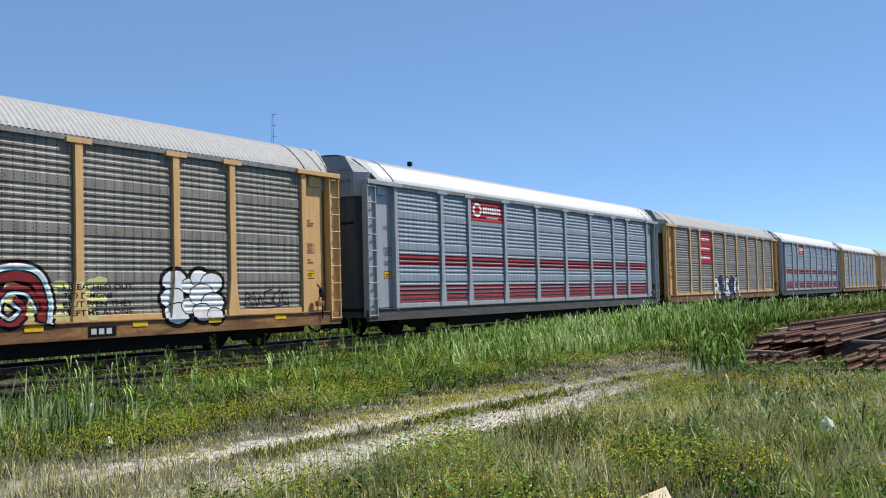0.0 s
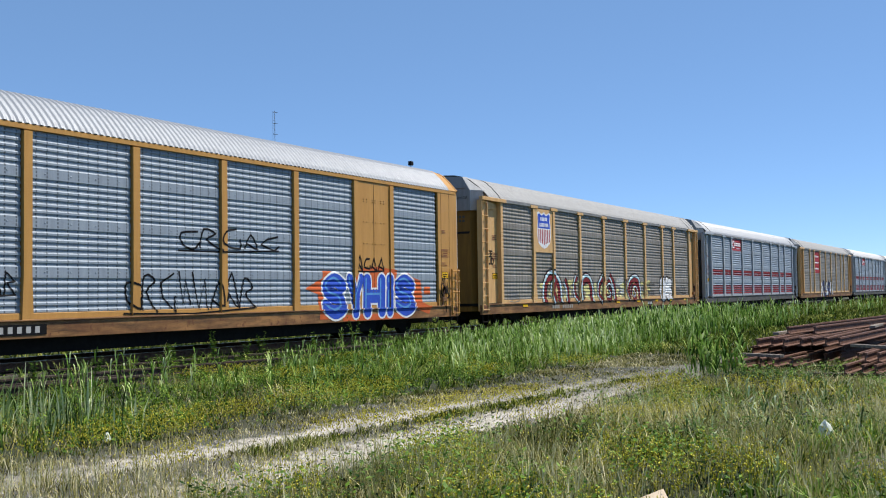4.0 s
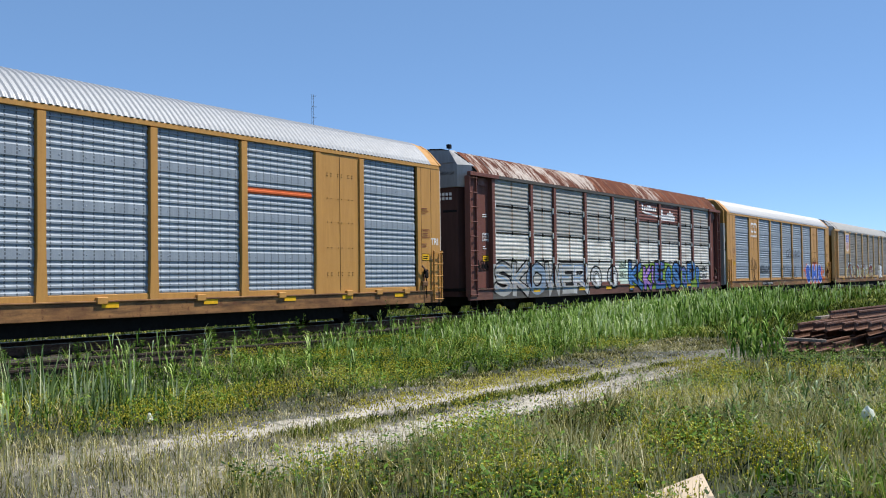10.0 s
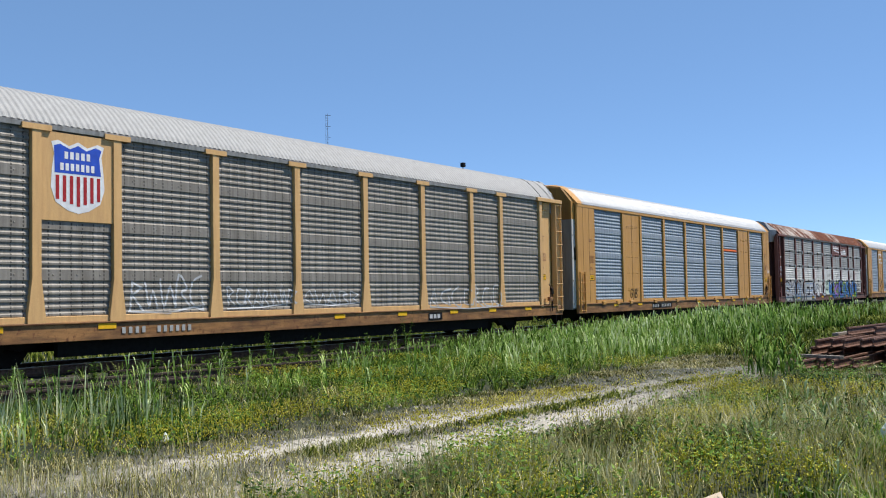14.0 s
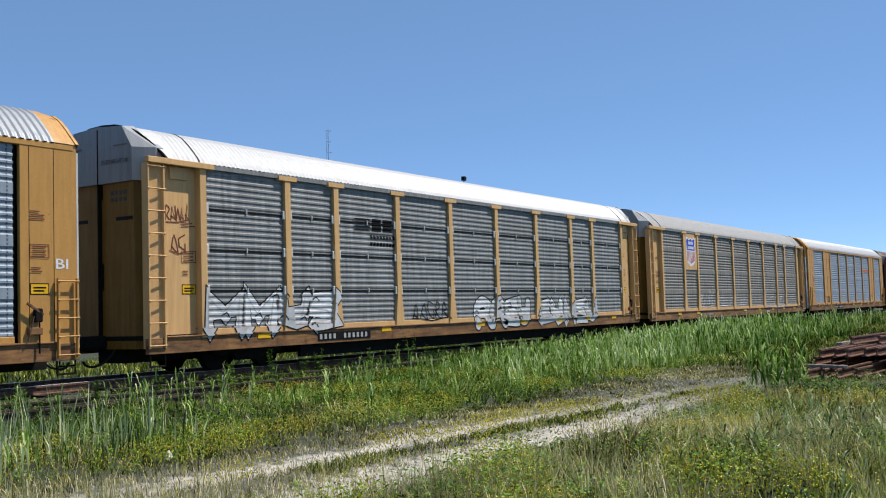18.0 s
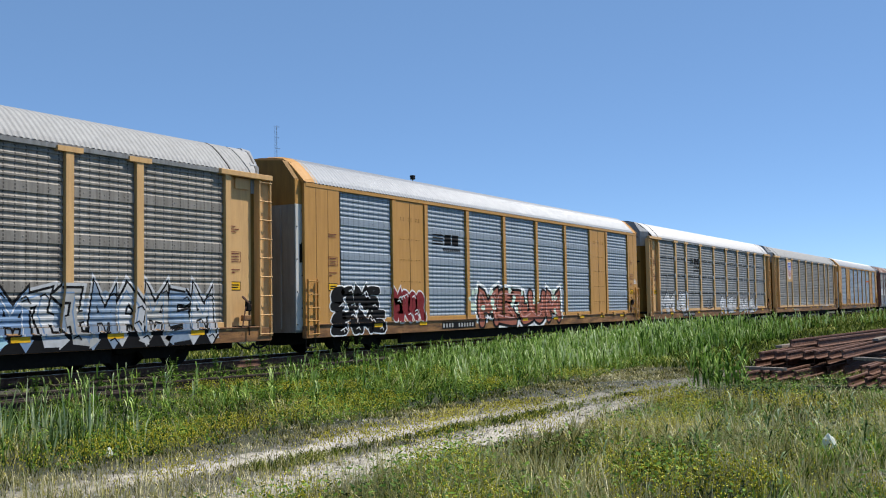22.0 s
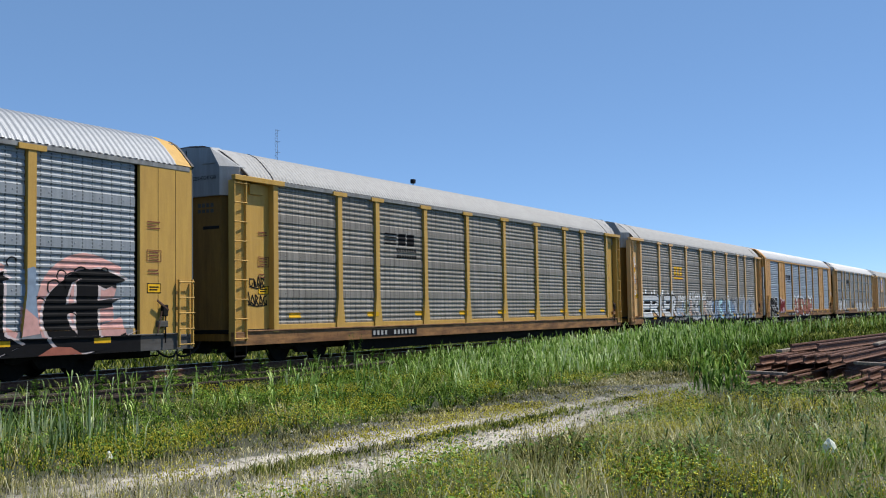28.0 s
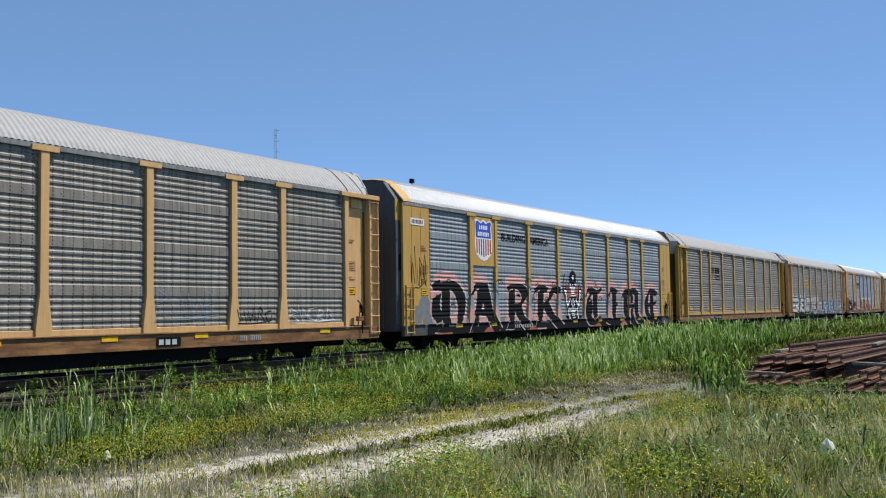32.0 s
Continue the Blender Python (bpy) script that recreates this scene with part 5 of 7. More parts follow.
def stencils(k, front=True):
    """Small data panels on the end columns."""
    dark = "g_white" if k in (3,) else "g_brown"
    rd = random.Random(k + 40)
    for s in (1, -1):
        x = s * 12.45 - (0.35 if s > 0 else 0.0)
        rows = [(3.36 - 0.07 * i, rd.uniform(0.2, 0.42), 0.0) for i in range(rd.choice((2, 3)))] + [(2.68 - 0.075 * i, 0.30, 0.05) for i in range(3)] + [(2.28 - 0.07 * i, rd.uniform(0.15, 0.38), 0.02) for i in range(2)]
        for z, q, o in rows:
            p = Paint(CARS[k], dark)
            p.rect(x + o, x + o + q, z, z + 0.026, 0, 4)
            p.lay(TRAIN[k][0], "data_stencil", "small stencilled data line")
        p = Paint(CARS[k], dark)
        p.stroke([(x, 2.49), (x + 0.42, 2.49), (x + 0.42, 2.74), (x, 2.74), (x, 2.485)], 0.016, 0, 3)
        p.lay(TRAIN[k][0], "data_frame", "thin stencilled frame round data lines")
        p = Paint(CARS[k], "sign_yellow", "g_black")
        p.rect(x, x + 0.42, 1.78, 2.0, 1, 0)
        p.rect(x + 0.02, x + 0.40, 1.80, 1.98, 0, 1)
        p.rect(x + 0.07, x + 0.35, 1.90, 1.93, 1, 2)
        p.rect(x + 0.07, x + 0.31, 1.84, 1.87, 1, 2)
        p.lay(TRAIN[k][0], "warning_label", "yellow warning label with dark bars")


def bubble(k, x0, x1, z0, z1):
    """Plump white sprayed lobes with black outlines."""
    rd = random.Random(k + 3)
    p = Paint(CARS[k], "g_black", "g_white")
    w, h = x1 - x0, z1 - z0
    lobes = [(u, v, r * (0.9 + 0.2 * rd.random())) for u, v, r in ((0.22, 0.78, 0.20), (0.18, 0.45, 0.19), (0.24, 0.16, 0.19), (0.46, 0.68, 0.15), (0.44, 0.3, 0.16), (0.62, 0.84, 0.15), (0.82, 0.74, 0.17), (0.66, 0.5, 0.19), (0.84, 0.34, 0.18), (0.66, 0.16, 0.17), (0.86, 0.1, 0.13))]
    for u, v, r in lobes:
        p.blob(x0 + u * w, z0 + v * h, r * w + 0.10, r * h * 1.05 + 0.10, 0, 0, 16)
    for u, v, r in lobes:
        p.blob(x0 + u * w, z0 + v * h, r * w + 0.03, r * h * 1.05 + 0.03, 0, 1, 16)
        p.blob(x0 + u * w, z0 + v * h, r * w, r * h * 1.05, 1, 1, 16)
    p.lay(TRAIN[k][0], "graffiti_shape", "white bubble graffiti with black outline")


def bend(k, w, *pts):
    """One thick bent stroke: dark red with a pale blue flank and black outlines."""
    p = Paint(CARS[k], "g_black", "g_maroon", "g_cyan", "g_white")
    path = smooth([Vector(v) for v in pts], 5)
    n = len(path) - 1
    side = []
    for i, v in enumerate(path):
        d = (path[min(i + 1, n)] - path[max(i - 1, 0)]).normalized()
        side.append(Vector((-d.y, d.x)))
    sg = 1 if side[1].x < 0 else -1
    p.stroke(path, w + 0.13, 0, 0, 0.05)
    p.stroke(path, w, 1, 1)
    p.stroke([v + o * w * 0.30 * sg for v, o in zip(path, side)], w * 0.34, 2, 2)
    p.stroke([v + o * w * 0.38 * sg for v, o in zip(path, side)], w * 0.12, 3, 3)
    p.stroke([v + o * w * 0.08 * sg for v, o in zip(path, side)], 0.03, 0, 3)
    p.lay(TRAIN[k][0], "graffiti_bend", "red and pale blue painted curl with black outline")


def art():
    rd = random.Random(11)
    # silver wagons: dark red stripes, red emblem
    for k in (0, -2):
        for i, (a, b) in enumerate(zip((-SIDE_END, *POSTS), (*POSTS, SIDE_END))):
            for z0, z1 in ((2.20, 2.33), (2.36, 2.55), (1.03, 1.13), (1.17, 1.28), (1.32, 1.43), (1.47, 1.57)):
                p = Paint(CARS[k], "g_maroon")
                p.rect(a + 0.16, b - 0.16, z0, z1)
                p.lay(TRAIN[k][0], "stripe", "dark red painted stripe")
        p = Paint(CARS[k], "paint_red", "g_white")
        p.rect(-7.0, -4.4, 3.82, 4.56)
        p.blob(-6.4, 4.22, 0.34, 0.25, 1, 1)
        p.blob(-6.4, 4.22, 0.22, 0.14, 0, 2)
        for i in range(8):
            p.rect(-5.95 + i * 0.18, -5.83 + i * 0.18, 4.12, 4.36, 1, 1)
        p.rect(-5.7, -4.75, 3.93, 4.0, 1, 1)
        p.lay(TRAIN[k][0], "emblem", "red plate with white bars of lettering")
    p = Paint(CARS[-1], "paint_red", "g_white")
    p.rect(-6.95, -4.42, 2.64, 4.54)
    for z in (4.05, 3.5, 2.95):
        for i in range(7):
            p.rect(-6.7 + i * 0.28, -6.5 + i * 0.28, z, z + 0.16, 1, 1)
    p.lay(TRAIN[-1][0], "emblem", "red plate with white bars of lettering")
    wild(-1, -4.2, 1.8, 0.5, 1.95, ("g_white", "g_navy"), "g_black", 5, 0.09)
    # tan wagon with spirals
    shield(1, -8.06, 3.02, 4.50)
    shield(5, -8.06, 3.02, 4.45)
    shield(10, -8.06, 3.04, 4.54)
    p = Paint(CARS[1], "g_cream")
    for i in range(210):
        x = rd.uniform(-8.3, 4.9)
        p.lift = 0.0042 + 0.000012 * i
        p.blob(x, 0.98 + 0.75 * rd.random() ** 1.5, rd.uniform(0.05, 0.24), rd.uniform(0.04, 0.12), 0, -1, 8, 0.15)
    tagged(p.lay(TRAIN[1][0], "graffiti_splash", "cream paint splashes"), kind="stuff")
    bend(1, 0.42, (-8.06, 0.88), (-7.97, 1.55), (-7.56, 1.92), (-7.05, 1.92), (-6.58, 1.61), (-6.45, 1.22), (-6.49, 0.87))
    bend(1, 0.30, (-7.1, 1.75), (-7.3, 1.35), (-7.05, 0.86))
    bend(1, 0.30, (-5.98, 1.74), (-5.70, 1.40), (-5.67, 1.07), (-5.75, 0.85))
    bend(1, 0.26, (-4.71, 1.94), (-4.92, 1.60), (-4.87, 1.19), (-4.53, 0.87))
    bend(1, 0.38, (-4.05, 0.94), (-4.15, 1.46), (-3.92, 1.76), (-3.55, 1.88), (-3.16, 1.74), (-2.90, 1.37), (-2.95, 0.86))
    bend(1, 0.30, (-1.56, 1.94), (-2.01, 1.59), (-2.07, 1.14), (-1.72, 0.82))
    bend(1, 0.30, (-0.66, 1.98), (-0.20, 1.58), (-0.02, 1.10), (-0.16, 0.86))
    bend(1, 0.20, (-0.21, 1.11), (-0.36, 1.54), (-0.80, 1.69), (-1.22, 1.43), (-1.16, 1.05), (-0.75, 0.95), (-0.53, 1.22), (-0.81, 1.38))
    bend(1, 0.14, (1.37, 1.79), (1.41, 1.33), (1.85, 0.89))
    bend(1, 0.36, (1.91, 0.92), (1.87, 1.55), (2.51, 1.88), (3.20, 1.82), (3.48, 1.30), (3.40, 0.90))
    bend(1, 0.20, (3.30, 1.13), (3.04, 1.50), (2.55, 1.52), (2.32, 1.15), (2.58, 0.92), (2.92, 1.14), (2.68, 1.35))
    scribble(1, 0.2, 1.05, 1.62, 1.95, "g_chalk", 0.04, 5)
    scribble(1, 0.75, 1.25, 1.15, 1.5, "g_chalk", 0.03, 4)
    scribble(1, -11.3, -10.4, 0.95, 1.5, "g_grey", 0.025, 5)
    tag(1, "TEE", -12.98, -12.40, 2.60, 2.80)
    tag(1, "SUD", -12.98, -12.30, 2.33, 2.54)
    for i, line in enumerate(("I REACHED OUT", "TO DEMONS", "BUT EVEN THEY", "LEFT ME ALONE")):
        p = Paint(CARS[1], "g_black")
        p.text(line, 3.9, 3.9 + 0.145 * len(line), 1.66 - 0.18 * i - 0.12, 1.66 - 0.18 * i, bold=0.012)
        p.lay(TRAIN[1][0], "lettering", "hand-painted dark lettering")
    bubble(1, 6.6, 8.65, 0.78, 1.98)
    scribble(1, 9.5, 11.3, 1.05, 1.55, "g_black", 0.03, 4)
    sill_marks(1, -7.4, -5.2, 10, plate=False)
    # amber wagon with blue letters
    p = Paint(CARS[2], "g_orange")
    for pts in (((4.7, 1.45), (5.5, 1.75), (5.5, 1.95), (5.9, 1.95), (5.9, 0.6), (5.3, 0.6), (5.3, 1.3)), ((7.0, 1.75), (7.4, 2.05), (8.2, 2.1), (9.4, 2.02), (9.2, 1.5), (7.2, 1.4)), ((10.0, 1.95), (10.3, 1.8), (10.8, 1.7), (10.9, 1.0), (11.4, 0.85), (11.2, 0.62), (10.0, 0.9))):
        p.poly(pts[::-1], 0, 0)
    p.rect(11.0, 11.4, 1.25, 1.5)
    p.rect(6.4, 9.9, 0.52, 0.70)
    p.lay(TRAIN[2][0], "graffiti_backing", "orange sprayed backing")
    for w, a, b in (("S", 5.40, 6.66), ("Y", 6.62, 7.46), ("H", 7.44, 8.62), ("i", 8.58, 9.14), ("S", 9.10, 10.45)):
        piece(2, w, a, b, 0.56, 2.0, "g_blue", "g_white", 0.36 if w != "i" else 0.6, 0.06, "g_sky", label="blue graffiti letter with white outline", gap=0.0, soft=True, most=0.275)
    scribble(2, 7.15, 8.6, 1.98, 2.45, "g_black", 0.06, 3)
    scribble(2, 11.95, 12.6, 1.1, 2.1, "g_black", 0.05, 2)
    scribble(2, -8.9, -7.5, 1.55, 2.3, "g_black", 0.05, 3)
    scribble(2, -8.5, -7.8, 0.9, 1.55, "g_black", 0.05, 2)
    scribble(2, -6.7, -4.5, 1.35, 1.85, "g_black", 0.04, 5)
    scribble(2, -1.8, 2.6, 0.95, 2.0, "g_black", 0.05, 6)
    scribble(2, -0.1, 3.6, 2.4, 3.0, "g_black", 0.05, 4)
    p = Paint(CARS[2], "g_white")
    for x in (-8.62, -7.98):
        ring = [(x + 0.27 + 0.25 * max(-1, min(1, 1.35 * math.cos(a))), 4.04 + 0.24 * max(-1, min(1, 1.35 * math.sin(a)))) for a in (0.31 * i for i in range(18))]
        p.stroke(ring, 0.10, 0, 0)
    for i in range(9):
        p.rect(-8.72 + i * 0.15, -8.62 + i * 0.15, 3.48, 3.60, 0, 0)
    p.lay(TRAIN[2][0], "emblem", "white rounded line emblem above a row of bars")
    sill_marks(2, -6.3, -3.9, 11, refl=False)
    # brown wagon
    p = Paint(CARS[3], "paint_brown", "g_white")
    p.rect(1.55, 4.15, 3.72, 4.60)
    p.rect(4.42, 6.98, 3.72, 4.60)
    p.poly([(2.05, 4.20), (4.3, 4.06), (4.3, 3.98), (2.5, 4.08)][::-1], 1, 1)
    for i, h in enumerate((0.34, 0.2, 0.2, 0.3, 0.32, 0.2, 0.2, 0.2)):
        p.rect(2.1 + i * 0.235, 2.27 + i * 0.235, 4.24, 4.24 + h * 0.8, 1, 1)
    for i, h in enumerate((0.52, 0.28, 0.28, 0.4, 0.5, 0.4, 0.28)):
        p.rect(4.6 + i * 0.28, 4.80 + i * 0.28, 3.86, 3.86 + h, 1, 1)
    p.lay(TRAIN[3][0], "nameboard", "brown nameboard with white bars of lettering")
    p = Paint(CARS[3], "g_lime", "sill_dark", "g_gauze", "g_mint")
    p.rect(-12.0, -4.0, 0.52, 1.70, 2, 0)
    p.rect(-12.0, -4.2, 0.50, 0.86, 1, 1)
    p.poly([(0.2, 0.95), (2.2, 0.6), (6.0, 0.7), (9.6, 0.62), (10.3, 1.1), (9.6, 1.6), (8.0, 1.3), (5.0, 1.9), (2.2, 1.75), (0.3, 1.5)], 0, 0)
    p.rect(-0.7, 0.3, 0.9, 1.9, 3, 0)
    p.lay(TRAIN[3][0], "graffiti_backing", "grey and green sprayed backing")
    for w, a, b, f, sh in (("K", 0.22, 2.0, "g_steel", "g_sky"), ("K", 2.0, 3.1, "g_violet", "g_pink"), ("i", 3.08, 3.5, "g_violet", "g_pink"), ("E", 3.5, 4.95, "g_steel", "g_violet"), ("e", 4.98, 5.85, "g_steel", "g_sky"),
                           ("S", 5.85, 7.15, "g_steel", "g_sky"), ("S", 7.18, 8.1, "g_steel", "g_violet"), ("P", 8.12, 9.55, "g_steel", "g_sky"), ("P", 9.55, 10.1, "g_steel", "g_sky")):
        piece(3, w, a, b, 0.60 if w != "i" else 0.9, 1.98 if b - a > 1.15 else 1.72, f, "g_black", 0.36 if w != "i" else 0.5, 0.085, sh, None, label="blue graffiti letter with dark outline", gap=0.07)
    for w, a, b, f in (("S", -12.05, -10.55, "g_gauze"), ("K", -10.6, -9.35, "g_gauze"), ("O", -9.45, -7.9, "g_slate"), ("W", -8.0, -6.5, "g_gauze"), ("E", -6.55, -5.45, "g_gauze"), ("R", -5.5, -4.1, "g_silver")):
        piece(3, w, a, b, 0.56, 1.86, f, "g_black", 0.42, 0.07, "g_dusk", label="grey graffiti letter with black outline and blue shading", gap=0.0, slant=0.06, soft=w in "SO")
    for xc in (-3.2, -1.45):
        p = Paint(CARS[3], "g_black", "g_silver", "g_white")
        p.blob(xc, 1.2, 0.62, 0.50, 0, 0)
        p.blob(xc, 1.2, 0.52, 0.42, 1, 1)
        ring = [(xc + 0.33 * math.cos(a) * (1 - 0.05 * a), 1.18 + 0.3 * math.sin(a) * (1 - 0.05 * a)) for a in (i * 0.45 for i in range(26))]
        p.stroke(ring, 0.05, 0, 2)
        p.blob(xc + 0.1, 1.1, 0.16, 0.22, 2, 3)
        p.lay(TRAIN[3][0], "graffiti_eye", "grey painted eye with black rings")
    scribble(3, 10.2, 11.4, 1.45, 1.8, "g_black", 0.035, 5)
    scribble(3, 10.2, 11.4, 1.1, 1.4, "g_black", 0.03, 5)
    scribble(3, 10.2, 11.4, 0.8, 1.06, "g_black", 0.03, 5)
    scribble(3, -0.7, 0.1, 1.6, 1.9, "g_black", 0.03, 5)
    scribble(3, -0.6, 0.1, 1.2, 1.5, "g_black", 0.03, 4)
    scribble(3, -13.0, -12.05, 1.5, 1.9, "g_black", 0.04, 6)
    for x in (-9.0, -5.0, -2.3, 0.3, 5.6, 8.0):
        p = Paint(CARS[3], "sign_yellow")
        p.rect(x, x + 0.55, 0.70, 0.82, 0, 3)
        p.lay(TRAIN[3][0], "reflector", "yellow reflective strip")
    # amber wagon with a red stripe
    p = Paint(CARS[4], "g_orange", "g_slate")
    p.poly([(4.42, 3.36), (6.9, 3.36), (6.9, 3.52), (4.5, 3.52)], 0, 0)
    p.rect(4.42, 6.9, 3.24, 3.30, 1, 0)
    p.lay(TRAIN[4][0], "emblem", "orange and grey double stripe")
    tag(4, "GNB", -8.4, -7.6, 1.06, 1.42, w=0.045, slant=0.06)
    sill_marks(4, -5.9, -3.6, 11)
    p = Paint(CARS[4], "g_white")
    p.text("TRI", 12.62, 13.02, 2.28, 2.48, bold=0.01)
    p.lay(TRAIN[4][0], "lettering", "white painted lettering")
    # tan wagon with faded tags
    scribble(5, -6.8, -4.6, 1.05, 1.85, "g_silver", 0.05, 4)
    scribble(5, -3.9, -1.5, 1.1, 1.6, "g_silver", 0.04, 6)
    scribble(5, -1.2, 1.2, 1.1, 1.6, "g_silver", 0.04, 4)
    scribble(5, 4.6, 9.0, 0.9, 1.7, "g_silver", 0.05, 5)
    sill_marks(5, -7.0, -5.0, 10, plate=False)
    # dark panelled wagon
    wild(6, -11.9, -7.0, 0.76, 1.95, ("g_silver", "g_chalk"), "g_black", 4, 0.035, "g_gauze", fat=0.28, label="white graffiti shape with black outline", sharp=True)
    wild(6, 0.0, 3.7, 0.56, 1.70, ("g_chalk", "g_silver"), "g_black", 4, 0.045, "g_silver", fat=0.30, label="white bubble graffiti shape")
    wild(6, 4.3, 9.3, 0.54, 1.60, ("g_silver", "g_chalk"), "g_black", 5, 0.035, "g_gauze", fat=0.30, label="white graffiti shape with black outline", sharp=True)
    scribble(6, -3.6, -1.6, 1.0, 1.6, "g_black", 0.04, 4)
    scribble(6, -12.9, -12.2, 3.4, 3.8, "g_brown", 0.03, 4)
    scribble(6, -12.8, -12.3, 2.7, 3.2, "g_brown", 0.03, 2)
    # amber wagon with red letters
    p = Paint(CARS[7], "g_mint")
    for i in range(46):
        x = rd.choice((rd.uniform(-4.2, -2.2), rd.uniform(2.4, 4.4), rd.uniform(-1.5, 1.5)))
        p.blob(x, rd.uniform(1.0, 1.85), rd.uniform(0.10, 0.2), rd.uniform(0.08, 0.16), 0, 0, 10)
    tagged(p.lay(TRAIN[7][0], "graffiti_splash", "pale green paint dots"), kind="stuff")
    wild(7, -12.3, -9.9, 1.20, 1.96, ("g_black",), "g_white", 4, 0.04, None, fat=0.34, label="black graffiti shape with white outline")
    wild(7, -12.3, -9.6, 0.52, 1.26, ("g_black",), "g_white", 4, 0.04, None, fat=0.34, label="black graffiti shape with white outline")
    wild(7, -9.1, -7.3, 0.80, 1.86, ("g_maroon",), "g_white", 4, 0.045, None, fat=0.26, label="dark red graffiti shape with white outline")
    wild(7, -3.5, 3.6, 0.52, 1.92, ("g_salmon",), "g_black", 5, 0.10, "g_pink", "g_white", fat=0.28, label="salmon graffiti shape with black outline")
    sill_marks(7, -6.1, -3.9, 10)
    p = Paint(CARS[7], "g_white")
    p.text("BI", 12.68, 12.96, 2.28, 2.48, bold=0.01)
    p.lay(TRAIN[7][0], "lettering", "white painted lettering")
    for k, x, z in ((7, -6.65, 3.35), (6, -6.3, 3.5), (9, -6.7, 3.35)):
        p = Paint(CARS[k], "g_black")
        for i in range(4):
            p.poly([(x, z + 0.10 * i), (x + 0.75, z + 0.10 * i), (x + 0.75, z + 0.05 + 0.10 * i), (x + 0.1, z + 0.05 + 0.10 * i)], 0, 0)
        p.rect(x + 0.85, x + 1.28, z, z + 0.36)
        p.rect(x + 1.36, x + 1.80, z, z + 0.36)
        for i in range(8):
            p.rect(x + 0.75 + i * 0.15, x + 0.86 + i * 0.15, z - 0.20, z - 0.10)
            if k != 7:
                p.rect(x + 0.75 + i * 0.15, x + 0.86 + i * 0.15, z - 0.40, z - 0.30)
        p.lay(TRAIN[k][0], "emblem", "dark striped emblem with bars of lettering")
    sill_marks(6, -7.9, -5.8, 10)
    # tan wagon with white and blue letters
    p = Paint(CARS[8], "g_white", "g_grey", "g_black", "g_black")
    p.rect(-11.7, -6.2, 0.52, 0.84, 2, 0)
    p.rect(-6.2, 11.3, 0.50, 0.86, 3, 0)
    for i in range(12):
        p.blob(-11.6 + i * 0.45, 2.0 + 0.12 * math.sin(i * 2.1), 0.1, 0.14, 0, 0, 9)
    p.lay(TRAIN[8][0], "graffiti_backing", "dark sprayed backing")
    for w, a, b in (("E", -11.75, -10.35), ("R", -10.5, -9.1), ("N", -9.25, -8.05), ("E", -8.3, -7.15), ("R", -7.3, -6.2)):
        piece(8, w, a, b, 0.80, 1.97, "g_chalk", "g_black", 0.34, 0.085, "g_silver", label="white graffiti letter with black outline", gap=0.0, slant=0.05)
    p = Paint(CARS[8], "g_slate", "g_grey")
    top = [(11.4 - 0.55 * i, 1.62 + 0.14 * math.sin(i * 2.3)) for i in range(31)]
    p.poly([(-5.1, 0.9), (11.4, 0.9)] + top, 0, -1)
    p.lay(TRAIN[8][0], "graffiti_backing", "slate sprayed backing")
    wild(8, -6.2, -4.7, 0.80, 1.30, ("g_slate",), "g_white", 2, 0.03, None, fat=0.2)
    wild(8, -4.8, 1.1, 0.55, 1.80, ("g_sage", "g_peach", "g_gauze", "g_silver"), "g_black", 8, 0.06, "g_chalk", fat=0.21, sharp=True)
    wild(8, 1.0, 6.1, 0.55, 1.78, ("g_dusk", "g_slate", "g_cyan"), "g_black", 7, 0.06, "g_chalk", fat=0.21, sharp=True)
    wild(8, 6.1, 11.4, 0.52, 1.86, ("g_silver", "g_gauze", "g_slate"), "g_black", 7, 0.055, "g_dusk", "g_silver", fat=0.20, sharp=True)
    scribble(8, -5.8, -4.2, 1.65, 2.0, "g_white", 0.05, 5)
    scribble(8, -3.9, -0.4, 1.75, 2.25, "g_white", 0.05, 8)
    scribble(8, 4.1, 5.0, 1.7, 2.1, "g_white", 0.05, 2)
    p = Paint(CARS[8], "sign_yellow", "g_brown")
    p.rect(-12.86, -12.40, 2.98, 3.42, 0, 0)
    for z, q in ((3.28, 0.30), (3.17, 0.26), (3.06, 0.30)):
        p.rect(-12.80, -12.80 + q, z, z + 0.05, 1, 1)
    p.lay(TRAIN[8][0], "placard", "yellow placard with dark bars")
    for z0, z1, q in ((3.35, 4.0, 3), (2.55, 3.3, 3), (1.95, 2.5, 2)):
        scribble(8, -12.85, -12.35, z0, z1, "g_white", 0.035, q)
    p = Paint(CARS[8], "g_gold", "g_brown")
    for dx, mi, ly in ((0.04, 1, 0), (0.0, 0, 1)):
        for a in (-6.45, -5.92, -5.39):
            p.rect(a + dx, a + 0.42 + dx, 3.36 - dx, 3.52 - dx, mi, ly)
            p.rect(a + dx, a + 0.42 + dx, 3.05 - dx, 3.21 - dx, mi, ly)
            p.rect(a + 0.13 + dx, a + 0.29 + dx, 3.2 - dx, 3.37 - dx, mi, ly)
        p.rect(-6.5 + dx, -4.9 + dx, 2.86 - dx, 2.94 - dx, mi, ly)
    p.lay(TRAIN[8][0], "emblem", "yellow emblem with an underline")
    sill_marks(8, -6.7, -4.6, 10, plate=False)
    # yellow wagon
    scribble(9, -12.8, -12.2, 1.95, 2.3, "g_black", 0.035, 3)
    scribble(9, -12.9, -12.1, 1.5, 1.85, "g_black", 0.035, 4)
    sill_marks(9, -7.4, -5.0, 10, refl=False)
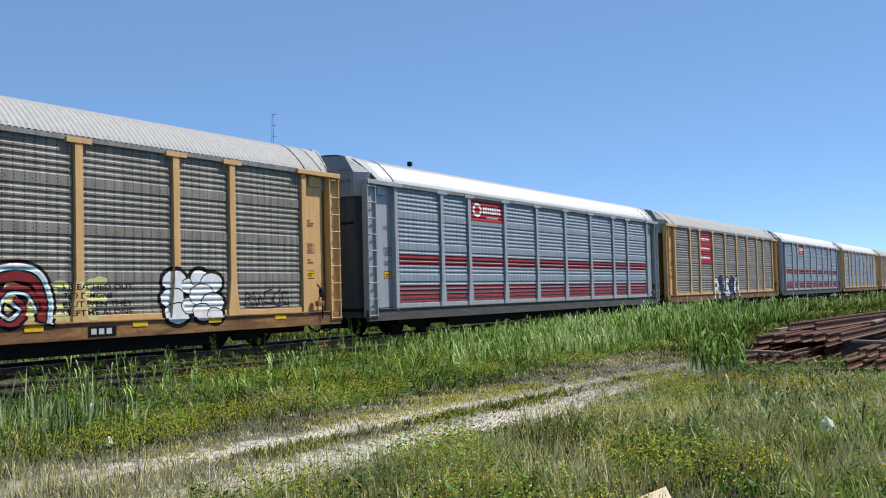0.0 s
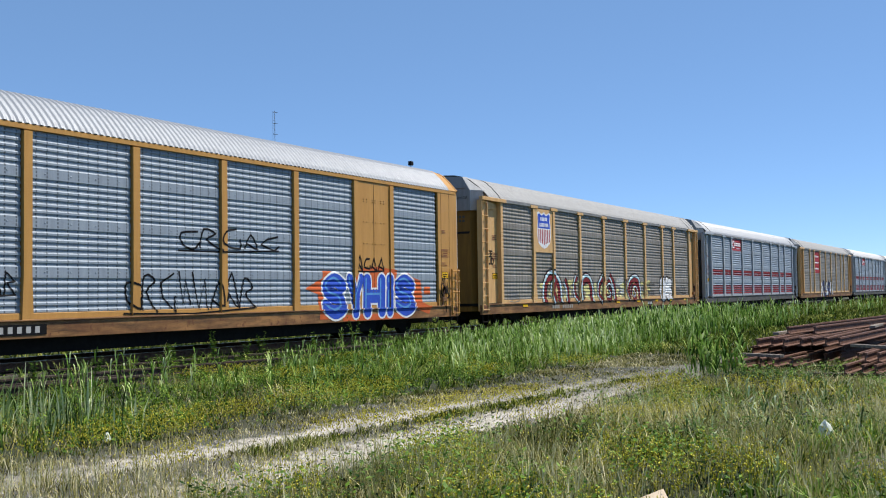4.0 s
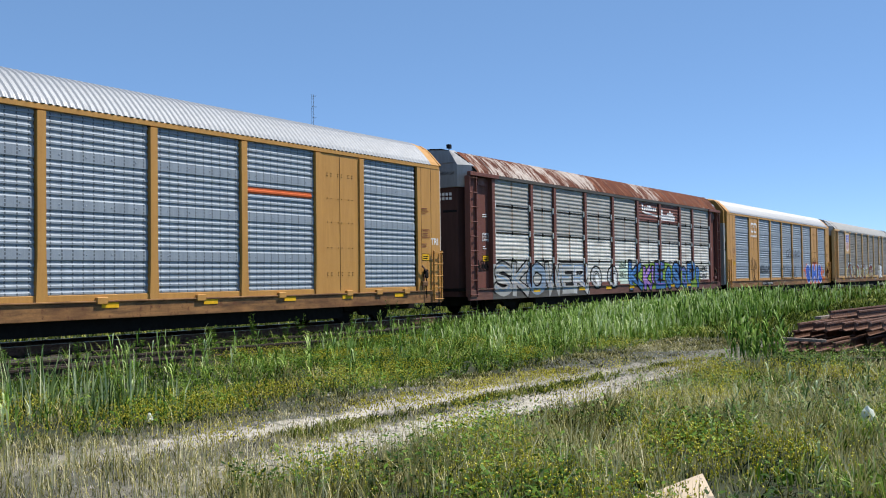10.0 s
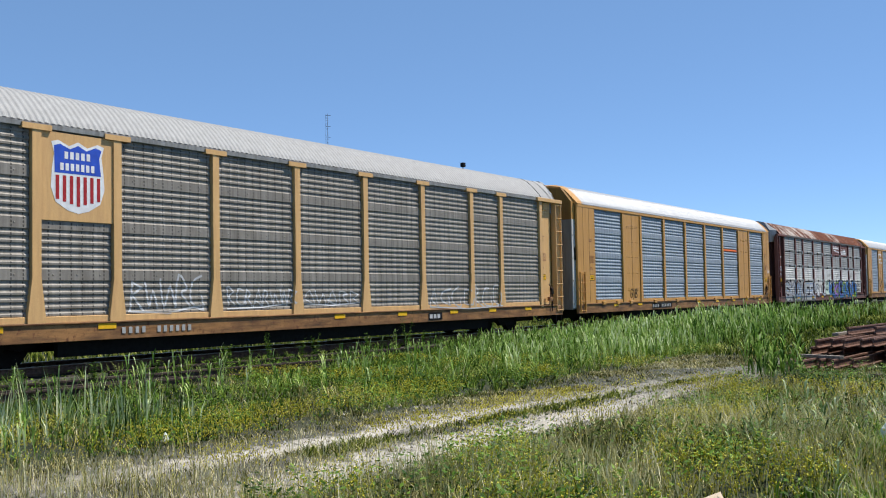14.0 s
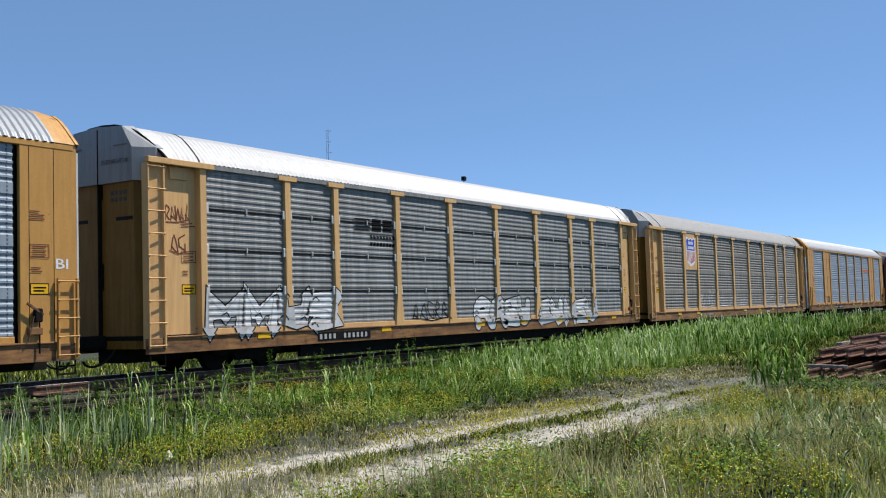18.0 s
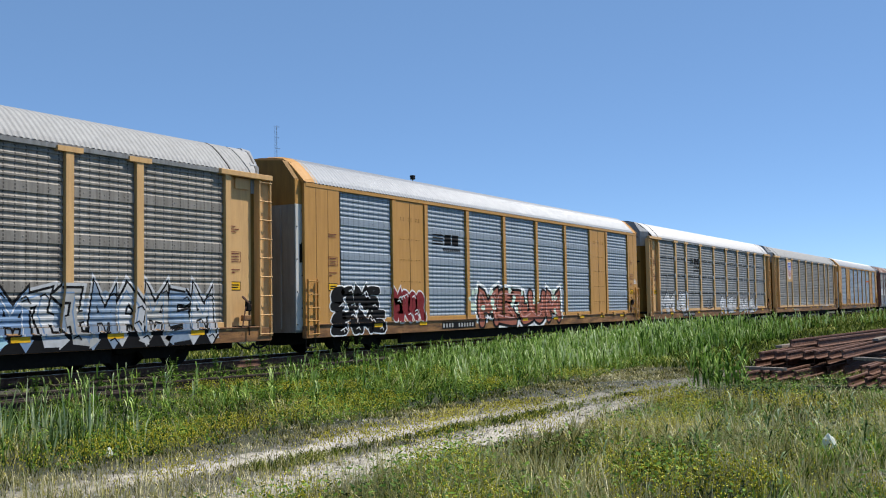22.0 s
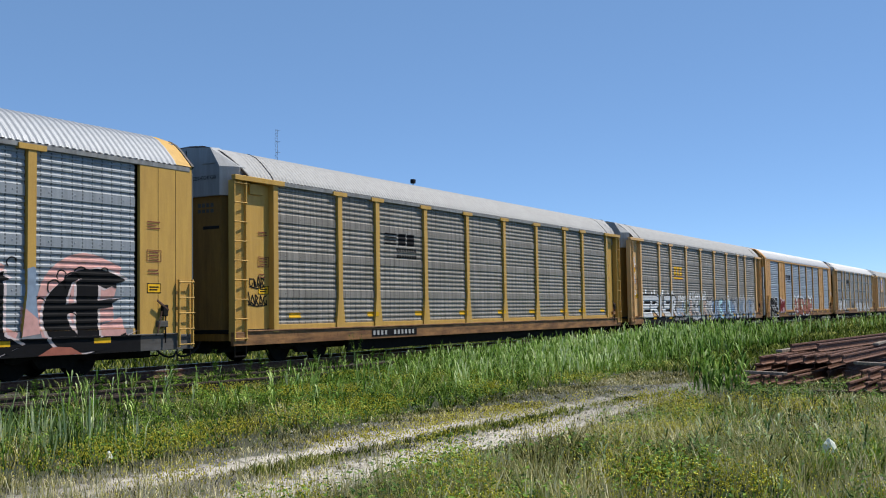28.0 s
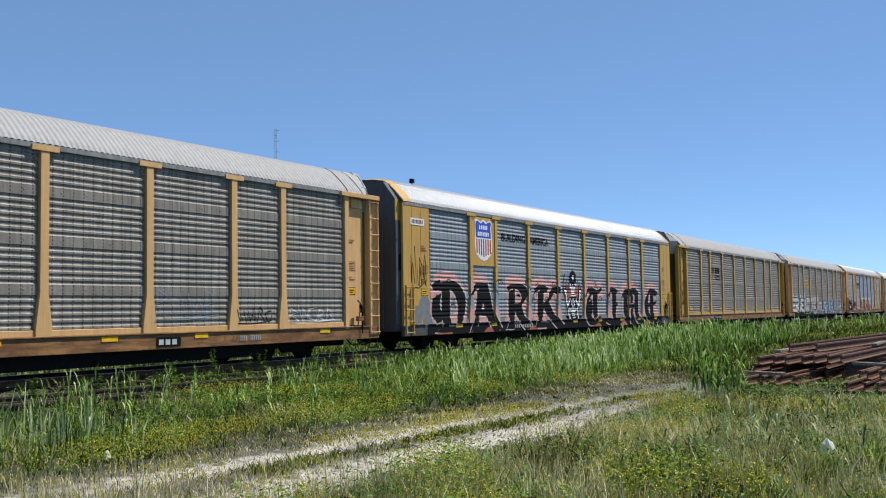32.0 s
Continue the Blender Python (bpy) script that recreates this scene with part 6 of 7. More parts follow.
    for x in (-11.3, -7.6, -4.9, -2.0, 0.9, 3.6, 6.6, 8.6, 11.1):
        p = Paint(CARS[9], "g_gold")
        p.rect(x, x + 0.5, 1.16, 1.30, 0, 1)
        p.lay(TRAIN[9][0], "reflector", "amber reflective strip")
    # yellow wagon with blackletter
    blackletter(10)
    p = Paint(CARS[10], "g_black")
    p.text("BUILDING", -6.55, -4.50, 3.84, 4.14, 0, 2, bold=0.03)
    p.text("AMERICA", -4.10, -2.30, 3.84, 4.14, 0, 2, bold=0.03)
    p.lay(TRAIN[10][0], "lettering", "black painted lettering")
    scribble(10, -13.1, -12.1, 2.1, 3.4, "g_black", 0.03, 3)
    p = Paint(CARS[10], "g_grey", "g_slate")
    for x, z, r in ((-12.7, 1.15, 0.32), (-12.25, 1.45, 0.35), (-12.05, 1.0, 0.3)):
        p.blob(x, z, r, r, 0, 0)
    p.lay(TRAIN[10][0], "graffiti_splash", "grey sprayed bubbles")
    bars(10, -13.0, -12.3, 4.08, 4.2, 8, "g_brown", "g_white", "label_plate", "white label plate with dark bars")
    sill_marks(10, -5.8, -4.0, 10, plate=False)
    # last tan wagon
    scribble(11, 7.2, 8.6, 1.05, 1.5, "g_black", 0.03, 4)
    scribble(11, 9.3, 11.4, 1.05, 1.5, "g_silver", 0.04, 4)
    scribble(11, 4.4, 6.6, 1.2, 1.9, "g_slate", 0.03, 3)
    sill_marks(11, 7.3, 8.1, 4, plate=False)
    for k, x in ((1, 4.55), (5, 4.55), (8, 4.6), (11, 4.55)):
        bars(k, x, x + 0.62, 0.60, 0.72, 3, "g_silver", "g_black", "sill_plate", "black plate with three white bars", 0.7)
    for k in range(-1, 12):
        stencils(k)


def blackletter(k):
    """Tall black broken-pen letters with a pink halo."""
    car, sp = TRAIN[k][0], CARS[k]
    B = {"D": ".36,.90 .36,.14|~.06,.93 .55,.99 .90,.74 .93,.36 .66,.06 .10,.05|~.04,.72 .0,.45 .14,.24|~.0,1.0 .12,.9 .3,.93",
         "A": "~.02,.80 .2,.97 .5,.96|~.36,.9 .30,.52 .02,.02|~.50,.97 .62,.62 .74,.28 1.0,-.03|.16,.40 .74,.36",
         "R": ".20,.86 .20,.26 .04,.05|~.02,.93 .3,.99 .72,.95 .88,.74 .62,.55 .36,.52|~.52,.52 .70,.22 1.02,.0|.04,.05 .36,.04",
         "K": ".22,.88 .20,.26 .04,.05|~.0,.90 .22,.98 .46,.90|~.32,.50 .62,.74 .74,.96 1.0,.88|~.46,.54 .68,.24 1.02,-.02|.04,.05 .36,.04",
         "T": "~.0,.80 .24,.97 .62,.87 1.0,.98|~.36,.86 .08,.58 .12,.22 .44,.03 .84,.20|.60,.88 .60,.22|~.26,.6 .3,.4 .26,.25",
         "I": "~.05,.82 .34,.97 .80,.90|~.60,.92 .60,.36 .36,.06 .0,.10|.60,.5 .86,.56",
         "M": ".14,.88 .14,.12 .24,.03|.48,.94 .48,.06|.82,.90 .82,.14 .98,.03|~.0,.80 .15,.96 .48,.84|~.40,.88 .60,.99 .86,.84|.3,.5 .66,.5",
         "E": "~.88,.86 .5,.99 .2,.80 .12,.45 .26,.12 .62,.02 1.0,.14|.2,.52 .82,.60|.52,.92 .52,.10"}
    for ch, a, b in (("D", -11.7, -9.35), ("A", -9.2, -6.8), ("R", -6.35, -4.2), ("K", -3.9, -1.1), ("T", 1.3, 3.7), ("I", 3.95, 5.9), ("M", 6.05, 8.8), ("E", 9.15, 11.7)):
        p = Paint(sp, "g_black", "g_pink", "g_blush")
        for s in B[ch].split("|"):
            q = [Vector([float(v) for v in t.split(",")]) for t in s.lstrip("~").split()]
            q = [(a + 0.24 + (b - a - 0.48) * v.x, 0.60 + 1.6 * v.y) for v in (smooth(q, 4) if s.startswith("~") else q)]
            p.stroke([(x - 0.05, z + 0.02) for x, z in q], 0.80, 1, 0, 0.12)
            p.stroke(q, 0, 2, 1, 0.05, (0.70, 0.27))
            p.stroke(q, 0, 0, 2, 0.04, (0.57, 0.20))
            p.stroke(q, 0.17, 0, 3, 0.06)
        p.lay(car, "graffiti_letter", "black broken-pen letter with pink halo")
    p = Paint(sp, "g_black", "g_pink", "g_grey", "g_salmon")
    p.rect(-12.1, 11.9, 0.505, 0.86, 0, 1)
    p.rect(-11.9, 11.7, 0.86, 1.02, 2, -1)
    for x in (-11.5, -8.2, -4.6, 2.2, 5.6, 9.2):
        p.poly([(x, 0.51), (x + 1.1, 0.51), (x + 0.8, 0.66), (x + 0.35, 0.68)], 3, 2)
    p.lay(car, "graffiti_backing", "black and pink sprayed sill")
    for x in POSTS:
        p = Paint(sp, "g_slate", "g_pink")
        p.poly([(x - 0.21, 0.88), (x + 0.21, 0.88), (x + 0.21, 2.15), (x + 0.05, 2.28), (x - 0.21, 2.2)], 0, -1)
        p.poly([(x - 0.21, 0.9), (x + 0.21, 0.95), (x + 0.15, 1.25), (x - 0.2, 1.5)], 1, 0)
        p.lay(car, "graffiti_backing", "grey and pink sprayed post")
    rd = random.Random(5)
    p = Paint(sp, "g_black")
    for i in range(60):
        x, r = rd.uniform(-11, 11), rd.uniform(0.10, 0.24)
        z = rd.choice((rd.uniform(2.0, 2.35), rd.uniform(1.0, 2.2)))
        p.stroke([(x + r * math.cos(t), z + r * math.sin(t)) for t in (0.2 + 0.45 * j for j in range(9))], 0.03, 0, 0)
    tagged(p.lay(car, "graffiti_curl", "thin black painted curls"), kind="stuff")
    p = Paint(sp, "g_black", "g_white", "g_salmon", "g_grey")
    c = 0.15
    p.blob(c, 1.75, 1.0, 0.62, 2, -1, 18, 0.08)
    p.blob(c, 1.05, 0.95, 0.3, 3, -1, 16, 0.06)
    for dx, h in ((-0.95, 2.75), (-0.7, 2.5), (0.62, 2.5), (0.85, 2.35)):
        p.stroke(smooth([Vector(v) for v in ((c + dx * 0.8, 1.7), (c + dx * 1.1, 2.05), (c + dx * 0.92, h))]), 0.07, 0, 0)
    p.blob(c, 2.50, 0.42, 0.16, 0, 1)
    p.blob(c, 2.66, 0.36, 0.26, 0, 1)
    p.rect(c - 0.04, c + 0.04, 2.85, 3.0, 0, 1)
    p.blob(c + 0.02, 2.62, 0.11, 0.10, 1, 2)
    p.blob(c, 2.30, 0.31, 0.21, 1, 0)
    p.rect(c - 0.19, c + 0.19, 2.02, 2.22, 1, 0)
    for dx in (-0.13, 0.13):
        p.blob(c + dx, 2.30, 0.095, 0.08, 0, 2)
    p.poly([(c - 0.04, 2.17), (c + 0.04, 2.17), (c, 2.25)], 0, 2)
    p.rect(c - 0.14, c + 0.14, 2.075, 2.10, 0, 2)
    p.blob(c, 1.52, 0.42, 0.42, 0, 0)
    p.rect(c - 0.22, c + 0.22, 0.88, 1.3, 0, 0)
    for z, w in ((1.93, 0.20), (1.83, 0.26), (1.26, 0.30), (1.18, 0.24), (1.08, 0.17), (0.99, 0.17), (0.90, 0.14)):
        p.rect(c - w, c + w, z, z + 0.055, 1, 3)
    p.blob(c, 1.54, 0.20, 0.19, 1, 3)
    p.blob(c, 1.54, 0.12, 0.11, 0, 4)
    p.blob(c, 1.54, 0.05, 0.05, 1, 5)
    for sd in (-1, 1):
        for path, w in ((((0.3, 1.72), (0.62, 1.38)), 0.12), (((0.62, 1.40), (0.78, 1.98)), 0.11), (((0.20, 1.25), (0.50, 1.30)), 0.10), (((0.50, 1.32), (0.46, 0.86)), 0.11), (((0.68, 2.0), (0.9, 2.06)), 0.12)):
            pts = [(c + sd * u, v) for u, v in path]
            p.stroke(pts, w + 0.12, 0, 1, 0.05)
            p.stroke(pts, w, 1, 2)
    p.lay(car, "graffiti_figure", "painted black and white bony figure on a pink ground")


art()


# ---- ground, track ----
def axis(lo, hi, step, far, grow=1.35):
    a = list(np.arange(lo, hi + step / 2, step))
    s, left, right = step, [lo], [hi]
    while right[-1] < far or left[-1] > -far:
        s *= grow
        right.append(right[-1] + s)
        left.append(left[-1] - s)
    return np.array(left[:0:-1] + a + right[1:])


def lie(x, y):
    """Height of the ground."""
    z = 0.03 * np.sin(x * 0.9 + 1.3 * np.sin(y * 0.7)) * np.cos(y * 1.1 + 0.5 * np.sin(x * 0.6))
    for i in (0, 1):
        z = z - 0.05 * np.exp(-((y - rut_y(i, x)) / 0.35) ** 2)
    bed = np.clip((3.4 - np.abs(y - TRACK_Y)) / 1.7, 0, 1)
    fade = np.exp(-((x - 40) / 600.0) ** 2)
    return z * fade * (1 - bed) + 0.20 * bed * bed * (3 - 2 * bed)


def ground():
    xs, ys = axis(-5, 75, 0.4, 2600), axis(-4, 24, 0.25, 2600)
    X, Y = np.meshgrid(xs, ys, indexing="ij")
    Z = lie(X, Y)
    nx, ny = X.shape
    vs = np.stack([X.ravel(), Y.ravel(), Z.ravel()], 1)
    i = np.arange((nx - 1) * (ny - 1))
    a = (i // (ny - 1)) * ny + i % (ny - 1)
    me = fast_mesh("ground", vs, np.stack([a, a + ny, a + ny + 1, a + 1], 1), M["field"], True)
    return tagged(new("ground", me), "grassy field with a pale dirt track", "ground", kind="structure")


def fast_mesh(name, vs, quads, mat, smooth=False, tris=None):
    me = bpy.data.meshes.new(name)
    me.vertices.add(len(vs))
    me.vertices.foreach_set("co", np.asarray(vs, np.float32).ravel())
    loops = [np.asarray(quads, np.int32).ravel()]
    tot = [np.full(len(quads), 4, np.int32)]
    if tris is not None:
        loops.append(np.asarray(tris, np.int32).ravel())
        tot.append(np.full(len(tris), 3, np.int32))
    loops, tot = np.concatenate(loops), np.concatenate(tot)
    me.loops.add(len(loops))
    me.loops.foreach_set("vertex_index", loops)
    me.polygons.add(len(tot))
    me.polygons.foreach_set("loop_start", np.concatenate([[0], np.cumsum(tot)[:-1]]).astype(np.int32))
    me.polygons.foreach_set("use_smooth", np.full(len(tot), smooth))
    me.update(calc_edges=True)
    me.materials.append(mat)
    return me


ground()
RAIL = [(-0.065, 0.0), (0.065, 0.0), (0.065, 0.012), (0.012, 0.03), (0.010, 0.125), (0.035, 0.135), (0.035, 0.168), (0.028, 0.172),
        (-0.028, 0.172), (-0.035, 0.168), (-0.035, 0.135), (-0.010, 0.125), (-0.012, 0.03), (-0.065, 0.012)]


def rail_mesh(length, mat):
    key = ("rail", length, mat.name)
    if key not in CACHE:
        CACHE[key] = mesh_of("rail", *prism(RAIL, 0, 0, length), mat)
    return CACHE[key]


def track():
    t = thing("railway_track", (0, TRACK_Y, Z0), "rusty running rails on dark wooden ties in ballast", "railway track")
    t["kind"] = "structure"
    for s in (-1, 1):
        for i in range(-4, 40):
            put("rail", rail_mesh(12.0, M["rail_rust"]), t, (i * 12.0, s * 0.7525, -0.172))
            put("rail_head", box_mesh((12.0, 0.062, 0.012), M["rail_head"], 0.003), t, (i * 12.0 + 6.0, s * 0.7525, 0.001))
    tie = box_mesh((0.23, 2.6, 0.17), M["tie_wood"], 0.015)
    for i in range(120):
        put("tie", tie, t, (-4 + i * 0.55, 0.02 * math.sin(i * 7.1), -0.26), (0, 0, 0.8 * math.sin(i * 3.7)))


track()


# ---- vegetation ----
rng = np.random.default_rng(7)


def tufts(x, y, per, spread):
    """Blades in tufts round the given places: their places, the way they lean, a height for each tuft."""
    n = len(x)
    a, r = rng.uniform(0, 2 * np.pi, (n, per)), np.abs(rng.normal(0, 1, (n, per))) * spread * rng.uniform(0.5, 1.5, (n, 1))
    h = np.repeat(rng.uniform(0.55, 1.45, n), per)
    return (x[:, None] + r * np.cos(a)).ravel(), (y[:, None] + r * np.sin(a)).ravel(), (a + rng.normal(0, 0.7, a.shape)).ravel(), h


def blades(name, x, y, height, width, lean, mat, label, category="grass", way=None):
    n = len(x)
    z = lie(x, y) - 0.02
    az, la = rng.uniform(0, 2 * np.pi, n), (rng.uniform(0, 2 * np.pi, n) if way is None else way)
    ln = height * lean * rng.uniform(0.2, 1.0, n)
    wx, wy = np.cos(az) * width / 2, np.sin(az) * width / 2
    lx, ly = np.cos(la) * ln, np.sin(la) * ln
    V = np.empty((n, 5, 3), np.float32)
    for j, (f, g, h, sgn) in enumerate(((0, 1.0, 0, -1), (0, 1.0, 0, 1), (0.3, 0.8, 0.55, 1), (0.3, 0.8, 0.55, -1))):
        V[:, j, 0], V[:, j, 1], V[:, j, 2] = x + lx * f + sgn * wx * g, y + ly * f + sgn * wy * g, z + height * h
    V[:, 4, 0], V[:, 4, 1], V[:, 4, 2] = x + lx, y + ly, z + height * rng.uniform(0.85, 1.0, n)
    b = np.arange(n)[:, None] * 5
    me = fast_mesh(name, V.reshape(-1, 3), b + np.array([0, 1, 2, 3]), mat, False, b + np.array([3, 2, 4]))
    return tagged(new(name, me), label, category, kind="stuff")


def reed_plants(name, x, y, height, width, mat, label, m=7, rise=(1.2, 3.0)):
    """Upright stalks, each with drooping leaves to both sides up to the top."""
    n = len(x)
    z = lie(x, y) - 0.02
    tilt, ta = height * rng.uniform(0.0, 0.16, n), rng.uniform(0, 2 * np.pi, n)
    tx, ty = tilt * np.cos(ta), tilt * np.sin(ta)
    phi = rng.uniform(0, 2 * np.pi, n)
    V = np.empty((n, m + 1, 5, 3), np.float32)
    for j, (f, sgn) in enumerate(((0, -1), (0, 1), (0.6, 1), (0.6, -1), (1.0, 0))):
        V[:, 0, j] = np.stack([x + tx * f + sgn * 0.16 * width, y + ty * f, z + height * f], 1)
    for i in range(m):
        f = np.clip(0.22 + 0.74 * i / (m - 1) + rng.normal(0, 0.04, n), 0.15, 0.97)
        a = phi + np.pi * i + rng.normal(0, 0.6, n)
        ln = height * rng.uniform(0.12, 0.26, n) * (1.1 - 0.35 * f)
        up = rng.uniform(*rise, n)
        cx, cy, sx, sy = np.cos(a) * ln, np.sin(a) * ln, -np.sin(a) * width / 2, np.cos(a) * width / 2
        bx, by, bz = x + tx * f, y + ty * f, z + height * f
        for j, (g, h, w) in enumerate(((0, 0, -0.4), (0, 0, 0.4), (0.5, 0.55, 1), (0.5, 0.55, -1), (1.0, 0.72, 0))):
            V[:, i + 1, j] = np.stack([bx + cx * g + sx * w, by + cy * g + sy * w, bz + ln * up * h], 1)
    b = np.arange(n * (m + 1))[:, None] * 5
    me = fast_mesh(name, V.reshape(-1, 3), b + np.array([0, 1, 2, 3]), mat, False, b + np.array([3, 2, 4]))
    return tagged(new(name, me), label, "reeds", kind="stuff")


def broad_leaves(name, x, y, top, size, mat, label, per=9):
    """Low leafy herbs: small pointed leaves at all heights round a stem."""
    n = len(x)
    hh = np.repeat(top * rng.uniform(0.5, 1.3, n), per)
    x, y = np.repeat(x, per), np.repeat(y, per)
    k = len(x)
    a, r, s = rng.uniform(0, 2 * np.pi, k), rng.uniform(0.0, 0.09, k), size * rng.uniform(0.6, 1.4, k)
    px, py = x + r * np.cos(a), y + r * np.sin(a)
    pz = lie(px, py) + hh * rng.uniform(0.15, 1.0, k)
    dz, roll = s * rng.uniform(-0.4, 0.7, k), rng.uniform(-0.5, 0.5, k)
    V = np.empty((k, 4, 3), np.float32)
    for j, (u, v) in enumerate(((0, 0), (0.5, -0.28), (1, 0), (0.5, 0.28))):
        V[:, j] = np.stack([px + s * (u * np.cos(a) - v * np.sin(a)), py + s * (u * np.sin(a) + v * np.cos(a)), pz + dz * u + s * v * roll], 1)
    me = fast_mesh(name, V.reshape(-1, 3), np.arange(k)[:, None] * 4 + np.array([0, 1, 2, 3]), mat)
    return tagged(new(name, me), label, "herbs", kind="stuff")


def patchy(x, y, s, seed):
    return 0.5 + 0.5 * np.sin(x * s + seed + 2.0 * np.sin(y * s * 0.8 + seed)) * np.cos(y * s * 1.3 + 1.7 * np.sin(x * s * 0.6 + seed * 2))


def bare(x, y):
    """How bare the dirt track leaves the ground, 0 to 1."""
    yy = y + 0.18 * np.sin(x * 1.7) + 0.1 * np.sin(x * 4.1 + y * 3)
    r = np.maximum(np.exp(-((yy - rut_y(0, x)) / 0.44) ** 4), np.exp(-((yy - rut_y(1, x)) / 0.52) ** 4))
    r = np.maximum(r, 0.6 * np.exp(-((yy - 7.05) / 1.1) ** 4))
    spot = 0.8 * np.exp(-(((x - 10.1) / 1.0) ** 2 + ((yy - 1.35) / 0.42) ** 2) ** 2)
    return np.maximum(r * np.clip((26 - x) / 12, 0.3, 1) * np.clip((x - 5.8) / 3.0, 0.25, 1), spot)


def rutted(x, y):
    """1 in the wheel ruts, 0 beside them; the ruts peter out at the near end."""
    wave = 0.1 * np.sin(1.9 * x) + 0.05 * np.sin(5.3 * x + 1)
    r = np.maximum(np.exp(-((y + wave - rut_y(0, x)) / 0.44) ** 4), np.exp(-((y + wave - rut_y(1, x)) / 0.52) ** 4))
    return r * np.clip((x - 6.3) / 1.8, 0, 1)


def scatter(n, x0, x1, y0, y1, keep):
    x, y = rng.uniform(x0, x1, n), rng.uniform(y0, y1, n)
    k = rng.uniform(0, 1, n) < keep(x, y)
    return x[k], y[k]


def tall(x, y):
    """How tall the grass stands: trodden beside the wheel ruts."""
    road = np.exp(-(np.maximum(np.abs(y - 7.2) - 1.3, 0) / 0.9) ** 2)
    far = np.clip((x - 13) / 6, 0, 1) * (y < 5.6)
    return (1 - 0.8 * road) * (0.5 + 0.7 * patchy(x, y, 0.7, 8.0)) * (1 - 0.35 * far)


def plant_field():
    off_track = lambda x, y: (np.abs(y - TRACK_Y) > 1.7) * np.clip((18.2 - y) / 3, 0.15, 1)
    near = lambda x, y: (1 - bare(x, y)) * np.clip(1.35 - x / 26, 0.2, 1) * off_track(x, y)
    green = lambda x, y: np.clip(1.6 * patchy(x, y, 0.55, 6.0) - 0.2 + 0.3 * (y > 8.5) + 0.1 * (y < 2.6), 0.06, 1)
    x, y = scatter(27000, 5, 48, 0, 17.5, lambda x, y: near(x, y) * green(x, y))
    x, y, way, h = tufts(x, y, 9, 0.042)
    tallness = rng.uniform(0.10, 0.33, len(x)) * tall(x, y) * h * np.where(y < 5.8, 0.6, 1.0)
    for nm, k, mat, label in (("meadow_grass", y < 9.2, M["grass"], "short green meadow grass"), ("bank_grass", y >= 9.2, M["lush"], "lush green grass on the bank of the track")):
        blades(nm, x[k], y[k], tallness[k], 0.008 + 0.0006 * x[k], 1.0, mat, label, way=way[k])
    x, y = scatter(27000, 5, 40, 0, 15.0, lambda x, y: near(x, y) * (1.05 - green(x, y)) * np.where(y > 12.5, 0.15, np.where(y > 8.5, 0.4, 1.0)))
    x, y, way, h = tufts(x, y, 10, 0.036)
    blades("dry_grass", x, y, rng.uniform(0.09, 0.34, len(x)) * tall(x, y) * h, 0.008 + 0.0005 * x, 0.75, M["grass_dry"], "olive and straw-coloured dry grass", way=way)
    x, y = scatter(110000, 6, 30, 5.4, 9.2, lambda x, y: 0.55 * np.clip(patchy(x, y, 1.4, 9.0) * 1.5 - 0.35, 0, 1) * (1 - 0.97 * rutted(x, y)))
    blades("trodden_tufts", x, y, rng.uniform(0.03, 0.11, len(x)), 0.009 + 0.0004 * x, 1.0, M["grass_dry"], "thin trodden tufts on the dirt track")
    x, y = scatter(7000, 8.5, 27, 6.4, 7.7, lambda x, y: (1 - rutted(x, y)) * np.exp(-((y - 0.5 * (rut_y(0, x) + rut_y(1, x))) / 0.30) ** 4) * np.clip(patchy(x, y, 0.8, 2.2) * 1.8 - 0.3, 0.12, 1))
    x, y, way, h = tufts(x, y, 6, 0.04)
    blades("crown_grass", x, y, rng.uniform(0.04, 0.12, len(x)) * h, 0.007 + 0.0005 * x, 0.9, M["grass"], "olive grass on the crown of the dirt track", way=way)
    x, y = scatter(14000, 4.8, 11.0, 4.6, 9.6, lambda x, y: np.clip((11.0 - x) / 3, 0, 1) * (0.25 + 0.75 * patchy(x, y, 1.5, 7.0)) * (1 - 0.95 * rutted(x, y)))
    blades("path_edge_grass", x, y, rng.uniform(0.04, 0.17, len(x)), np.full(len(x), 0.008), 0.9, M["grass_dry"], "thin olive grass on the stony verge")
    x, y = scatter(11500, 6, 26, 0.3, 6.0, lambda x, y: patchy(x, y, 0.9, 2.0) ** 2 * np.clip((6.0 - y) / 1.5, 0, 1))
    x, y, way, h = tufts(x, y, 7, 0.06)
    blades("seed_stalks", x, y, rng.uniform(0.16, 0.36, len(x)) * h * np.clip((24 - x) / 9, 0.45, 1), np.full(len(x), 0.010), 0.45, M["straw"], "pale thin seed stalks above the grass", way=way)
    x, y = scatter(1500, 4.6, 9.5, 4.3, 8.6, lambda x, y: (0.15 + 0.85 * patchy(x, y, 1.7, 3.0)) * np.clip((9.4 - x - 0.25 * np.maximum(y - 6, 0)) / 2.2, 0, 1) * (1 - 0.85 * rutted(x, y)))
    x, y, way, h = tufts(x, y, 5, 0.05)
    blades("verge_stalks", x, y, rng.uniform(0.16, 0.40, len(x)) * h, np.full(len(x), 0.006), 0.35, M["straw"], "pale dry stalks on the verge of the dirt track", way=way)
    x, y = scatter(2600, 8, 19, 0.2, 4.4, lambda x, y: np.clip(patchy(x, y, 0.7, 12.0) * 1.5 - 0.5 + 0.5 * np.exp(-((y - 1.6) / 1.0) ** 2), 0, 1) * (np.hypot((x - 10.0) / 1.3, (y - 1.35) / 0.6) > 1))
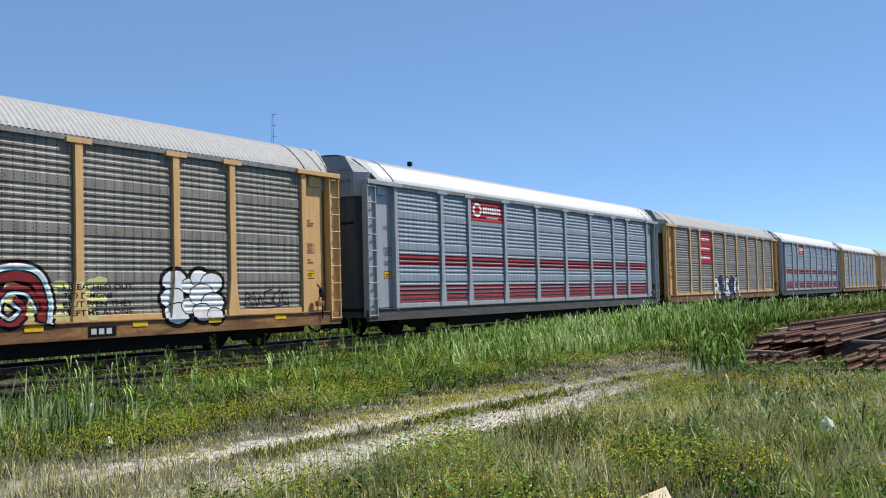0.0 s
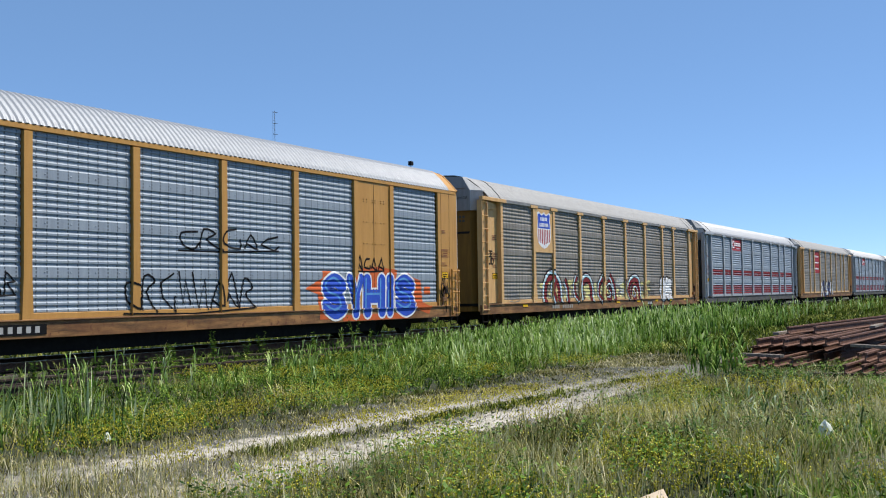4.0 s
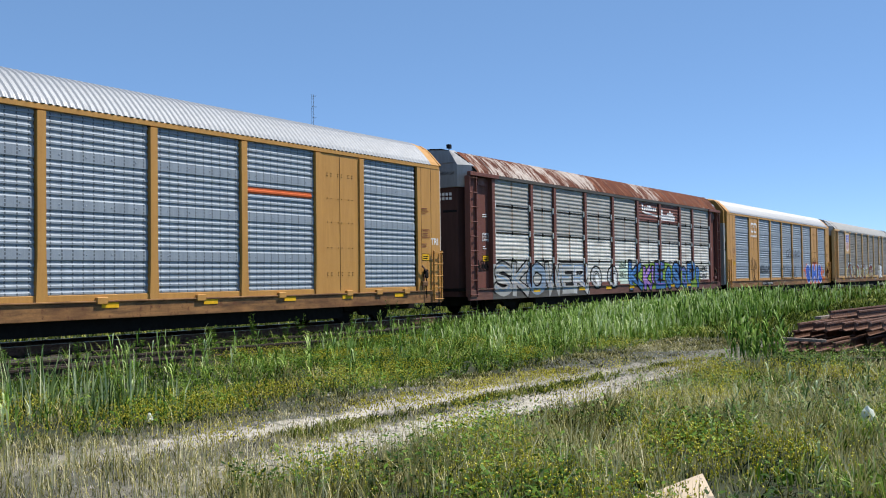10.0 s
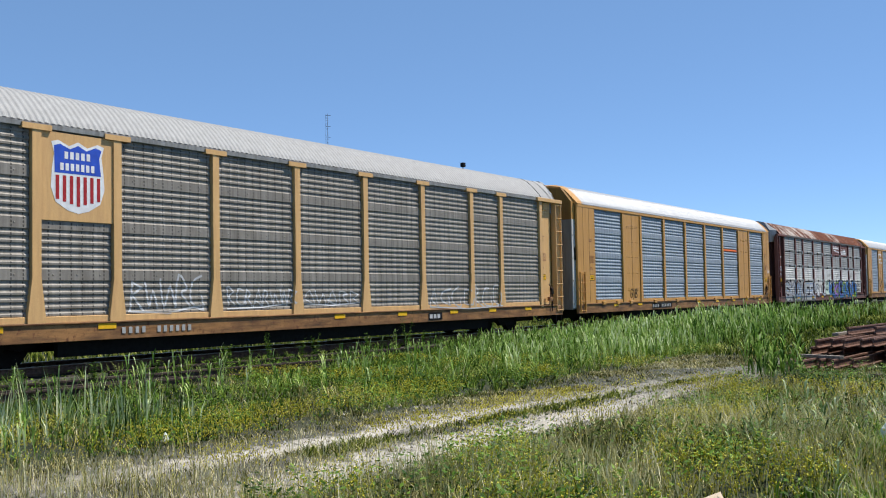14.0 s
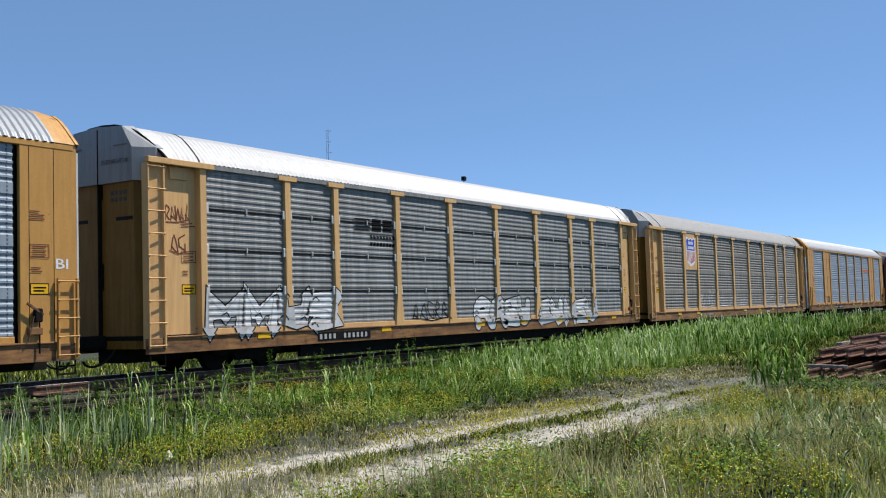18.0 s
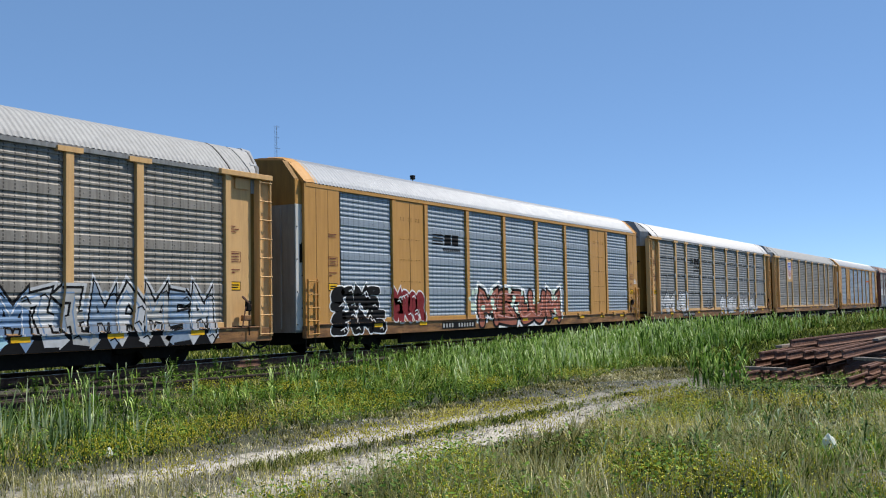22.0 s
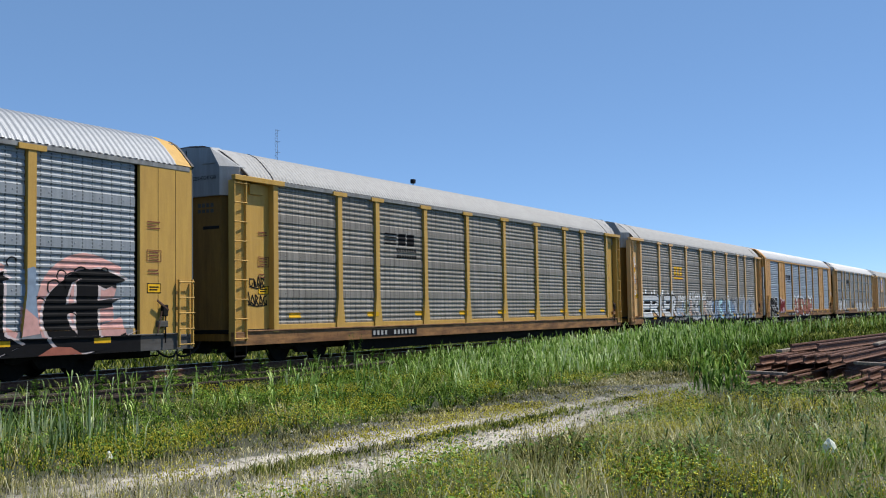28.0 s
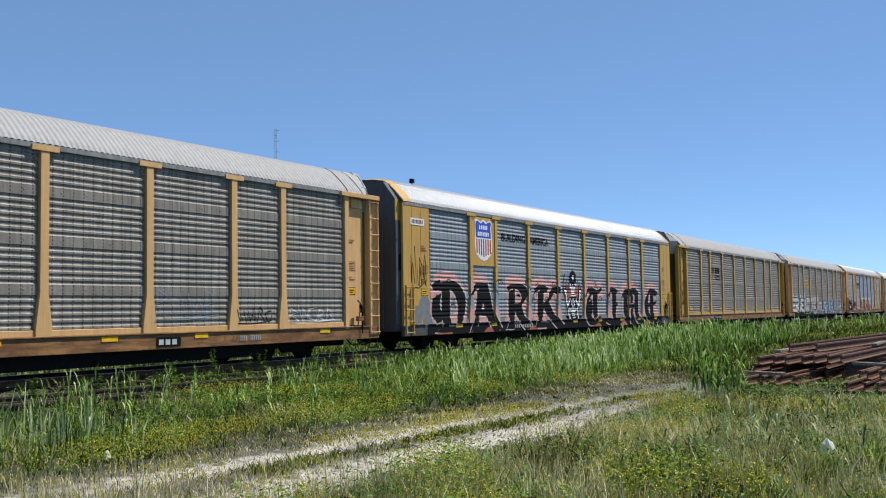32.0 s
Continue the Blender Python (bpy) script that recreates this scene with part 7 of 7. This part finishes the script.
    x, y, way, h = tufts(x, y, 9, 0.07)
    blades("coarse_grass", x, y, rng.uniform(0.10, 0.26, len(x)) * h, np.full(len(x), 0.017), 0.9, M["reed"], "coarse broad-bladed grass", way=way)
    x, y = scatter(50000, 48, 190, -6, 17, lambda x, y: np.ones_like(x))
    blades("far_grass", x, y, rng.uniform(0.15, 0.45, len(x)), 0.04 + 0.0006 * x, 0.6, M["grass"], "green grass in the distance")
    x, y = scatter(30000, 2, 95, 20.8, 34, lambda x, y: np.ones_like(x))
    blades("grass_behind_track", x, y, rng.uniform(0.12, 0.34, len(x)), np.full(len(x), 0.05), 0.6, M["grass"], "green grass beyond the track")
    x, y = scatter(60000, 26, 62, -3, 17, lambda x, y: 0.4 + 0.6 * patchy(x, y, 0.4, 2.0))
    blades("middle_grass", x, y, rng.uniform(0.10, 0.32, len(x)), 0.014 + 0.0008 * x, 0.8, M["grass"], "short green grass farther off")
    x, y = scatter(17000, 17, 95, 9.4, 16.9, lambda x, y: np.clip((x - 19) / 9, 0, 1) * np.clip((50 - x) / 9, 0.03, 1) * np.clip((y - 9.2) / 1.4, 0, 1) * (0.3 + 0.7 * patchy(x, y, 0.6, 4.0)))
    reed_plants("reeds", x, y, rng.uniform(0.4, 0.85, len(x)) * np.clip((x - 8) / 24, 0.45, 1.15) * np.clip((19.5 - y) / 7, 0.5, 1), 0.018 + 0.0005 * x, M["reed_blue"], "tall green reeds beside the track", 5, (2.2, 4.5))
    x, y = scatter(9000, 17, 95, 9.6, 16.8, lambda x, y: np.clip((x - 20) / 9, 0, 1) * np.clip((50 - x) / 9, 0.03, 1) * np.clip((y - 9.4) / 1.4, 0, 1) * (0.25 + 0.75 * patchy(x, y, 0.6, 4.0)))
    x, y, way, h = tufts(x, y, 6, 0.12)
    blades("reed_blades", x, y, rng.uniform(0.35, 0.8, len(x)) * np.clip((x - 10) / 20, 0.5, 1) * np.clip((19.5 - y) / 7, 0.5, 1), 0.020 + 0.0005 * x, 0.35, M["reed"], "tall green reed blades beside the track", "reeds", way)
    x, y = scatter(1700, 6, 26, 9.6, 16.6, lambda x, y: (0.04 + 0.96 * patchy(x, y, 1.3, 1.0) ** 5) * np.clip((16.8 - y) / 2, 0.3, 1))
    reed_plants("sparse_reeds", x, y, rng.uniform(0.28, 0.66, len(x)), np.full(len(x), 0.024), M["reed_blue"], "sparse green reeds", 7, (1.6, 4.0))
    x, y = scatter(230, 5.6, 9.5, 9.6, 13.6, lambda x, y: np.clip(patchy(x, y, 1.6, 0.6) * 1.9 - 0.5, 0.05, 1))
    x, y, way, h = tufts(x, y, 5, 0.07)
    blades("bank_reeds", x, y, rng.uniform(0.35, 0.75, len(x)) * h, np.full(len(x), 0.022), 0.4, M["reed_pale"], "pale blue-green reed blades at the foot of the bank", "reeds", way)
    own = np.random.default_rng(21)
    cx, cy = np.tile((19.0, 19.25, 19.5), 16), np.tile((5.42, 5.28, 5.0), 16)
    x, y = cx + own.normal(0, 0.16, 48), cy + own.normal(0, 0.17, 48)
    reed_plants("reed_clump", x, y, own.uniform(0.50, 0.98, 48), np.full(48, 0.040), M["reed_blue"], "clump of tall pale green reeds", 7, (1.3, 3.0))
    x, y = scatter(170, 8.8, 16.5, 0.4, 3.6, lambda x, y: np.clip(patchy(x, y, 0.9, 3.0) * 1.4 - 0.2, 0, 1) * (np.hypot((x - 10.0) / 1.3, (y - 1.35) / 0.6) > 1))
    reed_plants("young_reeds", x, y, rng.uniform(0.25, 0.48, len(x)), np.full(len(x), 0.024), M["reed_pale"], "short young reeds in the grass", 7)
    x, y = scatter(9000, 6, 30, 8.8, 16.4, lambda x, y: np.clip(patchy(x, y, 0.9, 3.4) * 1.7 - 0.45, 0.05, 1))
    x2, y2 = scatter(7500, 6, 22, 0.4, 5.8, lambda x, y: np.clip(patchy(x, y, 1.0, 5.3) * 1.7 - 0.6, 0.04, 1))
    broad_leaves("leafy_herbs", np.concatenate([x, x2]), np.concatenate([y, y2]), 0.26, 0.05, M["weed"], "low leafy green herbs in the grass")
    # dark leaves added in patches in place of shadows among the grass
    x, y = scatter(2600, 6.5, 20, 0.3, 5.2, lambda x, y: np.clip(patchy(x, y, 1.9, 2.7) * 2.4 - 1.2, 0.05, 1) * (np.hypot(x - 7.5, y - 2.6) > 0.7) * (np.hypot((x - 10.0) / 1.3, (y - 1.35) / 0.6) > 1))
    x2, y2 = scatter(2000, 6, 26, 10.2, 16.2, lambda x, y: np.clip(patchy(x, y, 1.7, 6.1) * 2.4 - 1.2, 0.03, 1))
    broad_leaves("dark_herbs", np.concatenate([x, x2]), np.concatenate([y, y2]), 0.20, 0.06, M["shade_leaf"], "low dark green leaves standing in for shadow spots in the grass", 9)
    x, y = scatter(95000, 6, 24, 8.7, 15.5, lambda x, y: np.clip(patchy(x, y, 0.9, 3.0) * 3.2 - 1.5 + 0.9 * np.exp(-((y - 9.5) / 0.6) ** 2), 0.02, 1) * (0.2 + 0.8 * (patchy(x, y, 5.0, 1.0) > 0.45)) * np.clip((25 - x) / 8, 0, 1))
    x2, y2 = scatter(70000, 6, 17, 0.5, 7.6, lambda x, y: np.clip(patchy(x, y, 1.2, 5.0) * 3.0 - 1.2, 0.03, 1) * (0.2 + 0.8 * (patchy(x, y, 6.0, 4.0) > 0.45)) * (np.abs(y - 6.3) > 0.45))
    flowers(np.concatenate([x, x2]), np.concatenate([y, y2]))
    x, y = scatter(30000, 5.5, 26, 5.2, 9.4, lambda x, y: 0.25 + 0.75 * np.exp(-((y - 7.3) / 1.3) ** 4))
    x2, y2 = scatter(5000, 8.8, 11.6, 0.6, 2.1, lambda x, y: np.exp(-((x - 10.1) / 0.8) ** 2 - ((y - 1.35) / 0.4) ** 2))
    stones(np.concatenate([x, x2]), np.concatenate([y, y2]))


def stones(x, y):
    n = len(x)
    z, r = lie(x, y), 0.005 + 0.024 * rng.uniform(0, 1, n) ** 4
    V = np.empty((n, 5, 3), np.float32)
    a = rng.uniform(0, 6.28, n)
    for j in range(4):
        q = r * rng.uniform(0.7, 1.3, n)
        V[:, j, 0], V[:, j, 1], V[:, j, 2] = x + q * np.cos(a + j * 1.571), y + q * np.sin(a + j * 1.571), z - 0.004
    V[:, 4, 0], V[:, 4, 1], V[:, 4, 2] = x, y, z + r * 0.8
    b = np.arange(n)[:, None] * 5
    me = fast_mesh("stones", V.reshape(-1, 3), b + np.array([3, 2, 1, 0]), M["gravel"], False, np.concatenate([b + np.array([0, 1, 4]), b + np.array([1, 2, 4]), b + np.array([2, 3, 4]), b + np.array([3, 0, 4])]))
    return tagged(new("gravel_stones", me), "small grey stones strewn on the dirt track", "gravel", kind="stuff")


def flowers(x, y):
    n = len(x)
    z = lie(x, y) + rng.uniform(0.08, 0.26, n) * np.where(y < 6, 1.25, 1.0)
    r = rng.uniform(0.003, 0.007, n) + 0.0002 * x
    V = np.empty((n, 5, 3), np.float32)
    a = rng.uniform(0, 6.28, n)
    for j in range(4):
        V[:, j, 0], V[:, j, 1], V[:, j, 2] = x + r * np.cos(a + j * 1.571), y + r * np.sin(a + j * 1.571), z + rng.uniform(-0.006, 0.006, n)
    V[:, 4, 0], V[:, 4, 1], V[:, 4, 2] = x, y, z - 0.02
    b = np.arange(n)[:, None] * 5
    me = fast_mesh("flowers", V.reshape(-1, 3), b + np.array([0, 1, 2, 3]), M["flower"], False, np.concatenate([b + np.array([1, 0, 4]), b + np.array([2, 1, 4]), b + np.array([3, 2, 4]), b + np.array([0, 3, 4])]))
    return tagged(new("yellow_flowers", me), "patches of small yellow wildflowers in the grass", "flowers", kind="stuff")


plant_field()


# ---- loose things ----
def rail_stack():
    """Old rails on dark bearers, their ends staggered, some rolled on their sides."""
    random.seed(3)
    for (x, y, z, turn, n, step, dx) in ((20.9, 5.45, 0.10, -3, 5, 0.27, 0.16), (23.2, 4.3, 0.10, -3, 4, 0.3, 0.1), (22.6, 5.35, 0.275, -3, 3, 0.3, 0.2), (23.8, 4.4, 0.275, -3, 3, 0.32, 0.1), (22.3, 5.15, 0.455, -2, 7, 0.25, 0.10),
                                    (23.9, 4.9, 0.64, -4, 2, 0.5, 0.3), (19.9, 3.1, 0.10, -4, 6, 0.25, 0.12), (20.5, 2.85, 0.285, -3, 4, 0.26, 0.10), (21.4, 2.5, 0.46, -3, 2, 0.3, 0.3)):
        for i in range(n):
            rail = put("old_rail", rail_mesh(11.5, M["rail_rust"]), None, (x + i * dx + random.uniform(-0.14, 0.14), y - i * step + random.uniform(-0.03, 0.03), z + random.uniform(0, 0.012)), (random.uniform(-5, 5), 0, turn + random.uniform(-1.2, 1.2)))
            tagged(rail, "rusty brown steel rail stacked in the grass", "rail", "stacked rails")


rail_stack()


def lying(name, mat, size, at, turn, label, category, tilt=0.0, group=""):
    ob = put(name, box_mesh(size, mat, 0.006), None, at, (0, tilt, turn))
    return tagged(ob, label, category, group)


for (x, y, z, turn, L) in ((21.9, 5.0, 0.305, 64, 1.0), (25.6, 5.1, 0.66, -3, 3.0), (30.5, 3.8, 0.66, 2, 4.0), (21.9, 2.5, 0.49, 50, 2.2)):
    lying("timber", M["old_plank"], (L, 0.14, 0.06), (x, y, z), turn, "grey weathered timber lying on stacked rails", "timber", 0.0, "timbers on the rails")
for (x, y, turn) in ((22.3, 4.4, 85), (31.0, 4.0, 85), (20.4, 2.0, 95), (28.5, 2.4, 95)):
    lying("bearer", M["tie_wood"], (3.6, 0.2, 0.12), (x, y, 0.04), turn, "dark timber bearer under the rail stack", "timber", 0.0, "bearers")
for (x, y, z, turn) in ((9.6, 16.35, 0.09, -7.4), (9.9, 15.5, 0.06, -6.5), (10.2, 15.15, 0.05, -6.0), (14.0, 16.9, 0.12, -5.0)):
    tagged(put("loose_rail", rail_mesh(11.0 if z > 0.07 else 4.2, M["rail_dark"]), None, (x, y, z), (0, 0, turn)), "dark weathered rail lying loose beside the track", "rail", "loose rails")


def carton():
    """A flattened cardboard flap, creased along its middle."""
    bm = bmesh.new()
    P = [(-0.30, -0.16, -0.03), (0.24, -0.17, 0.0), (0.19, 0.165, 0.165), (-0.26, 0.06, 0.02), (0.02, -0.165, 0.02), (0.14, 0.15, 0.15)]
    v = [bm.verts.new(p) for p in P] + [bm.verts.new((x, y, z - 0.012)) for x, y, z in P]
    for f in ((0, 4, 5, 3), (4, 1, 2, 5)):
        bm.faces.new([v[i] for i in f])
        bm.faces.new([v[i + 6] for i in f[::-1]])
    for a, b in ((0, 4), (4, 1), (1, 2), (2, 5), (5, 3), (3, 0)):
        bm.faces.new([v[b], v[a], v[a + 6], v[b + 6]])
    ob = part("cardboard_sheet", bm, M["card"], None, "", (7.52, 2.62, -0.01), (0, 0, -62))
    tagged(ob, "creased tan cardboard sheet lying in the grass", "cardboard")


carton()


def litter(x, y, z, r, seed, label):
    rd = random.Random(seed)
    bm = bmesh.new()
    bmesh.ops.create_icosphere(bm, subdivisions=2, radius=r)
    for v in bm.verts:
        v.co *= rd.uniform(0.55, 1.2)
        v.co.x *= 1.0 - 0.45 * v.co.z / r
        v.co.y *= 1.0 - 0.45 * v.co.z / r
        v.co.z *= 1.35
    ob = part("plastic_bag", bm, M["litter"], None, "", (x, y, z))
    tagged(ob, label, "litter")


litter(11.35, 1.98, 0.19, 0.085, 4, "crumpled white plastic bag caught in the grass")
litter(8.6, 9.4, 0.06, 0.045, 6, "small crumpled white scrap by the dirt track")


def weed_plant(x, y, h, seed):
    rd = random.Random(seed)
    z = float(lie(np.array([x]), np.array([y]))[0])
    t = thing("weed_plant", (x, y, z), "leafy bright green weed growing by the track", "plant", "leafy weeds")
    bs, bl = bmesh.new(), bmesh.new()
    for k in range(4):
        a = rd.uniform(0, 6.28)
        top = Vector((math.cos(a) * 0.16 * h, math.sin(a) * 0.16 * h, h * rd.uniform(0.65, 1.0)))
        side = Vector((0.008, 0.0, 0))
        vs = [bs.verts.new(p) for p in (-side, side, top + side * 0.3, top - side * 0.3)]
        bs.faces.new(vs)
        n = int(26 * h) + 8
        for i in range(n):
            c = top * (0.15 + 0.85 * i / n)
            az, r = rd.uniform(0, 6.28), rd.uniform(0.05, 0.10) * (1.25 - 0.6 * i / n)
            d = Vector((math.cos(az), math.sin(az), rd.uniform(-0.2, 0.5)))
            w = Vector((-math.sin(az), math.cos(az), 0)) * r * 0.36
            q = [bl.verts.new(p) for p in (c, c + d * r * 0.5 + w, c + d * r * 1.15, c + d * r * 0.5 - w)]
            bl.faces.new(q)
    part("stem", bs, M["weed"], t)
    part("leaves", bl, M["weed"], t)


for i, (x, y, h) in enumerate(((23.6, 16.3, 1.05), (18.4, 16.6, 0.75), (19.3, 16.4, 0.6), (17.2, 16.7, 0.5), (26.5, 16.3, 0.6), (21.3, 15.9, 0.55), (14.6, 16.2, 0.45), (20.3, 16.8, 0.7), (29.0, 16.6, 0.6), (12.8, 15.9, 0.4), (10.6, 15.6, 0.45), (11.6, 16.4, 0.5), (15.8, 15.7, 0.5), (16.6, 16.2, 0.62), (22.3, 16.7, 0.6), (24.8, 16.6, 0.7), (13.4, 16.6, 0.4), (9.4, 14.6, 0.4), (17.9, 15.4, 0.5), (27.6, 16.4, 0.55))):
    weed_plant(x, y, h, i)


def mast():
    d = Vector((0.7839, 0.6305, 0)) * 400
    m = thing("radio_mast", (d.x, d.y, 0), "thin grey lattice radio mast far beyond the train", "mast")
    H = 1.65 + 0.1777 * 400
    for k in range(3):
        a = k * 2.094
        block("mast_leg", M["mast_grey"], m, (0.5 * math.cos(a) - 0.035, 0.5 * math.cos(a) + 0.035), (0.5 * math.sin(a) - 0.035, 0.5 * math.sin(a) + 0.035), (0, H))
    bar = box_mesh((0.9, 0.05, 0.05), M["mast_grey"], 0.01)
    for i in range(70):
        put("mast_brace", bar, m, (0, 0.1, H * (i + 0.5) / 70), (0, 40 if i % 2 else -40, -50))
    for i in range(5):
        put("aerial", box_mesh((1.7, 0.10, 0.16), M["mast_grey"], 0.02), m, (0.5, -0.3, H - 0.6 - i * 4.2), (0, 0, -50))


mast()


def flood_lamp():
    d = Vector((0.8503, 0.5186, 0)) * 60
    H = 1.65 + 0.1252 * 60
    t = thing("flood_lamp", (d.x, d.y, 0), "dark flood lamp on a pole behind the train", "lamp")
    vs, fs = lathe([(0.0, 0.06), (H - 0.1, 0.03)], 10)
    put("pole", mesh_of("pole", [(a, c, b) for a, b, c in vs], fs, M["mast_grey"]), t)
    hd = block("lamp_head", M["paint_black"], t, (-0.13, 0.13), (-0.11, 0.11), (H - 0.10, H + 0.14), "dark box-shaped lamp head", 0.02)
    put("bracket", box_mesh((0.05, 0.05, 0.14), M["mast_grey"], 0.01), t, (0, 0, H - 0.19))


flood_lamp()


def motions():
    S = lambda t: 0.1194 + 8.96684 * t - 6.59123e-3 * t ** 2 + 2.320453e-4 * t ** 3 - 8.2355e-7 * t ** 4
    for k, (car, wheels) in TRAIN.items():
        x0 = 39.16 - PITCH * k
        walk(car, [(t, pose(x0 + S(t), TRACK_Y, Z0)) for t in range(0, 33, 2)])
        if k >= 0:
            for w in wheels:
                p = w.matrix_basis.translation.copy()
                walk(w, [(i / 15, pose(p.x, p.y, p.z, 0, math.degrees(S(i / 15) / 0.46) % 360, 0)) for i in range(481)])


motions()
